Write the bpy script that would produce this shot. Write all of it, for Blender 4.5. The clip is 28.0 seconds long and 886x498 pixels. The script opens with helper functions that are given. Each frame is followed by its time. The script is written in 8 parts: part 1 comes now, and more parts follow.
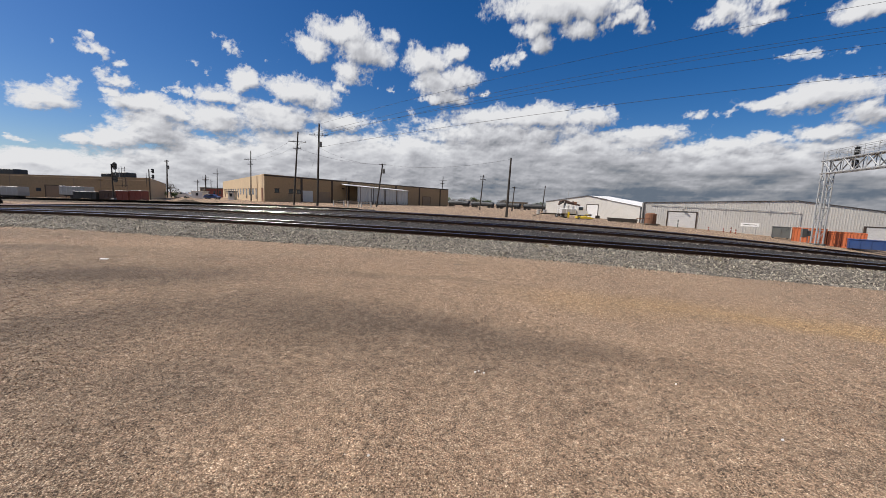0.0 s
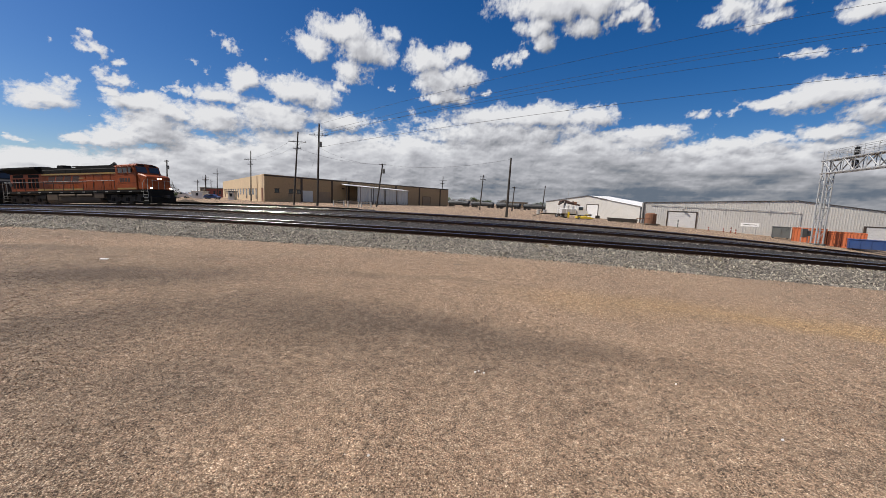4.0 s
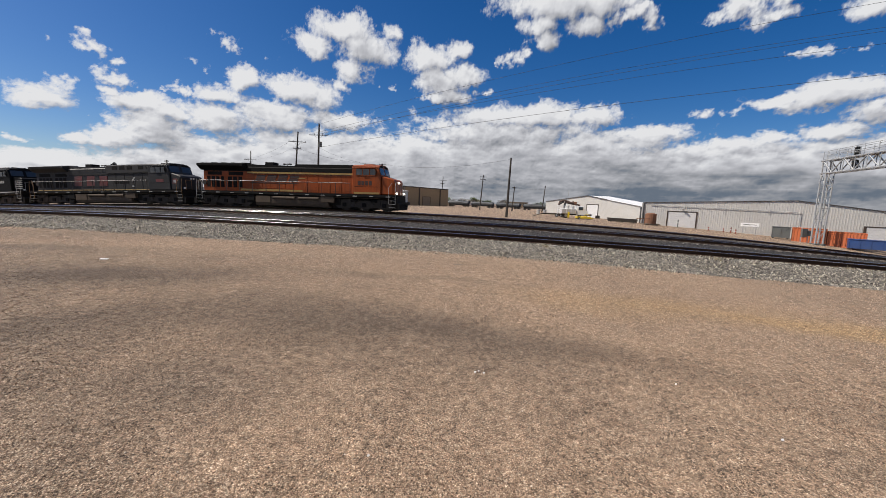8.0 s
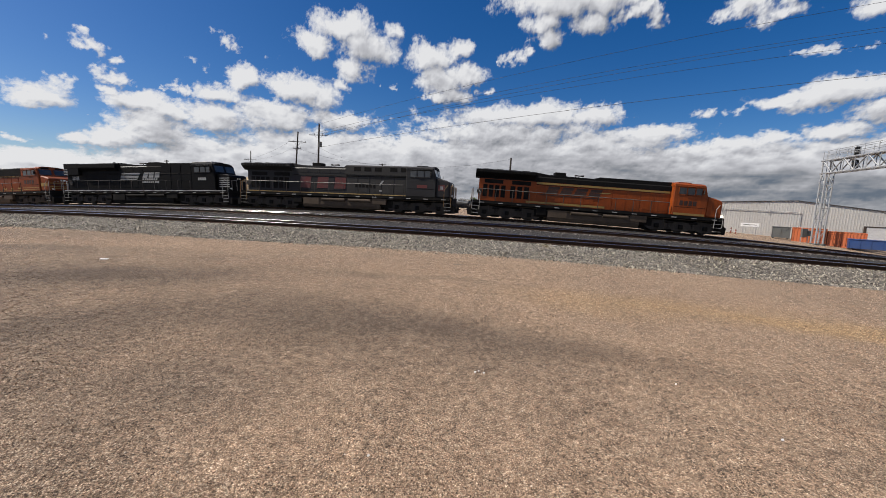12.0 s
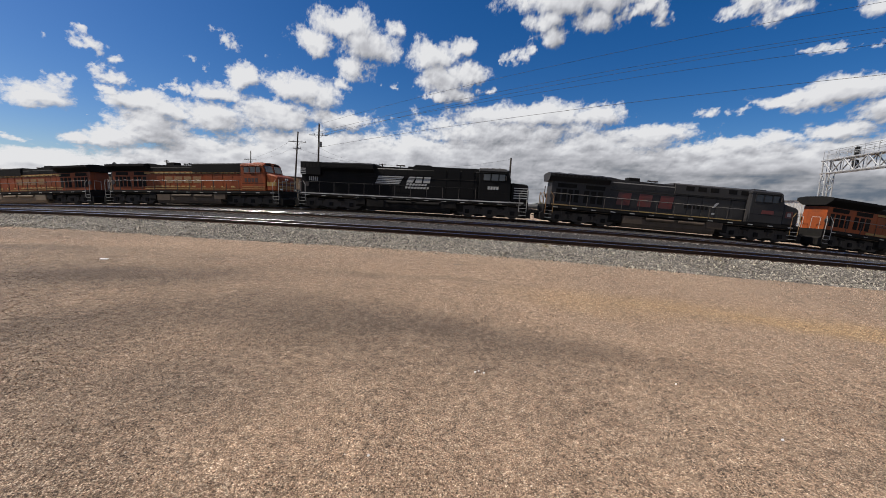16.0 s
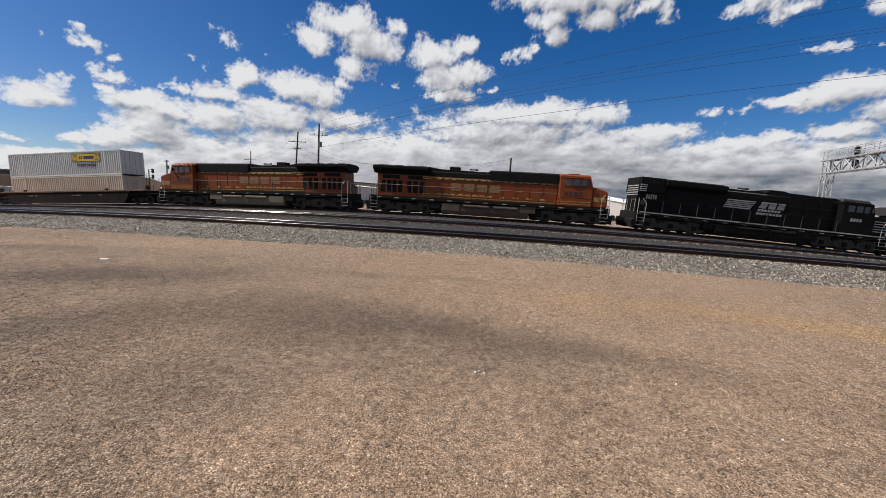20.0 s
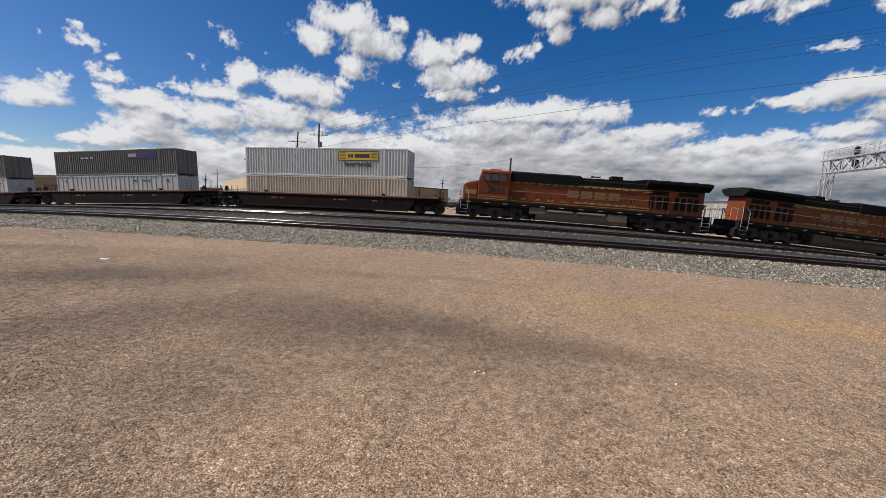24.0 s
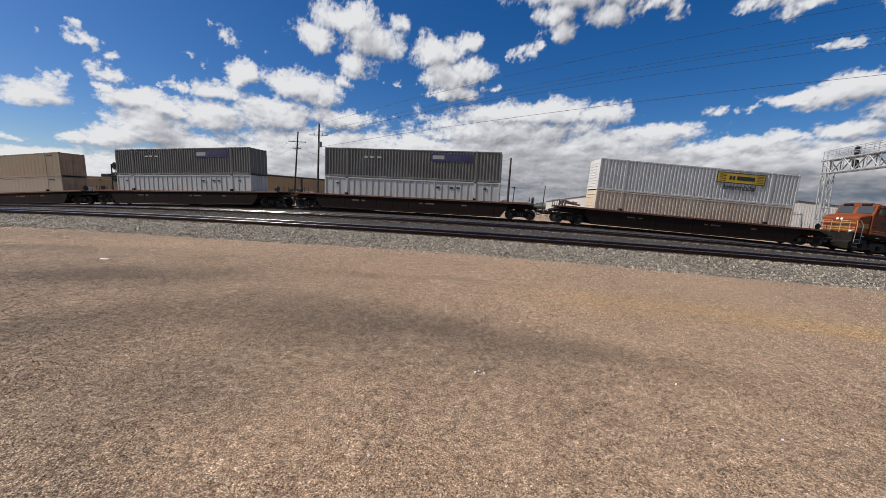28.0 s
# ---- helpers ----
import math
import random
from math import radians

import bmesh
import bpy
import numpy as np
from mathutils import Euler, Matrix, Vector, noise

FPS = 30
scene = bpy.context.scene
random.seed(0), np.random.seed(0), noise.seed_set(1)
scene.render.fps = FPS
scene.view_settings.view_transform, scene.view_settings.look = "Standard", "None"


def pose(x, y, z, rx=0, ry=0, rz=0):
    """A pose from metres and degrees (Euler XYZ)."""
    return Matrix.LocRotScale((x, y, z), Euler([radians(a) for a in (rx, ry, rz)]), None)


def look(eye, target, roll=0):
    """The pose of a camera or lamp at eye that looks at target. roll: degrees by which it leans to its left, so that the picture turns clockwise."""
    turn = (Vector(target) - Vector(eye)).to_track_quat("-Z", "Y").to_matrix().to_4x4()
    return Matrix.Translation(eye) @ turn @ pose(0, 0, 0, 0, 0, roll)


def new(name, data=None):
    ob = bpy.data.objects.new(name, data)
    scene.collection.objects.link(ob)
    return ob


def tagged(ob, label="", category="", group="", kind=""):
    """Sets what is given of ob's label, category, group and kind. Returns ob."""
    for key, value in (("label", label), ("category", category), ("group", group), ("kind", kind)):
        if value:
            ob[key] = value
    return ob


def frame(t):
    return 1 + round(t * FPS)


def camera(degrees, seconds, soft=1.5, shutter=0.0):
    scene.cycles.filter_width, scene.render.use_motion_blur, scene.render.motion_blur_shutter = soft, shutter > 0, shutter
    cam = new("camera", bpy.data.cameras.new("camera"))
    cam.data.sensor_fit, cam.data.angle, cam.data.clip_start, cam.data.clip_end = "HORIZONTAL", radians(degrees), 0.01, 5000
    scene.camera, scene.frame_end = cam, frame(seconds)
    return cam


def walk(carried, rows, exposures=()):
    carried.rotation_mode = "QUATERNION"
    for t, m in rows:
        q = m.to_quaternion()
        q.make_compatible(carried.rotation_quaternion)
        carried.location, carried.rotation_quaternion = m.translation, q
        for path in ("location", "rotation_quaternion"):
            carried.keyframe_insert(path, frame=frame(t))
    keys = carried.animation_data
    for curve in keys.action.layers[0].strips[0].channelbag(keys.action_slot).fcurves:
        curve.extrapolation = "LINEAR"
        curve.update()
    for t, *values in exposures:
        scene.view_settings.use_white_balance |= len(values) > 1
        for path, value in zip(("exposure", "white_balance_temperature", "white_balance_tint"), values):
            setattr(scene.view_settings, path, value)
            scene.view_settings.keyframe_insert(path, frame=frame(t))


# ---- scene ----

# ---------------------------------------------------------------- plan of the place
CAM_H = 1.224


def rail_poly(s):
    q = s / 105.0
    return 1.05 * (-1.65888 * q - 8.53672 * q * q - 2.19612 * q ** 3)


def rail_z(s):
    """Height of the rail heads along the line: a gentle crest."""
    c = min(max(s, -68.0), 50.0)
    z = rail_poly(c)
    if s != c:
        m = (rail_poly(c + 0.01) - rail_poly(c - 0.01)) / 0.02
        z += m * 14 * math.copysign(1 - math.exp(-abs(s - c) / 14), s - c)
    return z


def heading(s):
    s = min(max(s, -68.0), 50.0)
    return -0.143084 + 0.0032045 * s + 5.0345e-5 * s * s + 3.3136e-7 * s ** 3


STEP = 0.25
S0, S1 = -330.0, 240.0
_n = int((S1 - S0) / STEP) + 1
SS = np.linspace(S0, S1, _n)
TH = np.array([heading(s) for s in SS])
LX = np.concatenate([[0], np.cumsum((np.cos(TH)[1:] + np.cos(TH)[:-1]) / 2 * STEP)])
LY = np.concatenate([[0], np.cumsum((np.sin(TH)[1:] + np.sin(TH)[:-1]) / 2 * STEP)])
_i0 = int(round(-S0 / STEP))
LX, LY = LX - LX[_i0], LY - LY[_i0] + 36.513


def line(s, off=0.0):
    """Place on the line at s metres along the train's track, off metres towards the yard."""
    x, y, th = np.interp(s, SS, LX), np.interp(s, SS, LY), np.interp(s, SS, TH)
    return x + math.sin(th) * off, y - math.cos(th) * off, rail_z(x if off > 4 else s), th


def ground_z(x, y):
    return rail_z(x if y < 37 else x * 37 / y) - 0.52


# ---------------------------------------------------------------- camera
cam = camera(99.816, 28.0, 0.5)
CAM_POSE = Matrix.Translation((0, 0, CAM_H)) @ pose(0, 0, 0, 90 - 7.1677) @ pose(0, 0, 0, 0, 0, 2.2)
walk(cam, [(0.0, CAM_POSE), (28.0, CAM_POSE)], exposures=[(0.0, 0.44), (28.0, 0.44)])

# ---------------------------------------------------------------- sky and sun
SUN_AZ, SUN_EL = -95.0, 52.0
world = bpy.data.worlds.new("sky")
scene.world = world
world.use_nodes = True
wn = world.node_tree.nodes
wl = world.node_tree.links
sky = wn.new("ShaderNodeTexSky")
sky.sky_type = "NISHITA"
sky.sun_disc = False
sky.sun_elevation = radians(SUN_EL)
sky.sun_rotation = radians(SUN_AZ)
sky.altitude = 1800
sky.dust_density = 4.0
sky.ozone_density = 3.0
wn["Background"].inputs[1].default_value = 0.070
tone = wn.new("ShaderNodeHueSaturation")
tone.inputs["Saturation"].default_value = 1.4
tone.inputs["Hue"].default_value = 0.507
wl.new(sky.outputs[0], tone.inputs["Color"])
wl.new(tone.outputs[0], wn["Background"].inputs[0])
sun = new("sun", bpy.data.lights.new("sun", "SUN"))
sun.data.energy = 4.5
sun.data.angle = radians(0.5)
sun.data.color = (1.0, 0.925, 0.82)
_a, _e = radians(SUN_AZ), radians(SUN_EL)
_d = Vector((math.sin(_a) * math.cos(_e), math.cos(_a) * math.cos(_e), math.sin(_e)))
sun.matrix_world = look(_d * 50, (0, 0, 0))


# ---------------------------------------------------------------- materials
def nodes_of(name):
    m = bpy.data.materials.new(name)
    m.use_nodes = True
    return m, m.node_tree.nodes, m.node_tree.links


def rgb(c):
    return (c[0], c[1], c[2], 1.0)


def noise_node(n, l, vec, scale, detail=5.0, rough=0.6):
    t = n.new("ShaderNodeTexNoise")
    t.inputs["Scale"].default_value = scale
    t.inputs["Detail"].default_value = detail
    t.inputs["Roughness"].default_value = rough
    l.new(vec, t.inputs["Vector"])
    return t.outputs["Fac"]


def ramp(n, l, fac, stops):
    r = n.new("ShaderNodeValToRGB")
    while len(r.color_ramp.elements) < len(stops):
        r.color_ramp.elements.new(0.5)
    for e, (p, c) in zip(r.color_ramp.elements, stops):
        e.position = p
        e.color = rgb(c) if hasattr(c, "__len__") else (c, c, c, 1)
    l.new(fac, r.inputs[0])
    return r.outputs[0]


def mixc(n, l, fac, a, b, mode="MIX"):
    x = n.new("ShaderNodeMix")
    x.data_type = "RGBA"
    x.blend_type = mode
    for sock, v in ((x.inputs[0], fac), (x.inputs[6], a), (x.inputs[7], b)):
        if hasattr(v, "is_output"):
            l.new(v, sock)
        else:
            sock.default_value = v if isinstance(v, (int, float)) else rgb(v)
    return x.outputs[2]


def mth(n, l, op, a, b=0.0, c=0.0, clamp=False):
    x = n.new("ShaderNodeMath")
    x.operation = op
    x.use_clamp = clamp
    for i, v in enumerate((a, b, c)):
        if hasattr(v, "is_output"):
            l.new(v, x.inputs[i])
        else:
            x.inputs[i].default_value = v
    return x.outputs[0]


def mat(name, col, rough=0.6, metal=0.0, dirt=(0.06, 0.05, 0.04), amount=0.35, scale=0.7, grain=14.0, bump=0.0, streak=0.0, spec=0.5, vary=0.0):
    """Painted, metal, wood or stone surface: base colour, blotches of dirt at one scale, grain at another, streaks down the sides."""
    m, n, l = nodes_of(name)
    b = n["Principled BSDF"]
    co = n.new("ShaderNodeTexCoord").outputs["Object"]
    big = noise_node(n, l, co, scale, 6, 0.65)
    fine = noise_node(n, l, co, grain, 4, 0.6)
    f = ramp(n, l, big, [(0.42, 0.0), (0.72, 1.0)])
    f = mth(n, l, "MULTIPLY", f, amount)
    base = mixc(n, l, f, col, dirt)
    base = mixc(n, l, 0.35 if amount else 0.1, base, ramp(n, l, fine, [(0.3, 0.55), (0.7, 1.25)]), "MULTIPLY")
    if streak:
        mp = n.new("ShaderNodeMapping")
        mp.inputs["Scale"].default_value = (5.0, 5.0, 0.22)
        l.new(co, mp.inputs[0])
        st = ramp(n, l, noise_node(n, l, mp.outputs[0], 1.3, 5, 0.7), [(0.5, 0.0), (0.75, 1.0)])
        base = mixc(n, l, mth(n, l, "MULTIPLY", st, streak), base, dirt)
    if vary:
        oi = n.new("ShaderNodeObjectInfo").outputs["Random"]
        base = mixc(n, l, 1.0, base, ramp(n, l, oi, [(0.0, 1 - vary), (1.0, 1 + vary)]), "MULTIPLY")
    l.new(base, b.inputs["Base Color"])
    b.inputs["Metallic"].default_value = metal
    l.new(ramp(n, l, fine, [(0.2, max(rough - 0.12, 0.03)), (0.8, min(rough + 0.12, 1))]), b.inputs["Roughness"])
    b.inputs["Specular IOR Level"].default_value = spec
    if bump:
        bp = n.new("ShaderNodeBump")
        bp.inputs["Strength"].default_value = bump
        bp.inputs["Distance"].default_value = 0.02
        l.new(fine, bp.inputs["Height"])
        l.new(bp.outputs[0], b.inputs["Normal"])
    return m


def gravel_mat(name, stones, tint, size, bump, overlay=None, gap=0.35):
    """Loose stones: cells of several colours with dark gaps between, large soft patches of another tone."""
    m, n, l = nodes_of(name)
    b = n["Principled BSDF"]
    co = n.new("ShaderNodeTexCoord").outputs["Object"]
    warp = n.new("ShaderNodeVectorMath")
    warp.operation = "MULTIPLY_ADD"
    nz = n.new("ShaderNodeTexNoise")
    nz.inputs["Scale"].default_value = size * 0.7
    l.new(co, nz.inputs["Vector"])
    l.new(nz.outputs["Color"], warp.inputs[0])
    warp.inputs[1].default_value = (0.6 / size,) * 3
    l.new(co, warp.inputs[2])
    v = n.new("ShaderNodeTexVoronoi")
    v.inputs["Scale"].default_value = size
    l.new(warp.outputs[0], v.inputs["Vector"])
    v2 = n.new("ShaderNodeTexVoronoi")
    v2.inputs["Scale"].default_value = size * 2.7
    l.new(warp.outputs[0], v2.inputs["Vector"])
    sep = n.new("ShaderNodeSeparateColor")
    l.new(v.outputs["Color"], sep.inputs[0])
    sep2 = n.new("ShaderNodeSeparateColor")
    l.new(v2.outputs["Color"], sep2.inputs[0])
    c1 = ramp(n, l, sep.outputs[0], stones)
    c2 = ramp(n, l, sep2.outputs[1], stones)
    base = mixc(n, l, 0.45, c1, c2)
    dist = mth(n, l, "ADD", mth(n, l, "MULTIPLY", v.outputs["Distance"], 0.65), mth(n, l, "MULTIPLY", v2.outputs["Distance"], 0.35))
    base = mixc(n, l, gap, base, ramp(n, l, dist, [(0.25, 1.15), (0.62, 0.25)]), "MULTIPLY")
    big = noise_node(n, l, co, 0.35, 6, 0.62)
    base = mixc(n, l, ramp(n, l, big, [(0.38, 0.0), (0.68, 0.75)]), base, mixc(n, l, 1.0, base, tint, "MULTIPLY"))
    mid = noise_node(n, l, co, 2.6, 5, 0.6)
    base = mixc(n, l, 0.5, base, ramp(n, l, mid, [(0.3, 0.72), (0.7, 1.22)]), "MULTIPLY")
    base = mixc(n, l, 0.8, base, ramp(n, l, noise_node(n, l, co, size * 0.14, 10, 0.82), [(0.36, 0.30), (0.5, 1.0), (0.64, 1.75)]), "MULTIPLY")
    v3 = n.new("ShaderNodeTexVoronoi")
    v3.inputs["Scale"].default_value = size * 0.62
    l.new(warp.outputs[0], v3.inputs["Vector"])
    sep3 = n.new("ShaderNodeSeparateColor")
    l.new(v3.outputs["Color"], sep3.inputs[0])
    fleck = ramp(n, l, sep3.outputs[2], [(0.0, 0.25), (0.2, 0.5), (0.21, 1.0), (0.82, 1.0), (0.83, 1.15), (1.0, 1.35)])
    near = ramp(n, l, v3.outputs["Distance"], [(0.4, 1.0), (0.5, 0.0)])
    base = mixc(n, l, near, base, mixc(n, l, 1.0, base, fleck, "MULTIPLY"))
    base = mixc(n, l, 0.5, base, ramp(n, l, noise_node(n, l, co, 9.0, 9, 0.95), [(0.38, 0.42), (0.5, 0.96), (0.62, 1.5)]), "MULTIPLY")
    if overlay:
        base = overlay(n, l, co, base)
    l.new(base, b.inputs["Base Color"])
    b.inputs["Roughness"].default_value = 0.92
    b.inputs["Specular IOR Level"].default_value = 0.25
    bp = n.new("ShaderNodeBump")
    bp.inputs["Strength"].default_value = bump
    bp.inputs["Distance"].default_value = 0.6 / size
    hh = mth(n, l, "ADD", mth(n, l, "SUBTRACT", 1.0, dist), mth(n, l, "MULTIPLY", mid, 0.3))
    l.new(hh, bp.inputs["Height"])
    l.new(bp.outputs[0], b.inputs["Normal"])
    return m


def lot_stains_shade(n, l, co, base):
    """Darker arcs where vehicles turned and water stood, broad patches painting in shade on the left, and a yellowish
    patch of finer grit.
    """
    warp = n.new("ShaderNodeVectorMath")
    warp.operation = "MULTIPLY_ADD"
    nz = n.new("ShaderNodeTexNoise")
    nz.inputs["Scale"].default_value = 0.5
    nz.inputs["Detail"].default_value = 5
    l.new(co, nz.inputs["Vector"])
    l.new(nz.outputs["Color"], warp.inputs[0])
    warp.inputs[1].default_value = (1.6, 1.6, 0)
    l.new(co, warp.inputs[2])

    def patch(x, y, rx, ry, turn, soft):
        mp = n.new("ShaderNodeMapping")
        mp.vector_type = "TEXTURE"
        mp.inputs["Location"].default_value = (x + 0.8, y + 0.8, 0)
        mp.inputs["Rotation"].default_value = (0, 0, radians(turn))
        mp.inputs["Scale"].default_value = (rx, ry, 1e4)
        l.new(warp.outputs[0], mp.inputs[0])
        ln = n.new("ShaderNodeVectorMath")
        ln.operation = "LENGTH"
        l.new(mp.outputs[0], ln.inputs[0])
        return ramp(n, l, ln.outputs["Value"], [(1 - soft, 1.0), (1.0, 0.0)])

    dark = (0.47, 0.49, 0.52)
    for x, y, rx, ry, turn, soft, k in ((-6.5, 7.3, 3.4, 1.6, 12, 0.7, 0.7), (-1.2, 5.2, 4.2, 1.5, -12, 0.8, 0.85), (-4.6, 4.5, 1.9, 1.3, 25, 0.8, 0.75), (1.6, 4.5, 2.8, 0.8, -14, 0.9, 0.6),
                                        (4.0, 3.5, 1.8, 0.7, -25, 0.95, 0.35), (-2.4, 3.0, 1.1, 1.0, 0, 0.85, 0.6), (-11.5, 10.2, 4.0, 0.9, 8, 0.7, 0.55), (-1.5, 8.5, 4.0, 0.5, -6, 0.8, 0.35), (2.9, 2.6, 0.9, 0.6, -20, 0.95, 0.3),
                                        # Broad soft ones, mostly left: shade and fall-off painted into the colour.
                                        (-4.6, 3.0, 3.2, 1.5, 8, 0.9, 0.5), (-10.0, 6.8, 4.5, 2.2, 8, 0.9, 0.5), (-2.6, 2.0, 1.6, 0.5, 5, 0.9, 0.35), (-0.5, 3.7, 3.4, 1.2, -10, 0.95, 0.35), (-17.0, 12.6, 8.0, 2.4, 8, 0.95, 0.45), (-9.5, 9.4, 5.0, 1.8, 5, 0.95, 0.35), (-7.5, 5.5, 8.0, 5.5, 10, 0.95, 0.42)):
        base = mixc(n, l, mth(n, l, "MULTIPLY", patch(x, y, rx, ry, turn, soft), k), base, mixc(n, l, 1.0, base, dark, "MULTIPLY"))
    for x, y, rx, ry, turn, soft, k in ((4.4, 6.8, 4.2, 1.3, -10, 0.8, 0.6), (7.5, 6.0, 3.0, 0.8, -12, 0.8, 0.6)):
        base = mixc(n, l, mth(n, l, "MULTIPLY", patch(x, y, rx, ry, turn, soft), k), base, mixc(n, l, 1.0, base, (1.14, 1.07, 0.82), "MULTIPLY"))
    return base


M = {}
M["lot"] = gravel_mat("lot_gravel", [(0.0, (0.12, 0.07, 0.044)), (0.35, (0.36, 0.235, 0.150)), (0.7, (0.52, 0.366, 0.244)), (1.0, (0.84, 0.69, 0.51))], (0.78, 0.80, 0.84), 88.0, 0.8, lot_stains_shade, 0.85)
M["ballast"] = gravel_mat("ballast_stone", [(0.0, (0.03, 0.026, 0.022)), (0.35, (0.155, 0.138, 0.116)), (0.7, (0.34, 0.305, 0.26)), (1.0, (0.70, 0.65, 0.56))], (0.75, 0.74, 0.74), 32.0, 1.0, None, 0.85)
# Fouled stone, darkened further to carry the shade and shadows of the rails.
M["ballast_dark"] = gravel_mat("fouled_shade_ballast", [(0.0, (0.015, 0.014, 0.013)), (0.4, (0.045, 0.041, 0.038)), (0.75, (0.09, 0.082, 0.076)), (1.0, (0.22, 0.2, 0.19))], (0.7, 0.68, 0.66), 15.0, 1.0, None, 0.9)
M["rail_side"] = mat("rusty_rail_steel", (0.035, 0.022, 0.016), 0.85, 0.0, (0.07, 0.035, 0.02), 0.5, 1.5, 30, 0.3, 0, 0.12)
M["rail_top"] = mat("polished_rail_head", (0.6, 0.59, 0.58), 0.17, 1.0, (0.2, 0.17, 0.15), 0.3, 1.2, 30)
M["tie_old"] = mat("dark_oiled_tie_timber", (0.16, 0.14, 0.12), 0.9, 0.0, (0.06, 0.05, 0.045), 0.5, 2.5, 25, 0.4, vary=0.35)
M["tie"] = mat("weathered_tie_timber", (0.40, 0.37, 0.33), 0.9, 0.0, (0.12, 0.105, 0.09), 0.6, 2.5, 25, 0.4, vary=0.3)
M["iron"] = mat("dark_iron", (0.04, 0.036, 0.033), 0.6, 0.4, (0.09, 0.06, 0.045), 0.4, 2.0, 25, 0.2)
M["galv"] = mat("galvanised_steel", (0.34, 0.35, 0.36), 0.55, 0.3, (0.35, 0.34, 0.33), 0.35, 1.2, 18, 0.05)
M["pole"] = mat("weathered_pole_timber", (0.036, 0.029, 0.024), 0.9, 0, (0.03, 0.025, 0.02), 0.5, 1.5, 20, 0.3, 0.3)
M["wire"] = mat("cable", (0.03, 0.03, 0.03), 0.6, 0, (0.05, 0.05, 0.05), 0.1)
M["insul"] = mat("grey_porcelain", (0.30, 0.30, 0.30), 0.35, 0, (0.1, 0.1, 0.1), 0.2)


# ---------------------------------------------------------------- mesh helpers
def part(name, bm, material, parent=None, label="", smooth=False):
    """Links a bmesh as one mesh object, under a thing or a part."""
    me = bpy.data.meshes.new(name)
    bmesh.ops.recalc_face_normals(bm, faces=bm.faces)
    bm.to_mesh(me)
    bm.free()
    for mm in (material if isinstance(material, (list, tuple)) else [material]):
        me.materials.append(mm)
    if smooth:
        for p in me.polygons:
            p.use_smooth = True
    ob = new(name, me)
    if parent is not None:
        ob.parent = parent
    if label:
        ob["label"] = label
    return ob


def thing(name, label, category, m=None, group="", kind=""):
    e = new(name)
    e.empty_display_size = 0.3
    tagged(e, label, category, group, kind)
    if m is not None:
        e.matrix_world = m
    return e


def box(bm, x0, x1, y0, y1, z0, z1, bev=0.0):
    vs = [bm.verts.new(p) for p in ((x0, y0, z0), (x1, y0, z0), (x1, y1, z0), (x0, y1, z0), (x0, y0, z1), (x1, y0, z1), (x1, y1, z1), (x0, y1, z1))]
    fs = [bm.faces.new([vs[i] for i in q]) for q in ((0, 3, 2, 1), (4, 5, 6, 7), (0, 1, 5, 4), (1, 2, 6, 5), (2, 3, 7, 6), (3, 0, 4, 7))]
    if bev:
        es = list({e for f in fs for e in f.edges})
        bmesh.ops.bevel(bm, geom=es, offset=bev, segments=1, affect="EDGES")
    return bm


def prism(bm, pts, y0, y1, bev=0.0):
    """A side outline of (x, z) points, drawn across from y0 to y1."""
    a = [bm.verts.new((x, y0, z)) for x, z in pts]
    b = [bm.verts.new((x, y1, z)) for x, z in pts]
    k = len(pts)
    fs = [bm.faces.new(a), bm.faces.new(list(reversed(b)))]
    fs += [bm.faces.new((a[i], a[(i + 1) % k], b[(i + 1) % k], b[i])) for i in range(k)]
    if bev:
        bmesh.ops.bevel(bm, geom=list({e for f in fs for e in f.edges}), offset=bev, segments=1, affect="EDGES")
    return bm


def section(bm, pts, x0, x1):
    """A cross outline of (y, z) points, drawn along from x0 to x1."""
    a = [bm.verts.new((x0, y, z)) for y, z in pts]
    b = [bm.verts.new((x1, y, z)) for y, z in pts]
    k = len(pts)
    bm.faces.new(a), bm.faces.new(list(reversed(b)))
    for i in range(k):
        bm.faces.new((a[i], a[(i + 1) % k], b[(i + 1) % k], b[i]))
    return bm


def rod(bm, p, q, r, seg=6, r2=None):
    p, q = Vector(p), Vector(q)
    d = (q - p).normalized()
    u = d.orthogonal().normalized()
    w = d.cross(u)
    r2 = r if r2 is None else r2
    a, b = [], []
    for i in range(seg):
        t = 2 * math.pi * i / seg
        o = u * math.cos(t) + w * math.sin(t)
        a.append(bm.verts.new(p + o * r))
        b.append(bm.verts.new(q + o * r2))
    bm.faces.new(list(reversed(a))), bm.faces.new(b)
    for i in range(seg):
        bm.faces.new((a[i], a[(i + 1) % seg], b[(i + 1) % seg], b[i]))
    return bm


def tube(bm, pts, r, seg=5):
    for p, q in zip(pts[:-1], pts[1:]):
        rod(bm, p, q, r, seg)
    return bm


def B():
    return bmesh.new()


def bx(*a, **k):
    return box(bmesh.new(), *a, **k)


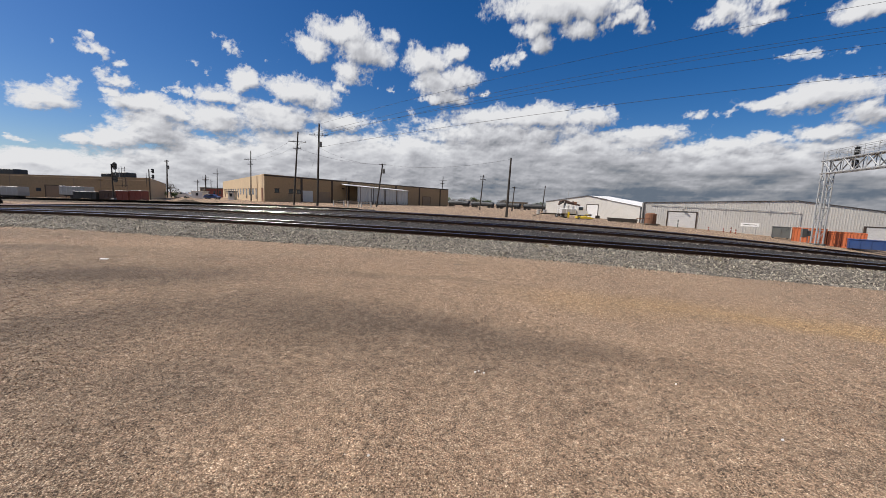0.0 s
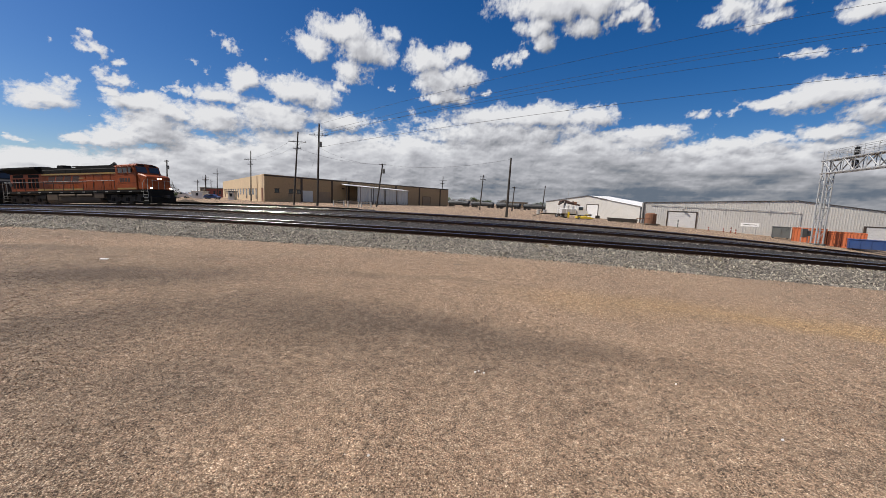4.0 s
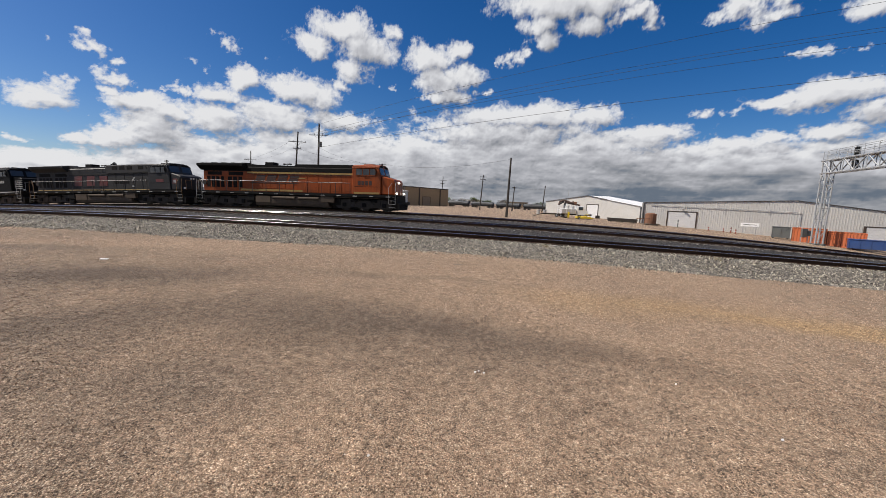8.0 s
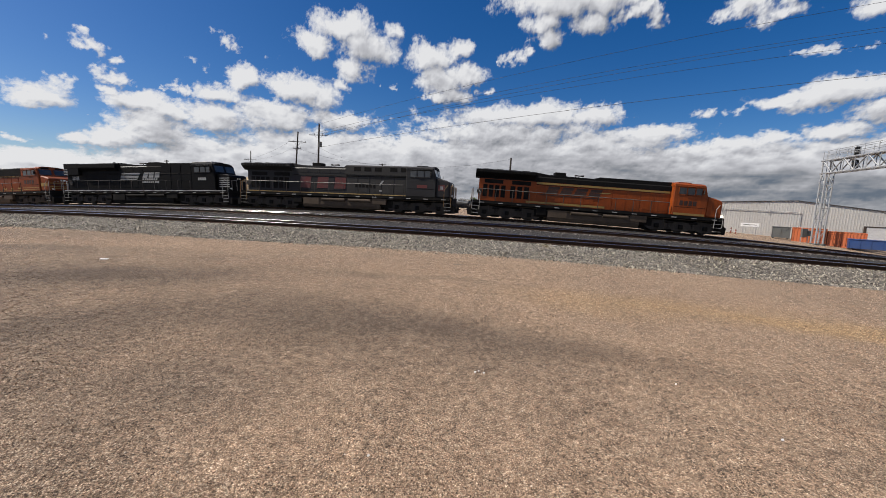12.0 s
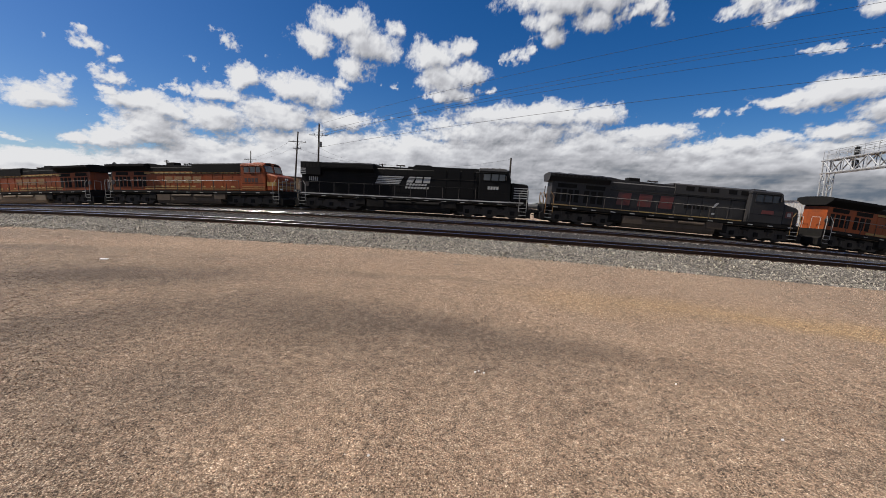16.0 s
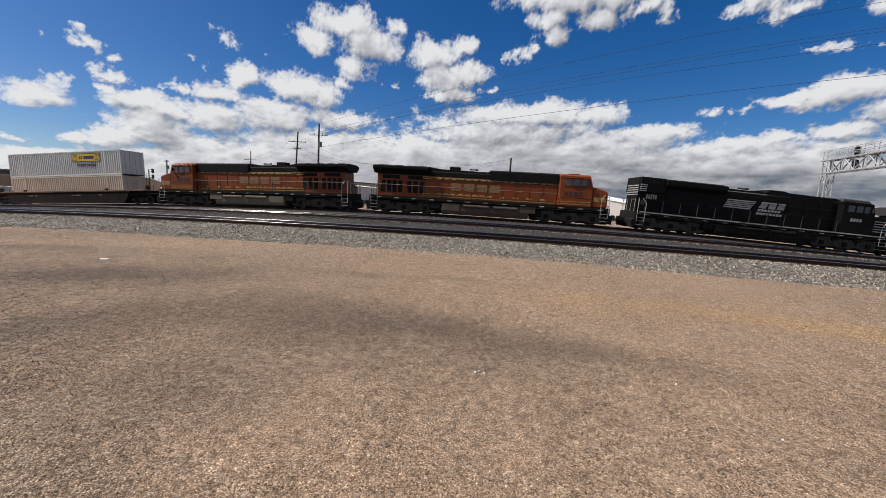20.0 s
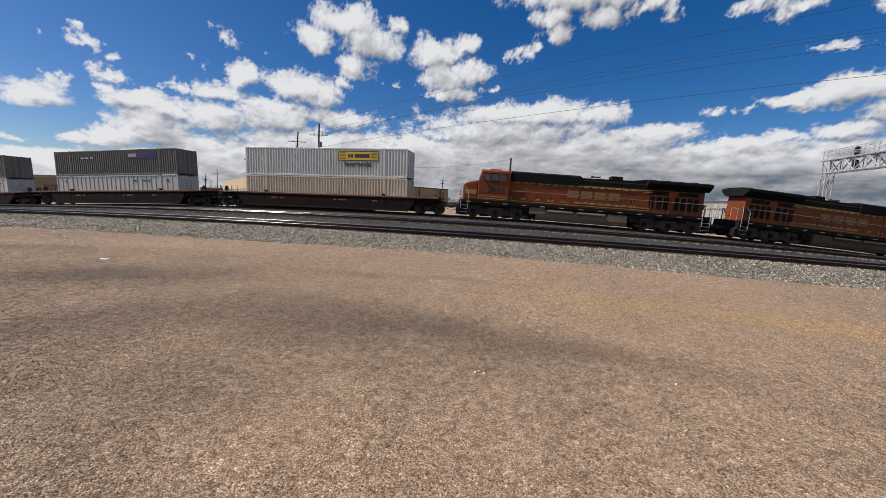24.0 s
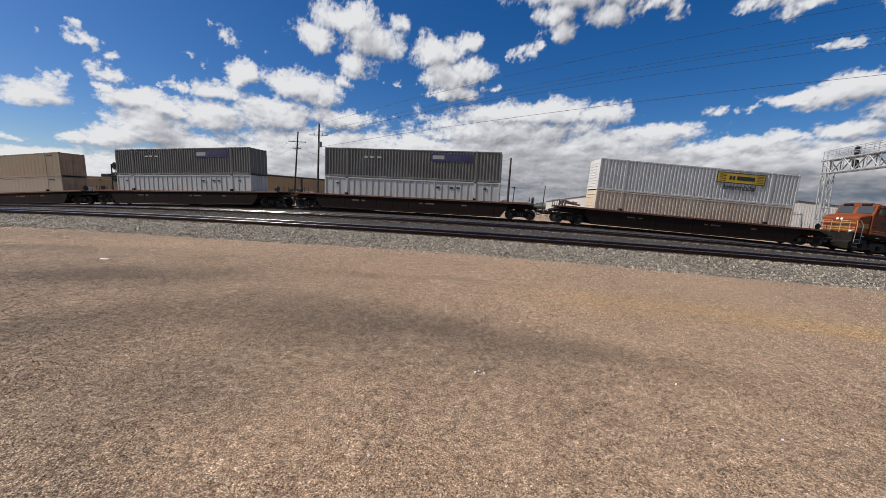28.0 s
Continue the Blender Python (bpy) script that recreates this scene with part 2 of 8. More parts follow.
# ---------------------------------------------------------------- ground
def make_ground():
    us = [math.sinh(t) for t in np.linspace(-4.3, 4.3, 130)]
    k = 420 / us[-1]
    bm = B()
    ys = list(np.linspace(-30, 0, 8)) + list(np.linspace(0.8, 37, 60)) + [37 * 1.12 ** i for i in range(1, 42)]
    rows = []
    for y in ys:
        wide = 1.0 if y < 37 else y / 37
        row = []
        for u in us:
            x = u * k * 0.30 * wide * (1 if abs(u * k) < 300 else 2.0)
            z = ground_z(x, y)
            if y < 37:
                z += 0.035 * noise.noise(Vector((x * 0.12, y * 0.12, 0))) + 0.012 * noise.noise(Vector((x * 0.7, y * 0.7, 3)))
            row.append(bm.verts.new((x, y, z)))
        rows.append(row)
    for a, b in zip(rows[:-1], rows[1:]):
        for i in range(len(a) - 1):
            bm.faces.new((a[i], a[i + 1], b[i + 1], b[i]))
    ob = part("ground", bm, M["lot"], None, "", True)
    tagged(ob, "open tan gravel yard with worn and darkened patches", "ground", kind="structure")


def strip(name, mat_, prof, s0, s1, ds, lift=0.0, rough=0.0, parent=None):
    """A strip along the line; prof: (offset, height under the rail head)."""
    bm = B()
    rows = []
    for i in range(int((s1 - s0) / ds) + 1):
        s = s0 + i * ds
        row = []
        for off, dz in prof:
            x, y, z, th = line(s, off)
            h = rail_z(x) + dz + lift if dz > -0.5 else ground_z(x, y) + dz + 0.9
            if rough and dz > -0.5:
                h += rough * noise.noise(Vector((x * 1.3, y * 1.3, 1))) + rough * 0.8 * noise.noise(Vector((x * 4, y * 4, 2)))
            row.append(bm.verts.new((x, y, h)))
        rows.append(row)
    for a, b in zip(rows[:-1], rows[1:]):
        for i in range(len(a) - 1):
            bm.faces.new((a[i], a[i + 1], b[i + 1], b[i]))
    return part(name, bm, mat_, parent, "", True)


make_ground()
A_OFF, B_OFF = 11.6, 20.4
prof = [(-13.5, -0.95), (-12.0, -0.36), (-7.0, -0.28), (-2.6, -0.24), (0, -0.22), (2.6, -0.24), (5.5, -0.36), (9, -0.24), (A_OFF, -0.22), (14, -0.25), (16.2, -0.36), (18.4, -0.24), (B_OFF, -0.22), (B_OFF + 0.5, -0.22), (B_OFF + 0.85, -0.23)]
bed = strip("ballast_bed", M["ballast_dark"], prof, -150, 130, 0.5, 0.0, 0.03)
tagged(bed, "fouled stone ballast between the tracks, darkened with painted shade", "ballast", kind="structure")
far_bed = strip("ballast_bed", M["ballast_dark"], [(-19.5, -0.95), (-18.0, -0.40), (-14, -0.40), (-11.5, -0.50)], -150, -14, 0.5, 0.0, 0.03)
tagged(far_bed, "dark stony dirt beyond the main track", "ballast", kind="structure")
SHOULDER = [(B_OFF + 0.85, -0.20), (B_OFF + 1.1, -0.165), (B_OFF + 1.45, -0.175), (22.3, -0.26), (22.7, -0.37), (23.1, -0.45), (23.5, -0.499), (24.1, -0.93)]
bed = strip("ballast_shoulder", M["ballast"], SHOULDER, -150, 130, 0.5, 0.0, 0.03)
tagged(bed, "grey crushed stone ballast shoulder sloping to the lot", "ballast", kind="structure")

M["dirt"] = gravel_mat("bare_brown_dirt", [(0.0, (0.04, 0.03, 0.022)), (0.4, (0.11, 0.085, 0.062)), (0.75, (0.18, 0.14, 0.105)), (1.0, (0.34, 0.28, 0.22))], (0.7, 0.68, 0.66), 9.0, 1.0, None, 0.7)


def make_dirt_verge():
    bm = B()
    rows = []
    for i in range(121):
        row = []
        for off in np.linspace(-6.0, -23.0, 14):
            x, y, _, _ = line(-105 + i * 0.66, off + 0.8 * noise.noise(Vector((i * 0.2, off, 0))))
            edge = min(i, 120 - i, 8) / 8 * min(off + 23.5, -5.5 - off, 2) / 2
            row.append(bm.verts.new((x, y, ground_z(x, y) - 0.05 + edge * (0.10 + 0.10 * noise.noise(Vector((x * 0.5, y * 0.5, 4)))))))
        rows.append(row)
    for a, b in zip(rows[:-1], rows[1:]):
        for j in range(len(a) - 1):
            bm.faces.new((a[j], a[j + 1], b[j + 1], b[j]))
    tagged(part("dirt_verge", bm, M["dirt"], None, "", True), "bare brown dirt beyond the main track", "ground", kind="structure")


make_dirt_verge()


def dirt_pile(x, y, w, h, seed):
    bm = B()
    rings = []
    for k in range(6):
        q = k / 5
        rings.append([bm.verts.new((x + w * (1 - q * 0.9) * math.cos(a) * (1 + 0.25 * noise.noise(Vector((a, q, seed)))), y + 0.45 * w * (1 - q * 0.9) * math.sin(a), ground_z(x, y) - 0.1 + (h + 0.1) * (1 - (1 - q) ** 1.6) * (1 + 0.2 * noise.noise(Vector((a * 2, q * 3, seed + 5))))))
                      for a in np.linspace(0, 2 * math.pi, 22)[:-1]])
    for a, b in zip(rings[:-1], rings[1:]):
        for i in range(21):
            bm.faces.new((a[i], a[(i + 1) % 21], b[(i + 1) % 21], b[i]))
    bm.faces.new(rings[-1])
    tagged(part("dirt_pile", bm, M["dirt"], None, "", True), "low heap of dark brown dirt beside the street", "dirt pile", "dirt piles")


for i, (x, y, w, h) in enumerate(((-46.5, 61.0, 2.6, 0.55), (-42.5, 62.0, 3.0, 0.6), (-50.5, 62.5, 1.8, 0.4), (-60.5, 63.0, 2.0, 0.4), (-67.0, 64.0, 2.6, 0.4))):
    dirt_pile(x, y, w, h, i + 1)

_corner = [(0.015 + 0.022 * math.cos(radians(a)), -0.022 + 0.022 * math.sin(radians(a))) for a in range(0, 91, 15)]
_half = [(0.07, -0.185), (0.07, -0.165), (0.012, -0.14), (0.012, -0.045), (0.037, -0.03)] + _corner
RAIL_PROF = _half + [(-a, b) for a, b in reversed(_half)]
HEAD = range(7, len(RAIL_PROF) - 8)


def make_track(name, off, s0, s1, label, ties_apart):
    t = thing(name, label, "railway track", kind="structure")
    for side in (-0.7525, 0.7525):
        bm = B()
        prev = None
        for i in range(int((s1 - s0) / 1.0) + 1):
            s = s0 + i
            row = []
            for o, dz in RAIL_PROF:
                x, y, z, th = line(s, off + side + o)
                row.append(bm.verts.new((x, y, rail_z(line(s, off)[0]) + dz)))
            if prev:
                k = len(RAIL_PROF)
                for j in range(k):
                    f = bm.faces.new((prev[j], row[j], row[(j + 1) % k], prev[(j + 1) % k]))
                    f.material_index = 1 if j in HEAD else 0
            prev = row
        part("rail", bm, [M["rail_side"], M["rail_top"]], t, "rusty steel rail with a polished head")
    rnd = random.Random(7 + int(off))
    mesh = None
    joined = B()
    s = s0
    while s < s1:
        x, y, z, th = line(s, off)
        m = Matrix.Translation((x, y, rail_z(x) - 0.185)) @ pose(0, 0, 0, 0, 0, math.degrees(th) + rnd.uniform(-1.2, 1.2))
        if ties_apart and -62 < s < 46:
            if mesh is None:
                first = part("tie", box(B(), -0.115, 0.115, -1.29, 1.29, -0.17, 0.0, 0.012), M["tie"], t)
                mesh = first.data
                o = first
            else:
                o = new("tie", mesh)
                o.parent = t
            o.matrix_local = m @ pose(0, rnd.uniform(-0.05, 0.05), rnd.uniform(-0.012, 0.004))
        else:
            vs = [joined.verts.new(m @ Vector(p)) for p in ((-0.115, -1.29, -0.17), (0.115, -1.29, -0.17), (0.115, 1.29, -0.17), (-0.115, 1.29, -0.17), (-0.115, -1.29, 0), (0.115, -1.29, 0), (0.115, 1.29, 0), (-0.115, 1.29, 0))]
            for q in ((4, 5, 6, 7), (0, 1, 5, 4), (1, 2, 6, 5), (2, 3, 7, 6), (3, 0, 4, 7)):
                joined.faces.new([vs[i] for i in q])
        s += 0.55
    o = part("ties", joined, M["tie"] if ties_apart else M["tie_old"], t)
    tagged(o, kind="stuff")


make_track("track_1", B_OFF, -140, 120, "siding track with rusty rails on timber ties", True)
make_track("track_2", A_OFF, -150, 130, "middle track with rusty rails on timber ties", False)
make_track("track_3", 0.0, -200, 160, "main track with worn rails on timber ties", False)


# ---------------------------------------------------------------- clouds
CLOUD_H = 400.0


def lattice_noise(x, y, seed):
    """Smooth gradient noise over arrays, about -0.7 to 0.7."""
    rng = np.random.default_rng(seed)
    turn = rng.uniform(0, 2 * math.pi, (256, 256))
    gx, gy = np.cos(turn), np.sin(turn)
    i, j = np.floor(x).astype(int), np.floor(y).astype(int)
    u, v = x - i, y - j
    a, b = u * u * u * (u * (u * 6 - 15) + 10), v * v * v * (v * (v * 6 - 15) + 10)

    def corner(di, dj):
        p, q = (i + di) % 256, (j + dj) % 256
        return gx[p, q] * (u - di) + gy[p, q] * (v - dj)

    low = corner(0, 0) * (1 - a) + corner(1, 0) * a
    high = corner(0, 1) * (1 - a) + corner(1, 1) * a
    return low * (1 - b) + high * b


def billows(x, y, octaves, seed, gain=0.55):
    """Rounded heaps on heaps: folded noise, summed."""
    total, size, norm = 0.0, 1.0, 0.0
    for k in range(octaves):
        total = total + size * (1 - 2.6 * np.abs(lattice_noise(x, y, seed + k)))
        norm += size
        size *= gain
        x, y = x * 2.03 + 7.1, y * 2.03 + 3.7
    return total / norm


def wisps(x, y, octaves, seed, gain=0.6):
    total, size = 0.0, 1.0
    for k in range(octaves):
        total = total + size * lattice_noise(x, y, seed + k)
        size *= gain
        x, y = x * 2.07 + 5.3, y * 2.07 + 1.9
    return total


def make_clouds():
    blobs = []

    def puff(az, el, w, h, k=1.0):
        blobs.append((az, el, w, h, k))

    puff(-46.4, 9.0, 2.8, 1.5, 1.00)
    puff(-48.8, 4.8, 0.5, 0.3, 0.50)
    puff(-47.8, 4.7, 0.7, 0.2, 0.50)
    puff(-42.0, 14.5, 1.3, 0.9, 0.62)
    puff(-42.7, 15.5, 0.5, 0.3, 0.40)
    puff(-45.2, 14.5, 0.4, 0.4, 0.30)
    puff(-40.7, 12.2, 1.9, 1.2, 0.62)
    puff(-41.2, 10.9, 1.4, 0.6, 0.60)
    puff(-44.4, 10.4, 0.8, 0.8, 0.30)
    puff(-39.9, 13.5, 0.6, 0.4, 0.40)
    puff(-29.4, 17.9, 1.7, 0.8, 0.42)
    puff(-31.3, 14.7, 0.6, 0.4, 0.35)
    puff(-33.2, 15.1, 0.6, 0.3, 0.30)
    puff(-15.6, 21.6, 4.6, 2.1, 1.00)
    puff(-19.4, 19.6, 2.9, 1.9, 0.90)
    puff(-12.1, 19.6, 4.8, 2.7, 1.10)
    puff(-8.6, 22.1, 1.9, 1.3, 0.90)
    puff(-14.1, 17.0, 2.7, 2.0, 0.90)
    puff(-15.6, 15.0, 1.2, 1.1, 0.50)
    puff(-7.7, 15.5, 1.6, 0.5, 0.40)
    puff(-24.0, 17.3, 0.6, 0.3, 0.30)
    puff(-3.0, 19.2, 4.1, 2.3, 0.90)
    puff(-1.9, 16.5, 3.7, 2.4, 1.10)
    puff(-2.6, 14.6, 2.1, 1.0, 0.70)
    puff(-27.5, 14.3, 2.5, 1.7, 1.00)
    puff(-30.8, 12.2, 3.0, 1.3, 1.00)
    puff(-21.3, 14.0, 4.9, 2.2, 1.15)
    puff(-18.0, 13.4, 2.9, 1.8, 0.90)
    puff(-38.1, 9.8, 4.3, 1.6, 1.10)
    puff(-35.8, 9.4, 3.9, 1.6, 1.00)
    puff(-24.1, 10.2, 5.8, 2.5, 1.10)
    puff(-15.6, 10.7, 4.9, 1.9, 1.10)
    puff(-40.9, 5.8, 2.8, 1.7, 1.00)
    puff(-37.3, 7.1, 4.8, 2.6, 1.10)
    puff(-30.9, 9.3, 4.4, 2.6, 1.10)
    puff(-44.1, 5.4, 1.7, 0.7, 0.90)
    puff(-42.9, 7.7, 0.4, 0.3, 0.40)
    puff(-34.6, 12.1, 1.1, 0.6, 0.60)
    puff(-40.2, 10.1, 0.9, 0.5, 0.50)
    puff(-46.5, 2.9, 4.5, 1.6, 1.10)
    puff(-32.6, 5.1, 6.2, 2.7, 1.00)
    puff(-17.5, 7.4, 16.0, 2.5, 1.00)
    puff(-5.6, 7.7, 7.5, 1.9, 1.00)
    puff(14.9, 25.3, 11.2, 2.4, 1.15)
    puff(12.8, 21.8, 2.3, 1.5, 0.75)
    puff(11.6, 23.3, 3.5, 1.4, 0.80)
    puff(18.0, 22.7, 2.8, 1.6, 0.75)
    puff(25.3, 22.5, 1.8, 1.5, 0.70)
    puff(22.5, 23.3, 3.5, 1.2, 0.70)
    puff(8.9, 20.1, 1.6, 1.6, 0.42)
    puff(36.6, 22.6, 5.0, 1.5, 0.62)
    puff(38.6, 21.3, 2.0, 1.0, 0.62)
    puff(36.2, 20.2, 1.2, 0.9, 0.62)
    puff(45.6, 19.9, 3.1, 1.2, 1.00)
    puff(41.9, 16.4, 1.4, 0.6, 0.42)
    puff(44.8, 16.2, 1.0, 0.4, 0.36)
    puff(40.1, 16.8, 0.6, 0.3, 0.35)
    puff(0.5, 20.5, 1.9, 1.3, 0.90)
    puff(1.2, 17.3, 4.2, 2.1, 1.00)
    puff(0.2, 14.7, 3.2, 1.3, 0.80)
    puff(4.2, 15.4, 2.0, 0.8, 0.60)
    puff(12.5, 12.4, 7.6, 2.1, 1.00)
    puff(19.8, 12.2, 4.7, 1.6, 1.05)
    puff(5.7, 12.2, 7.9, 1.8, 1.00)
    puff(27.2, 9.6, 5.3, 1.6, 1.10)
    puff(35.9, 7.9, 4.9, 1.3, 0.95)
    puff(44.2, 8.7, 3.4, 1.3, 1.05)
    puff(39.9, 8.3, 3.2, 1.0, 0.90)
    puff(44.0, 12.4, 4.7, 1.8, 1.10)
    puff(39.4, 12.5, 3.8, 0.9, 0.90)
    puff(47.1, 10.4, 2.3, 1.5, 1.10)
    puff(32.8, 11.7, 1.0, 0.5, 0.36)
    puff(34.8, 11.9, 1.1, 0.4, 0.28)
    puff(47.9, 7.8, 1.9, 1.0, 1.00)
    puff(7.4, 9.9, 17.0, 3.0, 0.90)
    puff(21.6, 8.7, 12.0, 2.2, 0.90)
    puff(33.8, 7.1, 9.7, 1.5, 0.90)
    puff(45.7, 7.1, 5.3, 1.2, 0.90)
    fine = 0.15
    az = np.concatenate([np.linspace(-180, -54, 64)[:-1], np.arange(-54, 54.01, fine), np.linspace(54, 180, 64)[1:]])
    el = np.concatenate([np.arange(-0.6, 30.0, fine), np.linspace(30.3, 84, 46)])
    AZ, EL = np.meshgrid(az, el)
    U, V = AZ / 10, 2.4 * np.log(1 + np.maximum(EL, -0.6) / 8.5)

    # the heaps: where cloud stands, as soft mounds with ragged edges
    A = AZ + 0.9 * wisps(U * 2.2, V * 2.2, 4, 40) + 0.25 * wisps(U * 9, V * 9, 3, 44)
    E = EL + 0.7 * wisps(U * 2.2 + 9, V * 2.2, 4, 50) + 0.25 * wisps(U * 9 + 5, V * 9, 3, 54)
    mound = np.full(A.shape, -0.75)
    frail = np.ones(A.shape)
    for a, e, w, h, k in blobs:
        up = np.where(E > e, 1.0, 1.25)
        m = k * (1.0 - (((A - a) / w) ** 2 + (up * (E - e) / h) ** 2) ** 0.5)
        frail = np.where((m > mound) & (m > -0.3), 1.0 if k > 0.7 else 1.9, frail)
        mound = np.maximum(mound, m)
    top = np.interp(A, [-60, -50, -41, -31, -17, 0, 12, 25, 31, 40, 49, 60], [3.6, 4.2, 5.0, 7.2, 8.9, 9.6, 10.8, 9.2, 8.2, 8.4, 7.2, 6.6])
    mound = np.maximum(mound, np.clip((top - E) / 2.6, -0.75, 0.9))
    # unseen cover beyond the view, added to whiten the fill light
    mound = np.maximum(mound, -0.75 + np.clip((np.abs(AZ) - 58) / 20, 0, 1) * (0.95 + 0.25 * np.clip((30 - EL) / 30, 0, 1)))
    # open sky round the sun, cut so that the sheet casts no shade
    near_sun = np.degrees(np.arccos(np.clip(np.sin(np.radians(EL)) * math.sin(radians(SUN_EL)) + np.cos(np.radians(EL)) * math.cos(radians(SUN_EL)) * np.cos(np.radians(AZ - SUN_AZ)), -1, 1)))
    mound = mound - 2.5 * np.clip((46 - near_sun) / 10, 0, 1) * (np.abs(AZ) > 54)
    heap = billows(U * 1.9, V * 2.3, 6, 3)
    rag = wisps(U * 3.4, V * 3.8, 6, 20, 0.66)
    dens = -0.04 + 1.08 * mound + 0.24 * (heap - 0.25) + 0.38 * rag * frail

    # light from high on the sun's side: flanks of the heaps, and what stands over each place
    def toward(F, da, de):
        return np.roll(np.roll(F, int(round(da / fine)), 1), -int(round(de / fine)), 0)

    body = np.clip(dens, 0.0, 0.9)
    tall = body + 0.55 * billows(U * 1.6, V * 2.2, 5, 60, 0.62) * np.clip(dens * 2, 0, 1)
    flank = 0.0
    for step, k in ((0.3, 0.45), (0.75, 0.50), (1.5, 0.45), (3.0, 0.30)):
        flank = flank + k * (tall - toward(tall, 0.55 * step, 0.85 * step))
    over = sum(np.clip(toward(dens, 0.5 * q, 0.87 * q), 0, 0.8) for q in np.arange(0.45, 4.6, 0.45)) * 0.45
    lit = 0.86 + 0.42 * flank - 0.07 * over
    # flat grey undersides in long layers low over the ground, heavier away from the sun
    layer = wisps(U * 0.9, EL * 0.62, 5, 80, 0.55)
    far = np.clip((11.5 - EL) / 9.0, 0, 1)
    east = 1 / (1 + np.exp(-(AZ - 4) / 9.0))
    lit -= far * 0.20 * east + far * np.clip(layer * 0.55 + 0.02, -0.14, 0.4) * (0.25 + 0.75 * east)
    lit -= 0.22 * east * np.clip((4.6 - EL) / 3.0, 0, 1) + 0.05 * east
    lit = np.clip(lit, 0, 1.1)

    R = np.minimum(CLOUD_H / np.maximum(np.sin(np.radians(EL)), 1e-3), 4300.0)
    a_, e_ = np.radians(AZ), np.radians(EL)
    co = np.stack([R * np.cos(e_) * np.sin(a_), R * np.cos(e_) * np.cos(a_), CAM_H + R * np.sin(e_)], -1).reshape(-1, 3)
    ne, na = AZ.shape
    idx = np.arange(ne * na).reshape(ne, na)
    quads = np.stack([idx[:-1, :-1], idx[:-1, 1:], idx[1:, 1:], idx[1:, :-1]], -1).reshape(-1, 4)
    me = bpy.data.meshes.new("backdrop_clouds")
    me.vertices.add(len(co))
    me.vertices.foreach_set("co", co.ravel())
    me.loops.add(quads.size)
    me.loops.foreach_set("vertex_index", quads.ravel().astype(np.int32))
    me.polygons.add(len(quads))
    me.polygons.foreach_set("loop_start", np.arange(0, quads.size, 4, dtype=np.int32))
    me.update(calc_edges=True)
    for name, field in (("thickness", dens), ("brightness", lit), ("sky_u", U), ("sky_v", V)):
        me.attributes.new(name, "FLOAT", "POINT").data.foreach_set("value", field.ravel().astype(np.float32))

    m, n, l = nodes_of("cloud")
    n.remove(n["Principled BSDF"])

    def attribute(name):
        at = n.new("ShaderNodeAttribute")
        at.attribute_name = name
        return at.outputs["Fac"]

    uv = n.new("ShaderNodeCombineXYZ")
    l.new(attribute("sky_u"), uv.inputs[0])
    l.new(attribute("sky_v"), uv.inputs[1])
    curl = noise_node(n, l, uv.outputs[0], 26.0, 6, 0.62)
    d = mth(n, l, "MULTIPLY_ADD", mth(n, l, "SUBTRACT", curl, 0.5), 0.72, attribute("thickness"))
    alpha = ramp(n, l, d, [(0.0, 0.0), (0.12, 0.2), (0.30, 0.7), (0.55, 1.0)])
    soft_curl = noise_node(n, l, uv.outputs[0], 12.0, 5, 0.55)
    b = mth(n, l, "MULTIPLY_ADD", mth(n, l, "SUBTRACT", soft_curl, 0.5), 0.16, attribute("brightness"))
    col = ramp(n, l, b, [(0.0, (0.17, 0.21, 0.27)), (0.3, (0.37, 0.385, 0.42)), (0.58, (0.585, 0.592, 0.635)), (0.8, (0.80, 0.81, 0.85)), (1.0, (0.975, 0.98, 1.0))])
    em = n.new("ShaderNodeEmission")
    em.inputs[1].default_value = 0.58
    l.new(col, em.inputs[0])
    tr = n.new("ShaderNodeBsdfTransparent")
    mx = n.new("ShaderNodeMixShader")
    l.new(alpha, mx.inputs[0])
    l.new(tr.outputs[0], mx.inputs[1])
    l.new(em.outputs[0], mx.inputs[2])
    l.new(mx.outputs[0], n["Material Output"].inputs[0])
    me.materials.append(m)
    me.polygons.foreach_set("use_smooth", np.ones(len(quads), dtype=bool))
    ob = new("backdrop_clouds", me)
    tagged(ob, "bank of white cumulus clouds with grey undersides", "clouds", kind="structure")
    return ob


clouds = make_clouds()


# ---------------------------------------------------------------- the train
M["orange"] = mat("orange_loco_paint", (0.28, 0.055, 0.008), 0.5, 0, (0.075, 0.03, 0.014), 0.65, 0.5, 18, 0.04, 0.5, 0.25)
M["orange_faded"] = mat("faded_orange_paint", (0.215, 0.045, 0.0075), 0.55, 0, (0.07, 0.026, 0.013), 0.7, 0.55, 18, 0.04, 0.7, 0.25)
M["roof_black"] = mat("sooty_black_roof", (0.007, 0.007, 0.007), 0.8, 0, (0.018, 0.016, 0.014), 0.4, 0.8, 16, 0.1, 0, 0.12)
M["under"] = mat("grimy_underframe", (0.008, 0.0075, 0.007), 0.85, 0, (0.03, 0.025, 0.021), 0.5, 1.2, 16, 0.2, 0, 0.15)
M["black_paint"] = mat("black_loco_paint", (0.005, 0.005, 0.0055), 0.6, 0, (0.010, 0.009, 0.008), 0.4, 0.6, 16, 0.05, 0.3, 0.1)
# Both greys set darker than the paint itself, standing in for deep shade.
M["grey_paint"] = mat("shade_dark_grey_paint", (0.027, 0.026, 0.027), 0.6, 0, (0.02, 0.018, 0.017), 0.8, 0.4, 16, 0.06, 0.7, 0.25)
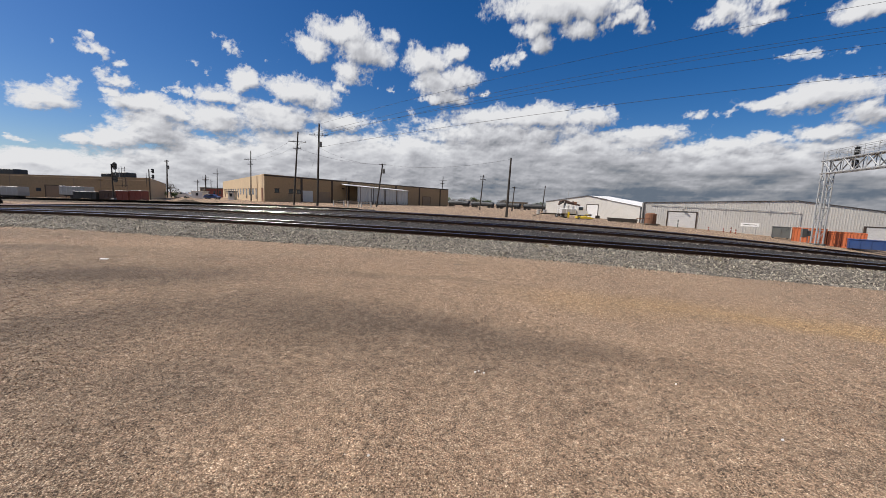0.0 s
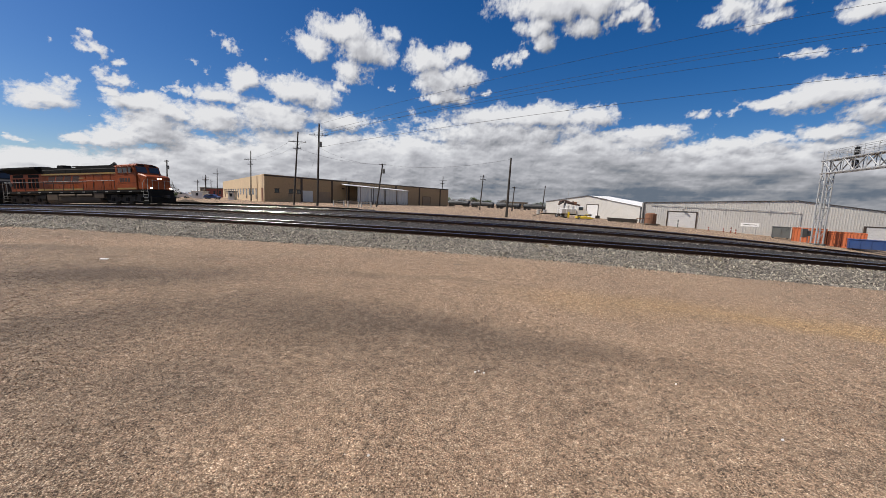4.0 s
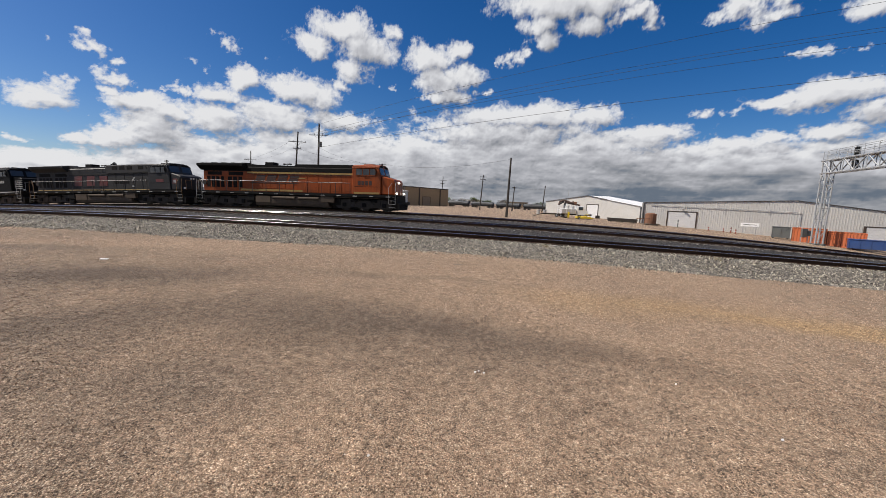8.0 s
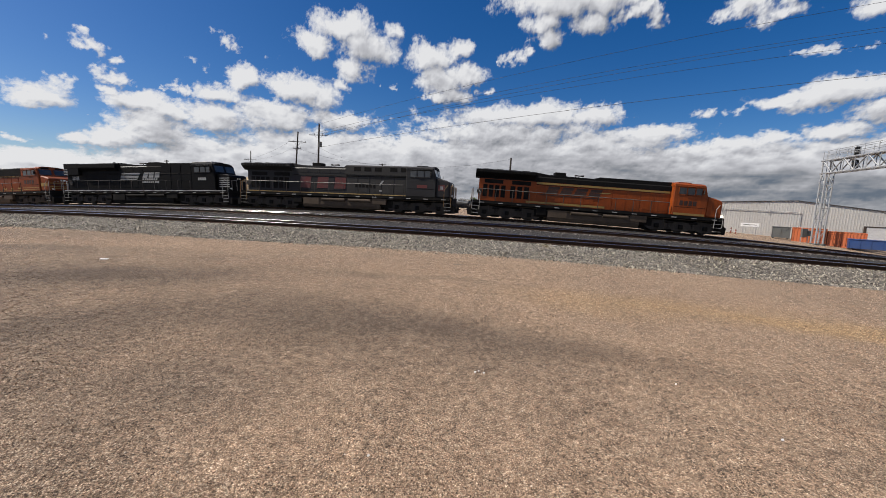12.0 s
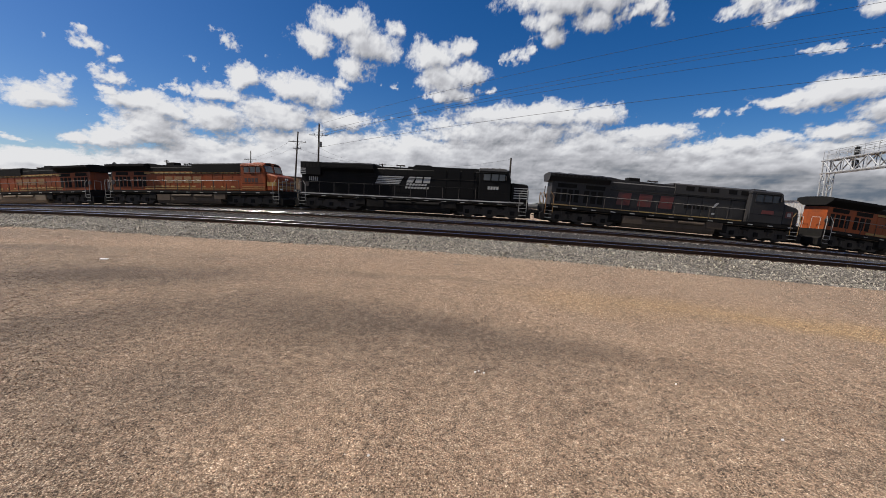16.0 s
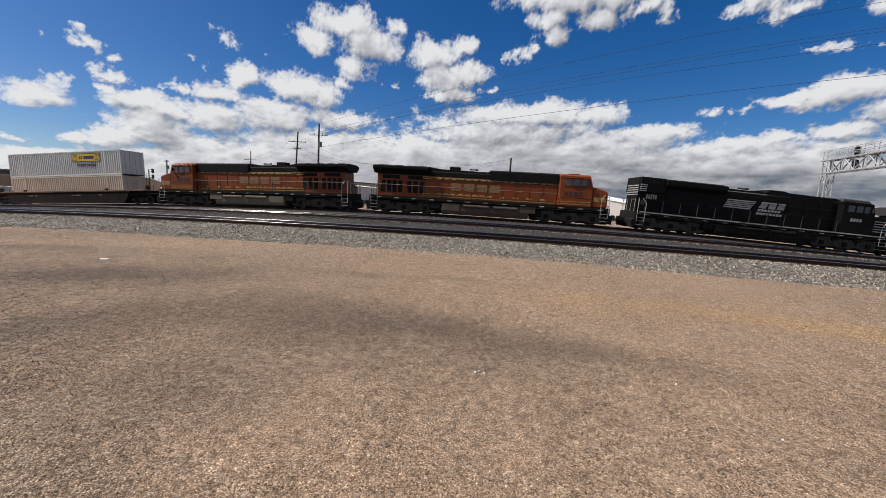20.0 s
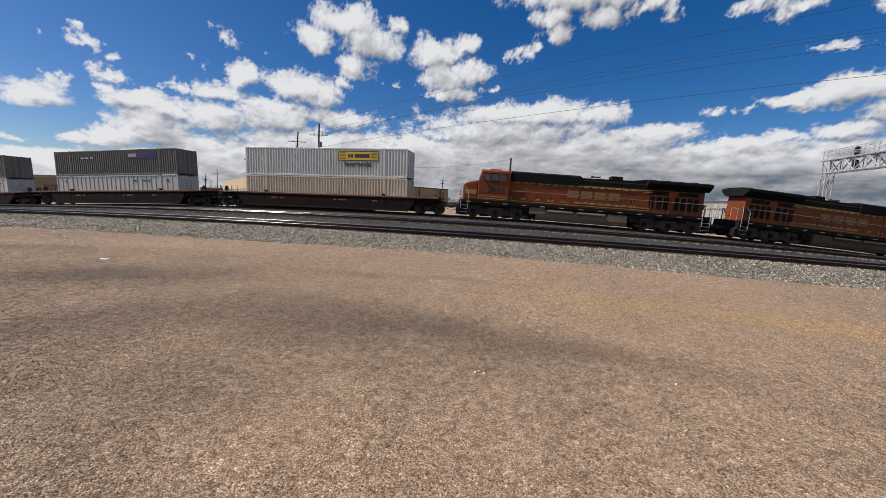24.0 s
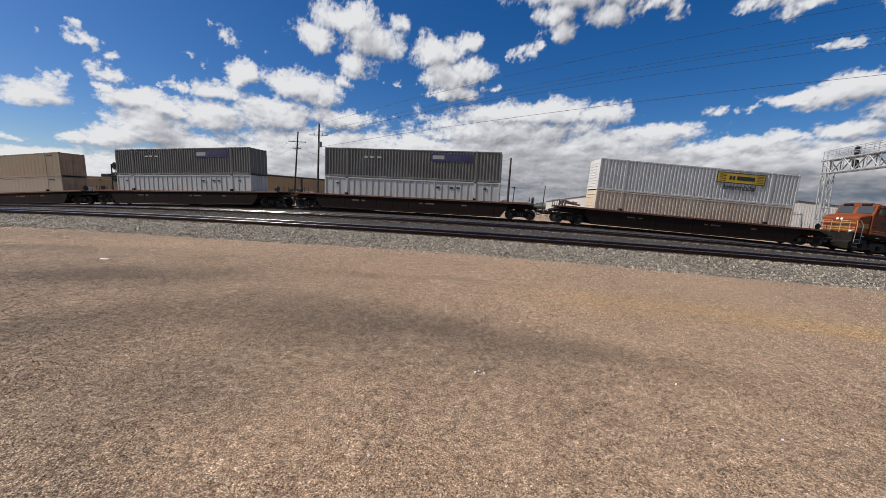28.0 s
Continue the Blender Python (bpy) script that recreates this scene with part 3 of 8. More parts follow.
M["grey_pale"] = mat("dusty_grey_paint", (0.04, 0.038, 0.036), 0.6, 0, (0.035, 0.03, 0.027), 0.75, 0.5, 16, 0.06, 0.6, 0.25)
# Paler grey with the sky's reflection painted in, for slopes and upper cab.
M["roof_skylit"] = mat("skylit_roof_slope", (0.075, 0.072, 0.07), 0.55, 0, (0.06, 0.055, 0.05), 0.5, 0.6, 16, 0.06, 0, 0.4)
M["walk_edge"] = mat("chipped_white_edge", (0.42, 0.41, 0.39), 0.6, 0, (0.03, 0.026, 0.023), 0.9, 1.1, 18)
M["band"] = mat("worn_cream_band", (0.42, 0.29, 0.10), 0.6, 0, (0.20, 0.07, 0.025), 0.8, 1.6, 18)
M["yellow"] = mat("faded_yellow_stripe", (0.32, 0.20, 0.05), 0.55, 0, (0.14, 0.09, 0.05), 0.5, 1.5, 18)
M["tan_letter"] = mat("faded_tan_lettering", (0.21, 0.125, 0.045), 0.6, 0, (0.2, 0.06, 0.02), 0.9, 2.2, 18)
M["brown_letter"] = mat("dark_brown_lettering", (0.03, 0.012, 0.008), 0.6, 0, (0.10, 0.035, 0.015), 0.3, 2, 18)
M["white"] = mat("white_marking_paint", (0.33, 0.33, 0.32), 0.55, 0, (0.25, 0.23, 0.21), 0.45, 2, 18)
M["red"] = mat("dull_red_marking", (0.12, 0.02, 0.017), 0.55, 0, (0.045, 0.03, 0.03), 0.85, 1.0, 18)
M["rail_white"] = mat("pale_handrail_paint", (0.34, 0.33, 0.31), 0.5, 0, (0.15, 0.12, 0.1), 0.4, 3, 20)
M["tank"] = mat("dusty_fuel_tank", (0.095, 0.070, 0.050), 0.75, 0, (0.04, 0.032, 0.026), 0.6, 0.9, 16, 0.1, 0.4, 0.2)
M["tank_pale"] = mat("pale_dusty_fuel_tank", (0.16, 0.13, 0.095), 0.85, 0, (0.10, 0.08, 0.06), 0.5, 0.8, 16, 0.1, 0.4, 0.15)
M["steel_wheel"] = mat("worn_wheel_steel", (0.035, 0.03, 0.027), 0.75, 0.0, (0.05, 0.035, 0.03), 0.5, 3, 20)
# Paler than bare iron: the sun these handrails catch is in the colour.
M["rail_sunlit"] = mat("sunlit_handrail_paint", (0.13, 0.12, 0.105), 0.45, 0.0, (0.09, 0.07, 0.055), 0.4, 2.5, 20)
M["truck_grey"] = mat("dull_grey_truck_steel", (0.042, 0.037, 0.033), 0.85, 0, (0.085, 0.07, 0.056), 0.6, 1.1, 16, 0.2, 0.3, 0.2)
M["lampglass"] = mat("lamp_lens", (0.75, 0.74, 0.7), 0.15, 0, (0.6, 0.6, 0.6), 0.05)


def glass_mat(name, tint):
    m, n, l = nodes_of(name)
    b = n["Principled BSDF"]
    b.inputs["Base Color"].default_value = rgb(tint)
    b.inputs["Roughness"].default_value = 0.08
    b.inputs["Specular IOR Level"].default_value = 0.7
    return m


M["glass"] = glass_mat("cab_glass", (0.05, 0.055, 0.06))


def lamp_mat(name, col, power):
    m, n, l = nodes_of(name)
    b = n["Principled BSDF"]
    b.inputs["Base Color"].default_value = rgb(col)
    b.inputs["Emission Color"].default_value = rgb(col)
    b.inputs["Emission Strength"].default_value = power
    return m


M["lamp_lit"] = lamp_mat("lit_headlamp", (1.0, 0.88, 0.70), 3.0)
WHEEL_MESH = {}


def wheelset(r, parent, x):
    """Two wheels on an axle, with a spoke mark so that the turning can be seen."""
    if r not in WHEEL_MESH:
        bm = B()
        rod(bm, (0, -1.0, 0), (0, 1.0, 0), 0.085, 8)
        for sgn in (-1, 1):
            rod(bm, (0, sgn * 0.70, 0), (0, sgn * 0.83, 0), r, 26)
            rod(bm, (0, sgn * 0.67, 0), (0, sgn * 0.70, 0), r + 0.028, 26)
            rod(bm, (0, sgn * 0.83, 0), (0, sgn * 0.845, 0), r * 0.8, 22, r * 0.76)
            rod(bm, (0, sgn * 0.83, 0), (0, sgn * 0.93, 0), r * 0.32, 12, r * 0.26)
            for a in range(3):
                t = a * 2.0944
                rod(bm, (math.cos(t) * r * 0.55, sgn * 0.84, math.sin(t) * r * 0.55), (math.cos(t) * r * 0.55, sgn * 0.856, math.sin(t) * r * 0.55), r * 0.1, 8)
        o = part("wheelset", bm, M["steel_wheel"], parent)
        WHEEL_MESH[r] = o.data
    else:
        o = new("wheelset", WHEEL_MESH[r])
        o.parent = parent
    o.location = (x, 0, r)
    WHEELS.append((o, x, r))
    return o


WHEELS = []


def loco_truck(parent, cx):
    t = part("truck", box(box(B(), -2.9, 2.9, -0.5, 0.5, 0.62, 1.12, 0.04), -0.5, 0.5, -1.0, 1.0, 0.7, 1.12, 0.04), M["under"], parent)
    t.location = (cx, 0, 0)
    for ax in (-1.35, 0.7, 2.7):
        part("traction_motor", box(B(), ax - 0.42, ax + 0.34, -0.62, 0.62, 0.16, 0.78, 0.08), M["under"], t)
    for sgn in (-1, 1):
        bm = B()
        y0, y1 = sorted((sgn * 0.98, sgn * 1.16))
        prism(bm, [(-3.0, 0.42), (-2.7, 0.2), (-1.6, 0.22), (-1.3, 0.32), (-0.75, 0.32), (-0.5, 0.2), (0.5, 0.2), (0.75, 0.32), (1.3, 0.32), (1.6, 0.22), (2.7, 0.2), (3.0, 0.42), (2.95, 1.0), (1.5, 1.1), (0.6, 0.98), (-0.6, 0.98), (-1.5, 1.1), (-2.95, 1.0)], y0, y1)
        part("sideframe", bm, M["truck_grey"], t)
        for ax in (-2.95, -1.02, 1.02, 2.95):
            part("brake_rigging", box(B(), ax - 0.42, ax + 0.42, *sorted((sgn * 0.62, sgn * 0.96)), 0.12, 0.55, 0.05), M["under"], t)
        for ax in (-2.05, 0, 2.05):
            y0, y1 = sorted((sgn * 1.14, sgn * 1.3))
            part("journal_box", box(B(), ax - 0.19, ax + 0.19, y0, y1, 0.36, 0.74, 0.04), M["under"], t)
        for ax in (-1.02, 1.02):
            bm = B()
            for k in range(5):
                rod(bm, (ax, sgn * 1.2, 0.5 + k * 0.08), (ax, sgn * 1.2, 0.55 + k * 0.08), 0.11, 8)
            part("spring", bm, M["iron"], t)
            part("brake_cylinder", rod(B(), (ax - 0.32, sgn * 1.24, 0.94), (ax + 0.3, sgn * 1.24, 0.94), 0.1, 10), M["under"], t)
    for ax in (-2.05, 0.0, 2.05):
        wheelset(0.52, t, ax)
    return t


def stair(parent, x, d, sgn, paint):
    """Step well at a corner: side plates, four treads and two grab rails."""
    y0, y1 = sorted((sgn * 1.02, sgn * 1.5))
    w = part("step_well", box(B(), x - 0.03, x + 0.03, y0, y1, 0.35, 1.6, 0.008), M["under"], parent)
    for k in range(4):
        part("tread", box(B(), min(x, x + d * 0.62), max(x, x + d * 0.62), y0, y1, 0.38 + k * 0.32, 0.42 + k * 0.32), M["rail_white"], w)
    for xx in (x, x + d * 0.66):
        bm = B()
        tube(bm, [(xx, sgn * 1.5, 0.75), (xx, sgn * 1.5, 2.3), (xx - d * 0.3 if xx != x else xx, sgn * 1.42, 2.72)], 0.024, 6)
        part("grab_rail", bm, paint, w)


def handrail(parent, x0, x1, sgn, zt, mat_):
    bm = B()
    rod(bm, (x0, sgn * 1.47, zt), (x1, sgn * 1.47, zt), 0.03, 6)
    part("handrail", bm, mat_, parent)
    k = int(round((x1 - x0) / 1.55))
    for i in range(k + 1):
        xx = x0 + (x1 - x0) * i / k
        part("stanchion", rod(B(), (xx, sgn * 1.47, 1.55), (xx, sgn * 1.47, zt), 0.028, 6), M["iron"], parent)


def plate(parent, name, x0, x1, z0, z1, y, mat_, slant=0.0, label="", thick=0.012):
    """A flat mark or panel on both long sides, at half-width y."""
    for sgn in (-1, 1):
        a, b = sorted((sgn * (y - 0.03), sgn * (y + thick)))
        bm = prism(B(), [(x0, z0), (x1, z0), (x1 + slant, z1), (x0 + slant, z1)], a, b)
        part(name, bm, mat_, parent, label)


def block_letter(parent, x0, w, z0, h, y, mat_, kind="solid", slant=0.0):
    """A mark on the side as a plain block with a split across it, no letter form."""
    if kind == "solid":
        plate(parent, "emblem_block", x0, x0 + w, z0, z0 + h * 0.48, y, mat_, slant * 0.48)
        plate(parent, "emblem_block", x0 + slant * 0.52, x0 + w + slant * 0.52, z0 + h * 0.52, z0 + h, y, mat_, slant * 0.48)
    else:
        t = min(w, h) * 0.2
        for a, b, c, d in ((0, w, 0, t), (0, w, h - t, h), (0, t, t, h - t), (w - t, w, t, h - t)):
            plate(parent, "emblem_bar", x0 + a, x0 + b, z0 + c, z0 + d, y, mat_)


def digits(parent, x0, count, w, z0, h, y, mat_):
    """The road number as plain bars."""
    for i in range(count):
        plate(parent, "number_bar", x0 + i * w * 1.35, x0 + i * w * 1.35 + w, z0, z0 + h, y, mat_)


def coupler(parent, x, d):
    bm = B()
    box(bm, min(x, x + d * 0.7), max(x, x + d * 0.7), -0.11, 0.11, 0.72, 0.95, 0.02)
    box(bm, min(x + d * 0.5, x + d * 0.8), max(x + d * 0.5, x + d * 0.8), -0.2, 0.2, 0.66, 1.0, 0.05)
    part("coupler", bm, M["iron"], parent)
    part("air_hose", tube(B(), [(x, 0.35, 0.9), (x + d * 0.3, 0.36, 0.55), (x + d * 0.55, 0.3, 0.5)], 0.03, 6), M["roof_black"], parent)


def locomotive(name, label, body, roof, caproof, opts):
    """A six-axle road locomotive with a wide cab; x runs forward, z up from the rail heads."""
    t = thing(name, label, "locomotive", group="locomotives of the train")
    emd = opts.get("emd", False)
    hw = 0.98
    # underframe
    bm = B()
    section(bm, [(-1.5, 1.3), (-1.5, 1.58), (1.5, 1.58), (1.5, 1.3), (1.1, 1.12), (-1.1, 1.12)], -10.9, 10.9)
    part("underframe", bm, M["under"], t, "dark grimy underframe with walkways")
    for xa, xb in ((-5.2, -3.9), (3.9, 5.2), (-10.9, -10.4), (10.4, 10.9)):
        part("piping_block", box(B(), xa, xb, -1.2, 1.2, 0.45, 1.2, 0.05), M["under"], t)
    for sgn in (-1, 1):
        a, b = sorted((sgn * 1.49, sgn * 1.515))
        part("sill_stripe", box(B(), -10.7, 10.6, a, b, 1.47 if emd else 1.34, 1.57 if emd else 1.42), M["walk_edge"] if emd else M["under"], t)
        for k in range(13):
            xx = -10.2 + k * 1.68
            part("reflector", box(B(), xx, xx + 0.42, *sorted((sgn * 1.5, sgn * 1.522)), 1.36 if not emd else 1.3, 1.43 if not emd else 1.34), M["walk_edge"], t)
    # hood
    cr = 6.6
    zh = 3.62
    up = 0.12 if emd else 0.0
    part("hood", section(B(), [(-hw, 1.58), (-hw, zh), (hw, zh), (hw, 1.58)], -10.86 if emd else -10.4, cr), body, t)
    if emd:
        prof = [(-10.86, 4.5), (-10.8, 4.58), (-3.5, 4.60), (-3.2, 4.34), (0.2, 4.30), (0.5, 4.62), (1.9, 4.62), (2.15, 4.48), (cr, 4.46)]
    else:
        prof = [(-10.75, 4.30), (-10.5, 4.45), (-5.5, 4.47), (-4.2, 4.30), (0.1, 4.20), (0.3, 4.40), (cr, 4.40)]
    pts = [(prof[0][0] + (0.0 if emd else 0.55), zh), (cr, zh)] + [(a, b) for a, b in reversed(prof)]
    part("hood_roof", prism(B(), pts, -0.9, 0.9, 0.03), roof, t)
    # flared radiator wings
    bm = B()
    x0, x1 = (-8.7, -3.45) if emd else (-10.75, -5.4)
    fl = 1.42 if emd else 1.5
    section(bm, [(-hw, 3.7), (-fl, 4.12 - (1.5 - fl)), (-fl, 4.34 + up), (-0.8, 4.46 + up), (0.8, 4.46 + up), (fl, 4.34 + up), (fl, 4.12 - (1.5 - fl)), (hw, 3.7)], x0, x1)
    part("radiator", bm, roof, t, "flared radiator housing")
    for k in range(4):
        xx = x0 + 0.5 + k * (x1 - x0 - 0.6) / 4
        part("roof_fan", rod(B(), (xx + 0.55, 0, 4.45 + up), (xx + 0.55, 0, 4.53 + up), 0.48, 18), M["roof_black"], t)
    for sgn in (-1, 1):
        for k in range(14):
            xx = x0 + 0.35 + k * (x1 - x0 - 0.7) / 14
            bm = B()
            a, b = sorted((sgn * (fl - 0.01), sgn * (fl + 0.015)))
            box(bm, xx, xx + 0.24, a, b, 4.14, 4.31)
            part("radiator_louvre", bm, M["under"], t)
    # low roof between radiator and cab
    if opts.get("wide_roof"):
        part("equipment_roof", section(B(), [(-hw - 0.1, 3.5), (-hw - 0.1, 4.3), (-0.8, 4.43), (0.8, 4.43), (hw + 0.1, 4.3), (hw + 0.1, 3.5)], 0.3, cr), opts.get("pale", roof), t)
    part("roof_band", section(B(), [(-hw - 0.012, zh - 0.02), (-hw - 0.012, 3.98 + up), (-0.8, 4.16 + up), (0.8, 4.16 + up), (hw + 0.012, 3.98 + up), (hw + 0.012, zh - 0.02)], -10.85 if emd else -10.35, cr), roof, t)
    # thin strips over the slopes; the pale ones paint in reflected sky
    for sgn in (-1, 1):
        bm = B()
        xa, xb = (-3.2, 0.3) if emd else (-5.4, 0.4 if opts.get("wide_roof") else cr)
        q = [(xa, sgn * 0.985, 3.985 + up), (xb, sgn * 0.985, 3.985 + up), (xb, sgn * 0.80, 4.165 + up), (xa, sgn * 0.80, 4.165 + up)]
        vs = [bm.verts.new(v) for v in q] + [bm.verts.new((a, b, c + 0.012)) for a, b, c in q]
        for f in ((4, 5, 6, 7), (0, 1, 5, 4), (1, 2, 6, 5), (2, 3, 7, 6), (3, 0, 4, 7)):
            bm.faces.new([vs[i] for i in f])
        part("roof_slope", bm, M["roof_skylit"] if emd or opts.get("pale") else roof, t)
    for k in range(6):
        xx = -4.9 + k * 1.15
        for sgn in (-1, 1):
            part("roof_bolt_strip", box(B(), xx, xx + 0.05, *sorted((sgn * (hw + 0.01), sgn * (hw + 0.03))), zh + 0.02, 3.96), roof, t)
    sx = -3.0 if not emd else 0.2
    part("exhaust_pipe", box(B(), sx - 0.55, sx + 0.45, -0.45, 0.45, 4.1, 4.62 if not emd else 4.5, 0.05), M["roof_black"], t)
    hx = -1.3 if not emd else -1.2
    bm = B()
    rod(bm, (hx, 0, 4.1), (hx, 0, 4.47 + up), 0.03, 6)
    for k, (dx, dy) in enumerate(((0.42, 0.12), (0.36, 0.0), (0.42, -0.12), (-0.36, 0.06), (-0.36, -0.06))):
        rod(bm, (hx, dy, 4.47 + up), (hx + dx, dy, 4.47 + up), 0.03, 8, 0.085)
    part("air_horn", bm, M["iron"], t)
    # hood doors and grilles
    xs = np.linspace(-5.2, 0.0, 7)
    for i in range(6):
        plate(t, "hood_door", xs[i] + 0.04, xs[i + 1] - 0.04, 1.95, 3.3, hw, body, 0, "", 0.02)
        for sgn in (-1, 1):
            part("door_latch", box(B(), xs[i + 1] - 0.16, xs[i + 1] - 0.1, *sorted((sgn * (hw + 0.015), sgn * (hw + 0.045))), 2.55, 2.72), M["iron"], t)
    for i in range(5):
        x0_ = 0.4 + i * 1.22
        plate(t, "cabinet_door", x0_, x0_ + 1.12, 1.66, 3.5, hw, opts.get("pale", body), 0, "", 0.024)
        plate(t, "door_vent", x0_ + 0.2, x0_ + 0.9, 1.85, 2.15 + 0.12 * (i % 2), hw + 0.02, opts.get("pale", body), 0, "", 0.016)
    for sgn in (-1, 1):
        part("conduit", rod(B(), (-5.2, sgn * (hw + 0.05), 3.36), (6.4, sgn * (hw + 0.05), 3.36), 0.022, 5), M["under"], t)
        part("brake_pipe", tube(B(), [(-10.2, sgn * 1.3, 1.24), (-5.0, sgn * 1.34, 1.2), (-4.4, sgn * 1.4, 1.08), (4.4, sgn * 1.42, 1.22), (10.2, sgn * 1.3, 1.22)], 0.03, 5), M["tank"], t)
        for xx in (-9.4, -6.3, 6.1, 9.2):
            part("sand_hose", tube(B(), [(xx, sgn * 1.2, 1.2), (xx + 0.1, sgn * 1.25, 0.7), (xx + 0.25, sgn * 1.0, 0.2)], 0.025, 5), M["iron"], t)
    if emd:
        # tall rear cabinet with a small louvred window, and the deep intake under the flare
        part("rear_cabinet", box(B(), -10.85, -8.75, -1.3, 1.3, 3.3, 4.57, 0.03), body, t)
        for k in range(5):
            plate(t, "cabinet_louvre", -10.6 + k * 0.36, -10.36 + k * 0.36, 4.05, 4.4, 1.3, M["under"])
        for sgn in (-1, 1):
            a, b = sorted((sgn * hw, sgn * (hw + 0.02)))
            for k in range(5):
                part("grille_slat", box(B(), -10.1 + k * 0.2, -9.98 + k * 0.2, a, b, 2.75, 3.15), M["rail_white"], t)
            part("intake_screen", box(B(), -8.2, -3.6, *sorted((sgn * hw, sgn * (hw + 0.014))), 1.9, 3.5), M["roof_black"], t)
        for x0_ in (2.3, 3.6, 4.9):
            plate(t, "tall_door", x0_, x0_ + 1.15, 1.7, 4.3, hw + 0.016, body, 0, "", 0.03)
    else:
        for sgn in (-1, 1):
            a, b = sorted((sgn * hw, sgn * (hw + 0.018)))
            for k in range(4):
                part("radiator_grille", box(B(), -10.0 + k * 0.55, -9.6 + k * 0.55, a, b, 1.95, 3.05), M["under"], t)
            for k in range(3):
                part("radiator_grille", box(B(), -7.5 + k * 0.62, -7.05 + k * 0.62, a, b, 1.95, 3.05), M["under"], t)
            for k in range(2):
                part("upper_grille", box(B(), -9.9 + k * 2.5, -8.2 + k * 2.5, a, b, 3.2, 3.55), M["under"], t)
    if opts.get("band_windows"):
        for k in range(5):
            plate(t, "intake_vent", 1.2 + k * 1.05 + (0.5 if k > 2 else 0), 1.9 + k * 1.05 + (0.5 if k > 2 else 0), 3.85, 4.22, hw + 0.1, M["under"])
    # cab and nose
    cw = 1.48
    if emd:
        cab = [(6.55, 1.58), (10.3, 1.58), (10.3, 3.28), (9.5, 3.36), (9.25, 4.3), (6.55, 4.34)]
    else:
        cab = [(6.55, 1.58), (9.3, 1.58), (9.3, 3.35), (9.1, 4.3), (6.55, 4.36)]
    cabp = prism(B(), [(6.55, 1.58), (9.4, 1.58), (9.4, 3.36), (9.12, 4.26), (6.55, 4.30)], -cw, cw, 0.05)
    c = part("cab", cabp, body, t)
    part("cab_roof", section(B(), [(-cw - 0.02, 4.1), (-1.1, 4.36), (-0.5, 4.45), (0.5, 4.45), (1.1, 4.36), (cw + 0.02, 4.1)], 6.5, 9.18), caproof, c)
    part("visor", box(B(), 6.9, 8.9, -cw - 0.16, cw + 0.16, 4.06, 4.1, 0.01), caproof, c)
    if emd:
        part("upper_cab", prism(B(), [(6.5, 4.2), (9.05, 4.2), (8.95, 4.46), (8.7, 4.52), (6.5, 4.52)], -1.3, 1.3, 0.06), M["roof_skylit"], c)
        for k in range(7):
            part("roof_unit", box(B(), 6.8 + k * 0.28, 7.0 + k * 0.28, -0.6, 0.6, 4.52, 4.57 + 0.03 * (k % 2), 0.01), M["under"], c)
    part("roof_antenna", box(B(), 7.3, 8.4, -0.5, 0.5, 4.45, 4.53, 0.03), caproof, c)
    for sgn in (-1, 1):
        for xa, xb in ((6.95, 7.55), (7.65, 8.25), (8.35, 8.85)):
            a, b = sorted((sgn * (cw - 0.02), sgn * (cw + 0.012)))
            w = part("side_window", box(B(), xa, xb, a, b, 3.42, 3.98), M["glass"], c)
            bm = B()
            a, b = sorted((sgn * cw, sgn * (cw + 0.03)))
            for q in ((xa - 0.05, xb + 0.05, 3.98, 4.03), (xa - 0.05, xb + 0.05, 3.37, 3.42), (xa - 0.05, xa, 3.42, 3.98), (xb, xb + 0.05, 3.42, 3.98)):
                box(bm, q[0], q[1], a, b, q[2], q[3])
            part("window_frame", bm, M["under"] if emd else body, w)
    for sgn in (-1, 1):
        part("mirror", box(B(), 8.92, 8.98, *sorted((sgn * (cw + 0.03), sgn * (cw + 0.2))), 3.5, 3.85, 0.01), M["iron"], c)
        part("armrest", box(B(), 7.65, 8.25, *sorted((sgn * cw, sgn * (cw + 0.06))), 3.33, 3.37, 0.01), M["under"], c)
        part("cab_seam", box(B(), 6.7, 9.3, *sorted((sgn * cw, sgn * (cw + 0.008))), 2.3, 2.33), M["under"], c)
        part("rear_cab_door", box(B(), 6.53, 6.55, *sorted((sgn * 1.0, sgn * 1.42)), 1.75, 3.9, 0.008), body, c)
    part("number_board", box(B(), 9.12, 9.22, -1.05, -0.3, 4.16, 4.36, 0.02), M["under"], c)
    part("number_board", box(B(), 9.12, 9.22, 0.3, 1.05, 4.16, 4.36, 0.02), M["under"], c)
    for y0, y1 in ((-1.3, -0.15), (0.15, 1.3)):
        bm = B()
        vs = [bm.verts.new(p) for p in ((9.40, y0, 3.48), (9.40, y1, 3.48), (9.20, y1, 4.12), (9.20, y0, 4.12), (9.36, y0, 3.48), (9.36, y1, 3.48), (9.16, y1, 4.12), (9.16, y0, 4.12))]
        for q in ((0, 1, 2, 3), (7, 6, 5, 4), (0, 4, 5, 1), (1, 5, 6, 2), (2, 6, 7, 3), (3, 7, 4, 0)):
            bm.faces.new([vs[i] for i in q])
        part("windshield", bm, M["glass"], c)
    if emd:
        nose = [(9.4, 1.58), (10.95, 1.58), (10.95, 3.05), (10.7, 3.2), (10.0, 3.22), (9.4, 3.3)]
        nw = 1.25
    else:
        nose = [(9.4, 1.58), (10.75, 1.58), (10.75, 2.95), (10.5, 3.12), (9.4, 3.4)]
        nw = 1.4
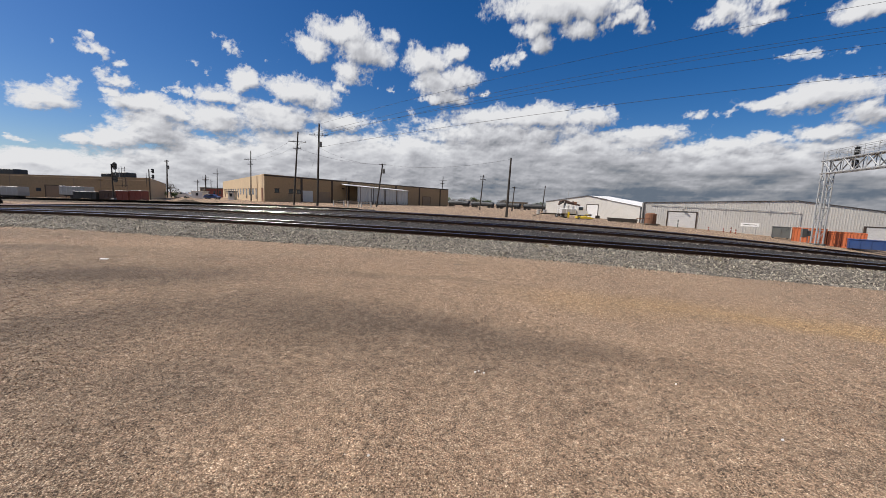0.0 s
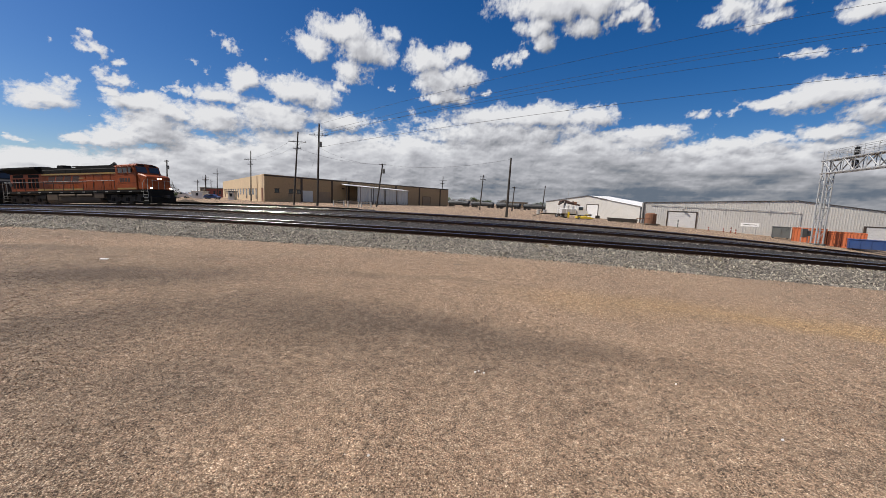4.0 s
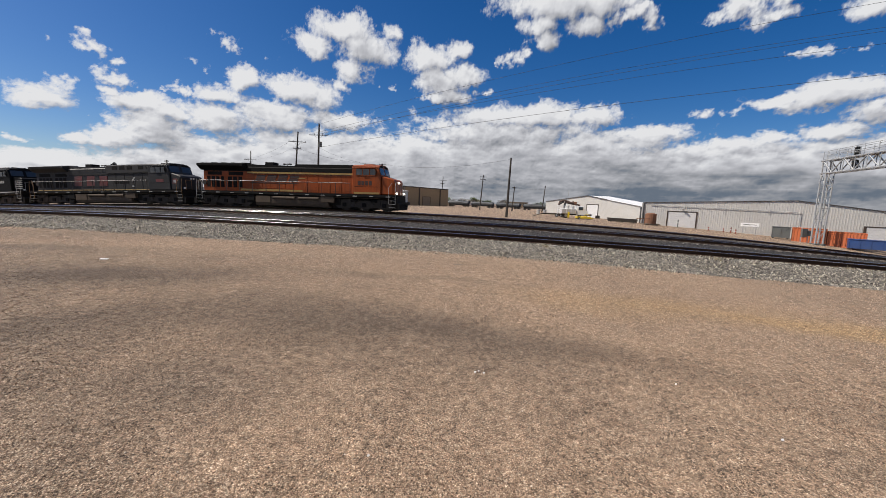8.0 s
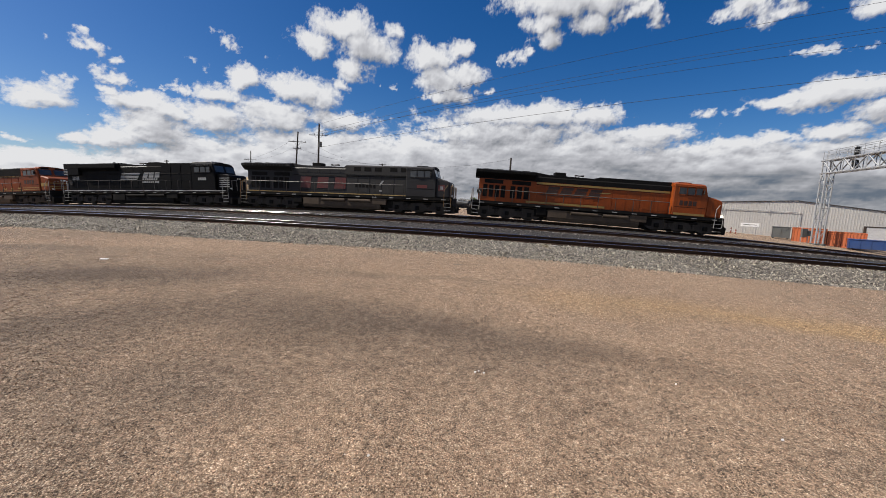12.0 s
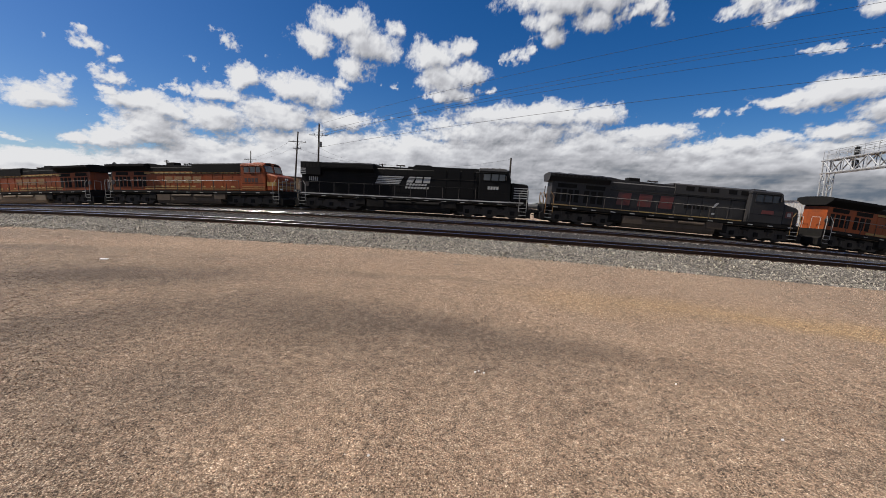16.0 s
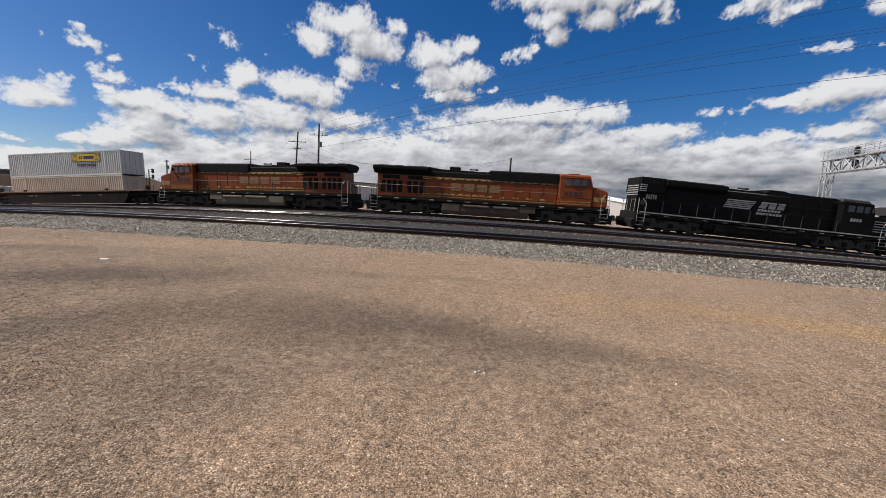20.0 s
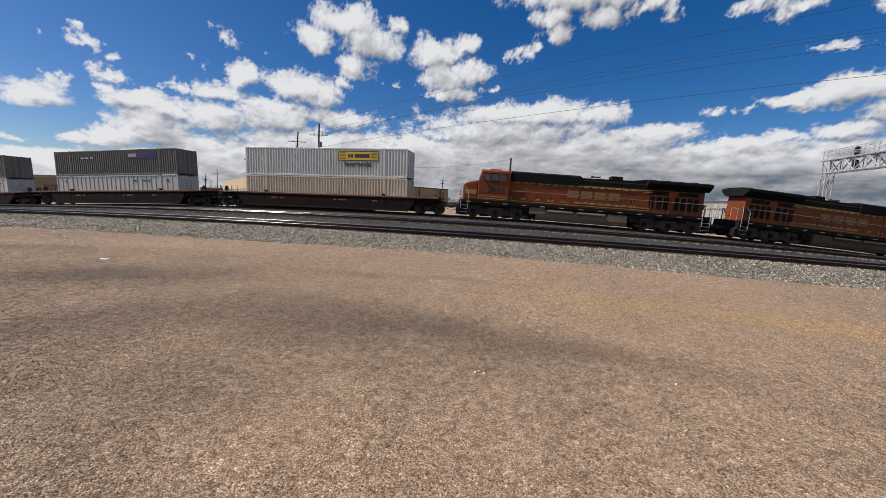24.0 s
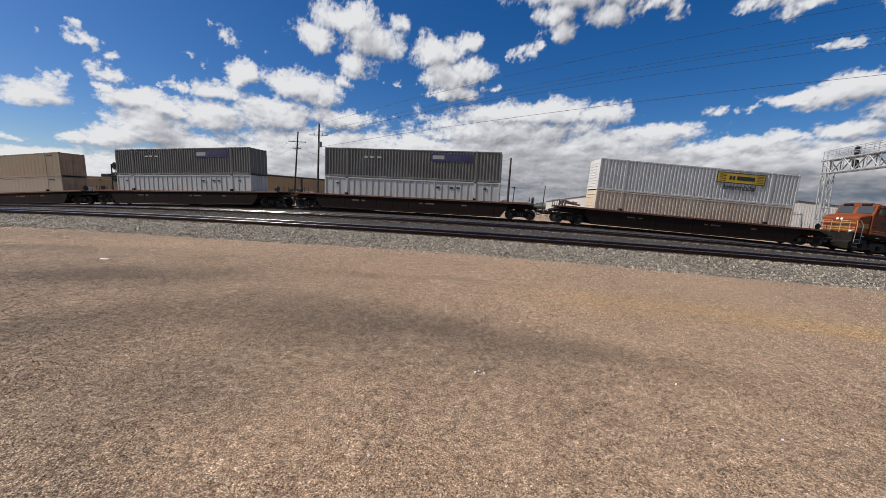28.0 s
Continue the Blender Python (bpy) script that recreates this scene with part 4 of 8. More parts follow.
    nz = part("nose", prism(B(), nose, -nw, nw, 0.1), opts.get("nose", body), t)
    for sgn in (-1, 1):
        part("headlight", rod(B(), (10.7, sgn * 0.16, 2.8), (10.98 if emd else 10.79, sgn * 0.16, 2.8), 0.1, 10), opts.get("lamps", M["lampglass"]), nz)
        part("ditch_light", rod(B(), (10.85, sgn * 1.15, 1.75), (11.02, sgn * 1.15, 1.75), 0.08, 10), opts.get("lamps", M["lampglass"]), t)
    if opts.get("nose_stripes"):
        for k in range(5):
            plate(t, "nose_stripe", 9.7, nose[1][0] - 0.06, 1.9 + k * 0.22, 1.98 + k * 0.22, nw, opts["nose_stripes"], 0.0)
    # pilots
    for d in (-1, 1):
        bm = B()
        prism(bm, [(d * 10.9, 0.2), (d * 11.25, 0.16), (d * 11.3, 0.75), (d * 11.02, 0.9), (d * 11.02, 1.58), (d * 10.9, 1.58)], -1.45, 1.45, 0.02)
        part("pilot", bm, M["under"], t)
        coupler(t, d * 11.1, d)
        for sgn in (-1, 1):
            stair(t, d * 10.88, -d, sgn, opts.get("rails", M["rail_white"]))
            bm = B()
            for yy in (0.35, 1.05):
                rod(bm, (d * 11.0, sgn * yy, 1.55), (d * 11.0, sgn * yy, 2.6), 0.022, 6)
            rod(bm, (d * 11.0, sgn * 0.35, 2.6), (d * 11.0, sgn * 1.05, 2.6), 0.022, 6)
            part("end_rail", bm, opts.get("rails", M["rail_white"]), t)
    for sgn in (-1, 1):
        handrail(t, -10.3, 6.3, sgn, 2.62, opts.get("side_rails", M["iron"]))
    # tanks
    bm = B()
    section(bm, [(-1.34, 0.24), (-1.42, 0.5), (-1.42, 1.0), (-1.2, 1.2), (1.2, 1.2), (1.42, 1.0), (1.42, 0.5), (1.34, 0.24), (0.9, 0.15), (-0.9, 0.15)], -4.0, opts.get("tank_end", 4.0))
    part("fuel_tank", bm, opts.get("tank", M["tank"]), t)
    for sgn in (-1, 1):
        part("air_reservoir", rod(B(), (-2.0, sgn * 1.38, 1.02), (0.4, sgn * 1.38, 1.02), 0.17, 12), opts.get("tank", M["tank"]), t)
        part("air_reservoir", rod(B(), (0.8, sgn * 1.38, 1.02), (3.0, sgn * 1.38, 1.02), 0.17, 12), opts.get("tank", M["tank"]), t)
        part("tank_end_box", box(B(), -3.95, -2.3, *sorted((sgn * 1.2, sgn * 1.47)), 0.5, 1.18, 0.02), opts.get("tank", M["tank"]), t)
        part("battery_box", box(B(), 3.2, 4.6, *sorted((sgn * 1.0, sgn * 1.46)), 0.7, 1.3, 0.02), opts.get("tank", M["tank"]), t)
        part("sand_box", box(B(), -5.0, -4.15, *sorted((sgn * 0.9, sgn * 1.45)), 0.65, 1.3, 0.02), M["under"], t)
        part("handbrake_wheel", rod(B(), (-10.3, sgn * (hw + 0.02), 2.4), (-10.3, sgn * (hw + 0.07), 2.4), 0.24, 14), M["iron"], t)
    for cx in (-7.65, 7.65):
        loco_truck(t, cx)
    opts["marks"](t, hw, cw)
    t.scale = (opts.get("long", 1.0), 1, 1)
    return t


def marks_modern(t, hw, cw):
    # dark slanted emblem with a swoosh under it, pale pinstripes
    plate(t, "pinstripe", -5.2, 6.4, 3.42, 3.58, hw + 0.02, M["yellow"], 0.0)
    plate(t, "pinstripe", -6.0, 1.0, 1.66, 1.84, hw + 0.02, M["yellow"], 0.0)
    for k in range(4):
        block_letter(t, -4.3 + k * 1.25, 1.0, 2.66, 0.62, hw + 0.024, M["brown_letter"], "solid", 0.25)
    plate(t, "swoosh", -5.0, 0.4, 2.44, 2.52, hw + 0.024, M["brown_letter"], 0.3)
    plate(t, "swoosh", 0.4, 1.2, 2.95, 3.05, hw + 0.024, M["yellow"], 0.2)
    digits(t, 7.1, 4, 0.28, 2.45, 0.42, cw, M["brown_letter"])
    plate(t, "cab_stripe", 6.7, 9.3, 1.62, 1.8, cw, M["yellow"])


def marks_heritage(t, hw, cw):
    for z in (1.72, 1.92, 3.32, 3.48):
        plate(t, "pinstripe", -6.0, 6.5, z, z + 0.07, hw + 0.02, M["yellow"])
    # faded lettering as plain upright bars, bands of small cream dashes above and below
    for k in range(4):
        block_letter(t, -3.25 + k * 1.2, 0.96, 2.38, 0.68, hw + 0.024, M["tan_letter"], "solid", 0.0)
    for k in range(16):
        x0 = -4.6 + k * 0.68
        for z in (1.995, 3.395):
            plate(t, "band_dash", x0, x0 + 0.44, z, z + 0.085, hw + 0.022, M["band"])
    for z in (1.75, 1.95):
        plate(t, "cab_stripe", 6.7, 9.3, z, z + 0.07, cw, M["yellow"])
    digits(t, 7.0, 4, 0.3, 2.45, 0.42, cw, M["brown_letter"])
    plate(t, "nose_band", 9.5, 10.6, 2.1, 2.5, 1.4, M["yellow"])
    for z in (1.82, 2.02, 2.22, 2.42):
        part("nose_stripe", box(B(), 10.75, 10.766, -1.28, 1.28, z, z + 0.09), M["yellow"] if z != 2.22 else M["brown_letter"], t)
    part("nose_door", box(B(), 10.75, 10.764, 0.55, 1.15, 1.66, 2.85, 0.004), M["orange_faded"], t)


def marks_black(t, hw, cw):
    for k in range(5):
        plate(t, "emblem_stripe", -3.35 + k * 0.07, -1.0 + k * 0.1, 2.74 + k * 0.16, 2.84 + k * 0.16, hw + 0.022, M["white"], 0.06)
    for x0, w, sl in ((-0.3, 0.62, 0.3), (0.55, 0.62, 0.1), (1.32, 0.62, 0.1)):
        block_letter(t, x0, w, 2.95, 0.55, hw + 0.022, M["white"], "solid", sl)
    for x0, n_, z in ((-0.3, 7, 2.68), (-0.4, 8, 2.38)):
        for k in range(n_):
            plate(t, "name_bar", x0 + k * 0.29, x0 + k * 0.29 + 0.21, z, z + 0.19, hw + 0.022, M["white"], 0.05)
    digits(t, 7.35, 4, 0.19, 2.6, 0.28, cw, M["white"])
    for k in range(4):
        plate(t, "rear_stripe", -10.85, -10.3, 3.34 + k * 0.17, 3.42 + k * 0.17, 1.3, M["white"])
    for k in range(5):
        part("rear_stripe", box(B(), -10.88, -10.86, -hw, hw, 3.0 + k * 0.2, 3.08 + k * 0.2), M["white"], t)


def marks_grey(t, hw, cw):
    for x0 in (-4.6, -2.75, -0.9):
        block_letter(t, x0, 1.15, 2.1, 1.1, hw + 0.024, M["red"], "solid", 0.12)
    for k in range(6):
        plate(t, "name_bar", 1.3 + k * 0.36, 1.55 + k * 0.36, 2.3, 2.6, hw + 0.03, M["under"])
    plate(t, "grab_iron", 3.7, 3.9, 2.55, 3.0, hw + 0.03, M["white"], 0.35)
    plate(t, "notice", 3.75, 4.0, 1.95, 2.1, hw + 0.03, M["white"])
    plate(t, "sill_line", -10.3, 6.4, 1.6, 1.68, hw + 0.02, M["band"])
    plate(t, "cab_emblem", 7.6, 8.6, 2.4, 2.7, cw, M["red"])
    plate(t, "nose_emblem", 9.65, 10.25, 2.2, 2.75, 1.4, M["red"])
    plate(t, "nose_emblem_centre", 9.8, 10.1, 2.33, 2.62, 1.403, M["rail_white"])


locos = [
    (locomotive("locomotive", "orange and black diesel locomotive with dark emblem leading the train", M["orange"], M["roof_black"], M["orange"], {"marks": marks_modern, "lamps": M["lamp_lit"], "side_rails": M["rail_sunlit"], "rails": M["rail_white"]}), 28.4, 1),
    (locomotive("locomotive", "dark silver-grey diesel locomotive with dull red marks", M["grey_paint"], M["grey_paint"], M["grey_paint"], {"marks": marks_grey, "wide_roof": True, "band_windows": True, "pale": M["grey_pale"], "side_rails": M["rail_sunlit"], "rails": M["tan_letter"]}), 4.85, 1),
    (locomotive("locomotive", "black diesel locomotive with white emblem and striped nose", M["black_paint"], M["roof_black"], M["black_paint"], {"marks": marks_black, "emd": True, "long": 1.015, "nose_stripes": M["white"], "side_rails": M["black_paint"], "rails": M["rail_white"], "tank": M["under"]}), -18.5, 1),
    (locomotive("locomotive", "faded orange and black diesel locomotive with tan letter shapes", M["orange_faded"], M["roof_black"], M["orange"], {"marks": marks_heritage, "wide_roof": True, "side_rails": M["rail_sunlit"], "rails": M["rail_white"], "tank": M["tank"]}), -42.55, 1),
    (locomotive("locomotive", "faded orange diesel locomotive running nose last, pale dusty fuel tank", M["orange_faded"], M["roof_black"], M["orange"], {"marks": marks_heritage, "wide_roof": True, "side_rails": M["rail_sunlit"], "rails": M["rail_white"], "tank": M["tank_pale"]}), -66.5, -1),
]

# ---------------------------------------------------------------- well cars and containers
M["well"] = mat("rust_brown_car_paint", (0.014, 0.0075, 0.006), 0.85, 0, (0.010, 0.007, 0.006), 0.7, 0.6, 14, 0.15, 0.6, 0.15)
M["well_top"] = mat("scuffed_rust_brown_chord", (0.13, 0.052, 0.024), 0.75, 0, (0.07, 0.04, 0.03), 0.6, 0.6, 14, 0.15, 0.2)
M["stencil"] = mat("faded_stencil", (0.16, 0.11, 0.085), 0.7, 0, (0.05, 0.03, 0.02), 0.8, 2.5, 18)
M["box_white"] = mat("white_container_paint", (0.55, 0.545, 0.525), 0.45, 0, (0.45, 0.41, 0.37), 0.35, 0.4, 14, 0.0, 0.3)
M["box_cream"] = mat("dusty_pale_container_paint", (0.56, 0.46, 0.36), 0.5, 0, (0.36, 0.22, 0.13), 0.5, 0.5, 14, 0.0, 0.5)
M["box_grey"] = mat("grey_container_paint", (0.145, 0.138, 0.128), 0.55, 0, (0.11, 0.10, 0.088), 0.45, 0.5, 14, 0.0, 0.4, 0.25)
M["box_blue_white"] = mat("pale_container_paint", (0.42, 0.415, 0.405), 0.45, 0, (0.4, 0.385, 0.37), 0.35, 0.5, 14, 0.0, 0.35)
M["rib_grey"] = mat("scuffed_rib_paint", (0.36, 0.36, 0.355), 0.5, 0, (0.25, 0.24, 0.23), 0.5, 0.9, 14, 0.0, 0.3)
M["box_tan"] = mat("tan_container_paint", (0.25, 0.195, 0.125), 0.55, 0, (0.26, 0.15, 0.08), 0.45, 0.5, 14, 0.0, 0.35)
M["box_tan_pale"] = mat("pale_tan_container_paint", (0.31, 0.25, 0.19), 0.55, 0, (0.34, 0.24, 0.16), 0.4, 0.5, 14, 0.0, 0.3)
M["rust_door"] = mat("rust_stained_door_paint", (0.40, 0.25, 0.15), 0.6, 0, (0.16, 0.07, 0.035), 0.65, 0.9, 12, 0.05, 0.7)
M["purple"] = mat("dark_purple_panel", (0.022, 0.018, 0.08), 0.5, 0, (0.12, 0.11, 0.16), 0.3, 1, 14)
M["sign_yellow"] = mat("yellow_panel_paint", (0.62, 0.40, 0.02), 0.5, 0, (0.35, 0.25, 0.08), 0.3, 1, 14)
M["ink"] = mat("black_marking", (0.02, 0.02, 0.025), 0.6, 0, (0.1, 0.1, 0.1), 0.1)


def wall_outline(x0, x1, y, pitch, depth, sgn):
    """Zigzag of a corrugated side, as (x, y) points from x0 to x1."""
    k = max(1, int(round((x1 - x0) / pitch)))
    p = (x1 - x0) / k
    pts = []
    for i in range(k):
        a = x0 + i * p
        pts += [(a, y), (a + p * 0.36, y), (a + p * 0.5, y - sgn * depth), (a + p * 0.86, y - sgn * depth)]
    pts.append((x1, y))
    return pts


RIB_MESH = {}


def container(label, side, rail, pitch, depth, ribs=None, rib_mat=None, door=None, marks=None, group="containers"):
    """A 53-foot container: panelled sides, corner and inner posts, rails, doors; base at z 0."""
    L, W, H = 8.5, 1.3, 2.72
    t = thing("shipping_container", label, "container", group=group)
    for sgn in (-1, 1):
        for xa, xb in ((-L + 0.12, -6.32), (-6.14, 6.14), (6.32, L - 0.12)):
            bm = B()
            if ribs:
                box(bm, xa, xb, *sorted((sgn * (W - 0.07), sgn * (W - 0.045))), 0.16, H - 0.12)
                part("side_panel", bm, side, t)
                k = int(round((xb - xa) / 0.62))
                for i in range(1, k):
                    if ribs not in RIB_MESH:
                        o = part("rib", box(B(), -0.04, 0.04, -0.035, 0.035, 0.16, H - 0.12, 0.004), rib_mat or side, t)
                        RIB_MESH[ribs] = o.data
                    else:
                        o = new("rib", RIB_MESH[ribs])
                        o.parent = t
                    o.location = (xa + (xb - xa) * i / k, sgn * (W - 0.044), 0)
            else:
                pts = wall_outline(xa, xb, sgn * (W - 0.01), pitch, depth, sgn)
                lo = [bm.verts.new((x, y, 0.16)) for x, y in pts]
                hi = [bm.verts.new((x, y, H - 0.12)) for x, y in pts]
                for i in range(len(pts) - 1):
                    bm.faces.new((lo[i], lo[i + 1], hi[i + 1], hi[i]))
                part("side_panel", bm, side, t)
        for xx in (-6.23, 6.23):
            part("inner_post", box(B(), xx - 0.1, xx + 0.1, *sorted((sgn * (W - 0.1), sgn * (W + 0.012))), 0, H + 0.012, 0.008), rail, t)
            part("corner_fitting", box(B(), xx - 0.12, xx + 0.12, *sorted((sgn * (W - 0.12), sgn * (W + 0.02))), H - 0.1, H + 0.02, 0.01), M["iron"] if ribs else rail, t)
        part("top_rail", box(B(), -L, L, *sorted((sgn * (W - 0.08), sgn * W)), H - 0.12, H, 0.01), rail, t)
        part("bottom_rail", box(B(), -L, L, *sorted((sgn * (W - 0.1), sgn * (W + 0.004))), 0, 0.16, 0.01), rail, t)
        for xx in (-L, L - 0.14):
            part("corner_post", box(B(), xx, xx + 0.14, *sorted((sgn * (W - 0.14), sgn * (W + 0.008))), 0.001, H + 0.004, 0.01), rail, t)
    part("roof_panel", box(B(), -L + 0.05, L - 0.05, -W + 0.06, W - 0.06, H - 0.07, H - 0.03), side, t)
    part("floor_panel", box(B(), -L + 0.05, L - 0.05, -W + 0.06, W - 0.06, 0.04, 0.12), M["iron"], t)
    part("end_wall", box(B(), -L + 0.01, -L + 0.05, -W + 0.12, W - 0.12, 0.05, H - 0.05), side, t)
    for k in range(9):
        part("end_rib", box(B(), -L - 0.012, -L + 0.012, -W + 0.14, W - 0.14, 0.3 + k * 0.25, 0.38 + k * 0.25, 0.006), side, t)
    for sgn in (-1, 1):
        d = part("door", box(B(), L - 0.05, L - 0.005, *sorted((sgn * 0.01, sgn * (W - 0.14))), 0.12, H - 0.12, 0.008), door or side, t)
        for yy in (0.3, 0.85):
            part("lock_rod", rod(B(), (L + 0.02, sgn * yy, 0.1), (L + 0.02, sgn * yy, H - 0.1), 0.02, 6), M["galv"], d)
    if marks:
        marks(t, W, L, H)
    return t


def text_mark(parent, words, x, z, size, y, material):
    """A readable word on both long sides."""
    for sgn in (-1, 1):
        cu = bpy.data.curves.new("word", "FONT")
        cu.body = words
        cu.size = size
        cu.extrude = 0.004
        cu.offset = 0.014
        cu.align_x = "CENTER"
        tmp = bpy.data.objects.new("word", cu)
        scene.collection.objects.link(tmp)
        me = bpy.data.meshes.new_from_object(tmp.evaluated_get(bpy.context.evaluated_depsgraph_get()))
        bpy.data.objects.remove(tmp)
        bpy.data.curves.remove(cu)
        me.materials.clear()
        me.materials.append(material)
        o = new("lettering", me)
        o.parent = parent
        o.matrix_local = Matrix.Translation((x, sgn * y, z)) @ pose(0, 0, 0, 90, 0, 0 if sgn < 0 else 180)


def marks_yellow(t, W, L, H):
    p = W + 0.004
    plate(t, "yellow_panel", 1.55, 5.65, 1.55, 2.45, p, M["sign_yellow"], 0, "yellow name panel with a black border")
    for q in ((1.55, 5.65, 1.55, 1.61), (1.55, 5.65, 2.39, 2.45), (1.55, 1.61, 1.55, 2.45), (5.59, 5.65, 1.55, 2.45)):
        plate(t, "panel_border", *q, p + 0.006, M["ink"])
    for x0, x1 in ((2.6, 2.8), (2.88, 3.08), (3.25, 4.75)):
        plate(t, "name_bar", x0, x1, 1.84, 2.18, p + 0.008, M["ink"])
    for z in (1.72, 1.86, 2.0, 2.14, 2.26):
        for x0 in (1.75, 4.9):
            plate(t, "scroll_mark", x0, x0 + 0.6, z, z + 0.04, p + 0.008, M["ink"])
    text_mark(t, "Intermodal", 3.6, 1.02, 0.62, W + 0.018, M["ink"])


def marks_purple(t, W, L, H):
    p = W + 0.004
    plate(t, "purple_panel", 2.0, 5.9, 1.75, 2.42, p, M["purple"], 0, "dark purple name panel")
    plate(t, "name_bar", 2.15, 3.25, 1.93, 2.27, p + 0.008, M["white"])
    plate(t, "name_bar_faint", 3.35, 5.7, 1.93, 2.27, p + 0.008, M["purple"])
    for xx in (-4.5, -3.9, -3.2):
        plate(t, "number_bar", xx, xx + 0.4, 1.85, 2.0, W, M["box_blue_white"])


def marks_small(t, W, L, H):
    for xx in (-7.3, 2.6, 3.9, 4.5, 7.0):
        plate(t, "number_bar", xx, xx + 0.32, 2.05, 2.2, W - 0.012, M["ink"])


def marks_plain(t, W, L, H):
    plate(t, "number_bar", 6.5, 7.4, 2.35, 2.45, W, M["ink"])
    plate(t, "stain_patch", 6.34, 7.3, 0.3, 0.7, W - 0.03, M["rust_door"])


def well_truck(parent, cx):
    t = part("truck", box(box(B(), -0.25, 0.25, -1.0, 1.0, 0.45, 0.75, 0.03), -0.5, 0.5, -0.4, 0.4, 0.72, 0.92, 0.03), M["under"], parent)
    t.location = (cx, 0, 0)
    for sgn in (-1, 1):
        part("sideframe", prism(B(), [(-1.25, 0.5), (-1.2, 0.36), (-0.75, 0.38), (-0.45, 0.22), (0.45, 0.22), (0.75, 0.38), (1.2, 0.36), (1.25, 0.5), (1.1, 0.66), (0.5, 0.82), (-0.5, 0.82), (-1.1, 0.66)], *sorted((sgn * 0.95, sgn * 1.1))), M["under"], t)
        for ax in (-0.9, 0.9):
            part("bearing_cap", rod(B(), (ax, sgn * 1.08, 0.46), (ax, sgn * 1.2, 0.46), 0.15, 10), M["iron"], t)
        bm = B()
        for dx in (-0.2, 0, 0.2):
            rod(bm, (dx, sgn * 1.05, 0.3), (dx, sgn * 1.05, 0.62), 0.075, 8)
        part("spring", bm, M["iron"], t)
    for ax in (-0.9, 0.9):
        wheelset(0.46, t, ax)


def well_car():
    t = thing("well_car", "rust-brown intermodal well car carrying two stacked containers", "rail car", group="well cars of the train")
    for sgn in (-1, 1):
        bm = B()
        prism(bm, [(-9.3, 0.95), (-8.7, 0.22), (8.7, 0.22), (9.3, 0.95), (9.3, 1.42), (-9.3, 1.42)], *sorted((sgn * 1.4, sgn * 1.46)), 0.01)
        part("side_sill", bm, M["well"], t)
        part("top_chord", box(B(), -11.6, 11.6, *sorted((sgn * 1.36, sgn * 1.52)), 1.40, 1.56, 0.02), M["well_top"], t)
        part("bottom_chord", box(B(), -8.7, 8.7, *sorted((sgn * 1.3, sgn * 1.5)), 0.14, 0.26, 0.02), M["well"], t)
        for k in range(11):
            xx = -8.0 + k * 1.6
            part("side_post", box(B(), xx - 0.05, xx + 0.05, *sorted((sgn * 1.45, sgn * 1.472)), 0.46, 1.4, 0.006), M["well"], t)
        for k, (xa, w) in enumerate(((-5.6, 0.7), (-4.6, 0.35), (1.1, 0.3), (1.6, 0.9), (5.1, 0.5))):
            part("stencil_bar", box(B(), xa, xa + w, *sorted((sgn * 1.455, sgn * 1.468)), 0.98, 1.10), M["stencil"], t)
        part("guide_bracket", box(B(), -6.35, -6.1, *sorted((sgn * 1.28, sgn * 1.5)), 1.56, 1.75, 0.02), M["well"], t)
        part("guide_bracket", box(B(), 6.1, 6.35, *sorted((sgn * 1.28, sgn * 1.5)), 1.56, 1.75, 0.02), M["well"], t)
    part("well_floor", box(B(), -8.8, 8.8, -1.3, 1.3, 0.36, 0.46), M["under"], t)
    for d in (-1, 1):
        bm = B()
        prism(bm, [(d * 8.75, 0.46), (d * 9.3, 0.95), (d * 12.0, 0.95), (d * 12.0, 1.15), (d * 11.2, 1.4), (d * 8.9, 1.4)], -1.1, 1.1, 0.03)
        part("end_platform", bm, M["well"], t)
        part("walkway", box(B(), min(d * 9.0, d * 11.7), max(d * 9.0, d * 11.7), -1.36, 1.36, 1.41, 1.46), M["under"], t)
        for yy in (-1.2, -0.4, 0.4, 1.2):
            part("end_stanchion", rod(B(), (d * 11.6, yy, 1.2), (d * 11.6, yy, 2.1), 0.03, 6), M["iron"], t)
        part("crossover_step", box(B(), min(d * 11.5, d * 12.1), max(d * 11.5, d * 12.1), -1.4, 1.4, 1.0, 1.06, 0.01), M["under"], t)
        part("brake_wheel", rod(B(), (d * 11.2, -0.8, 1.8), (d * 11.26, -0.8, 1.8), 0.26, 14), M["iron"], t)
        coupler(t, d * 11.85, d)
        well_truck(t, d * 10.5)
    return t


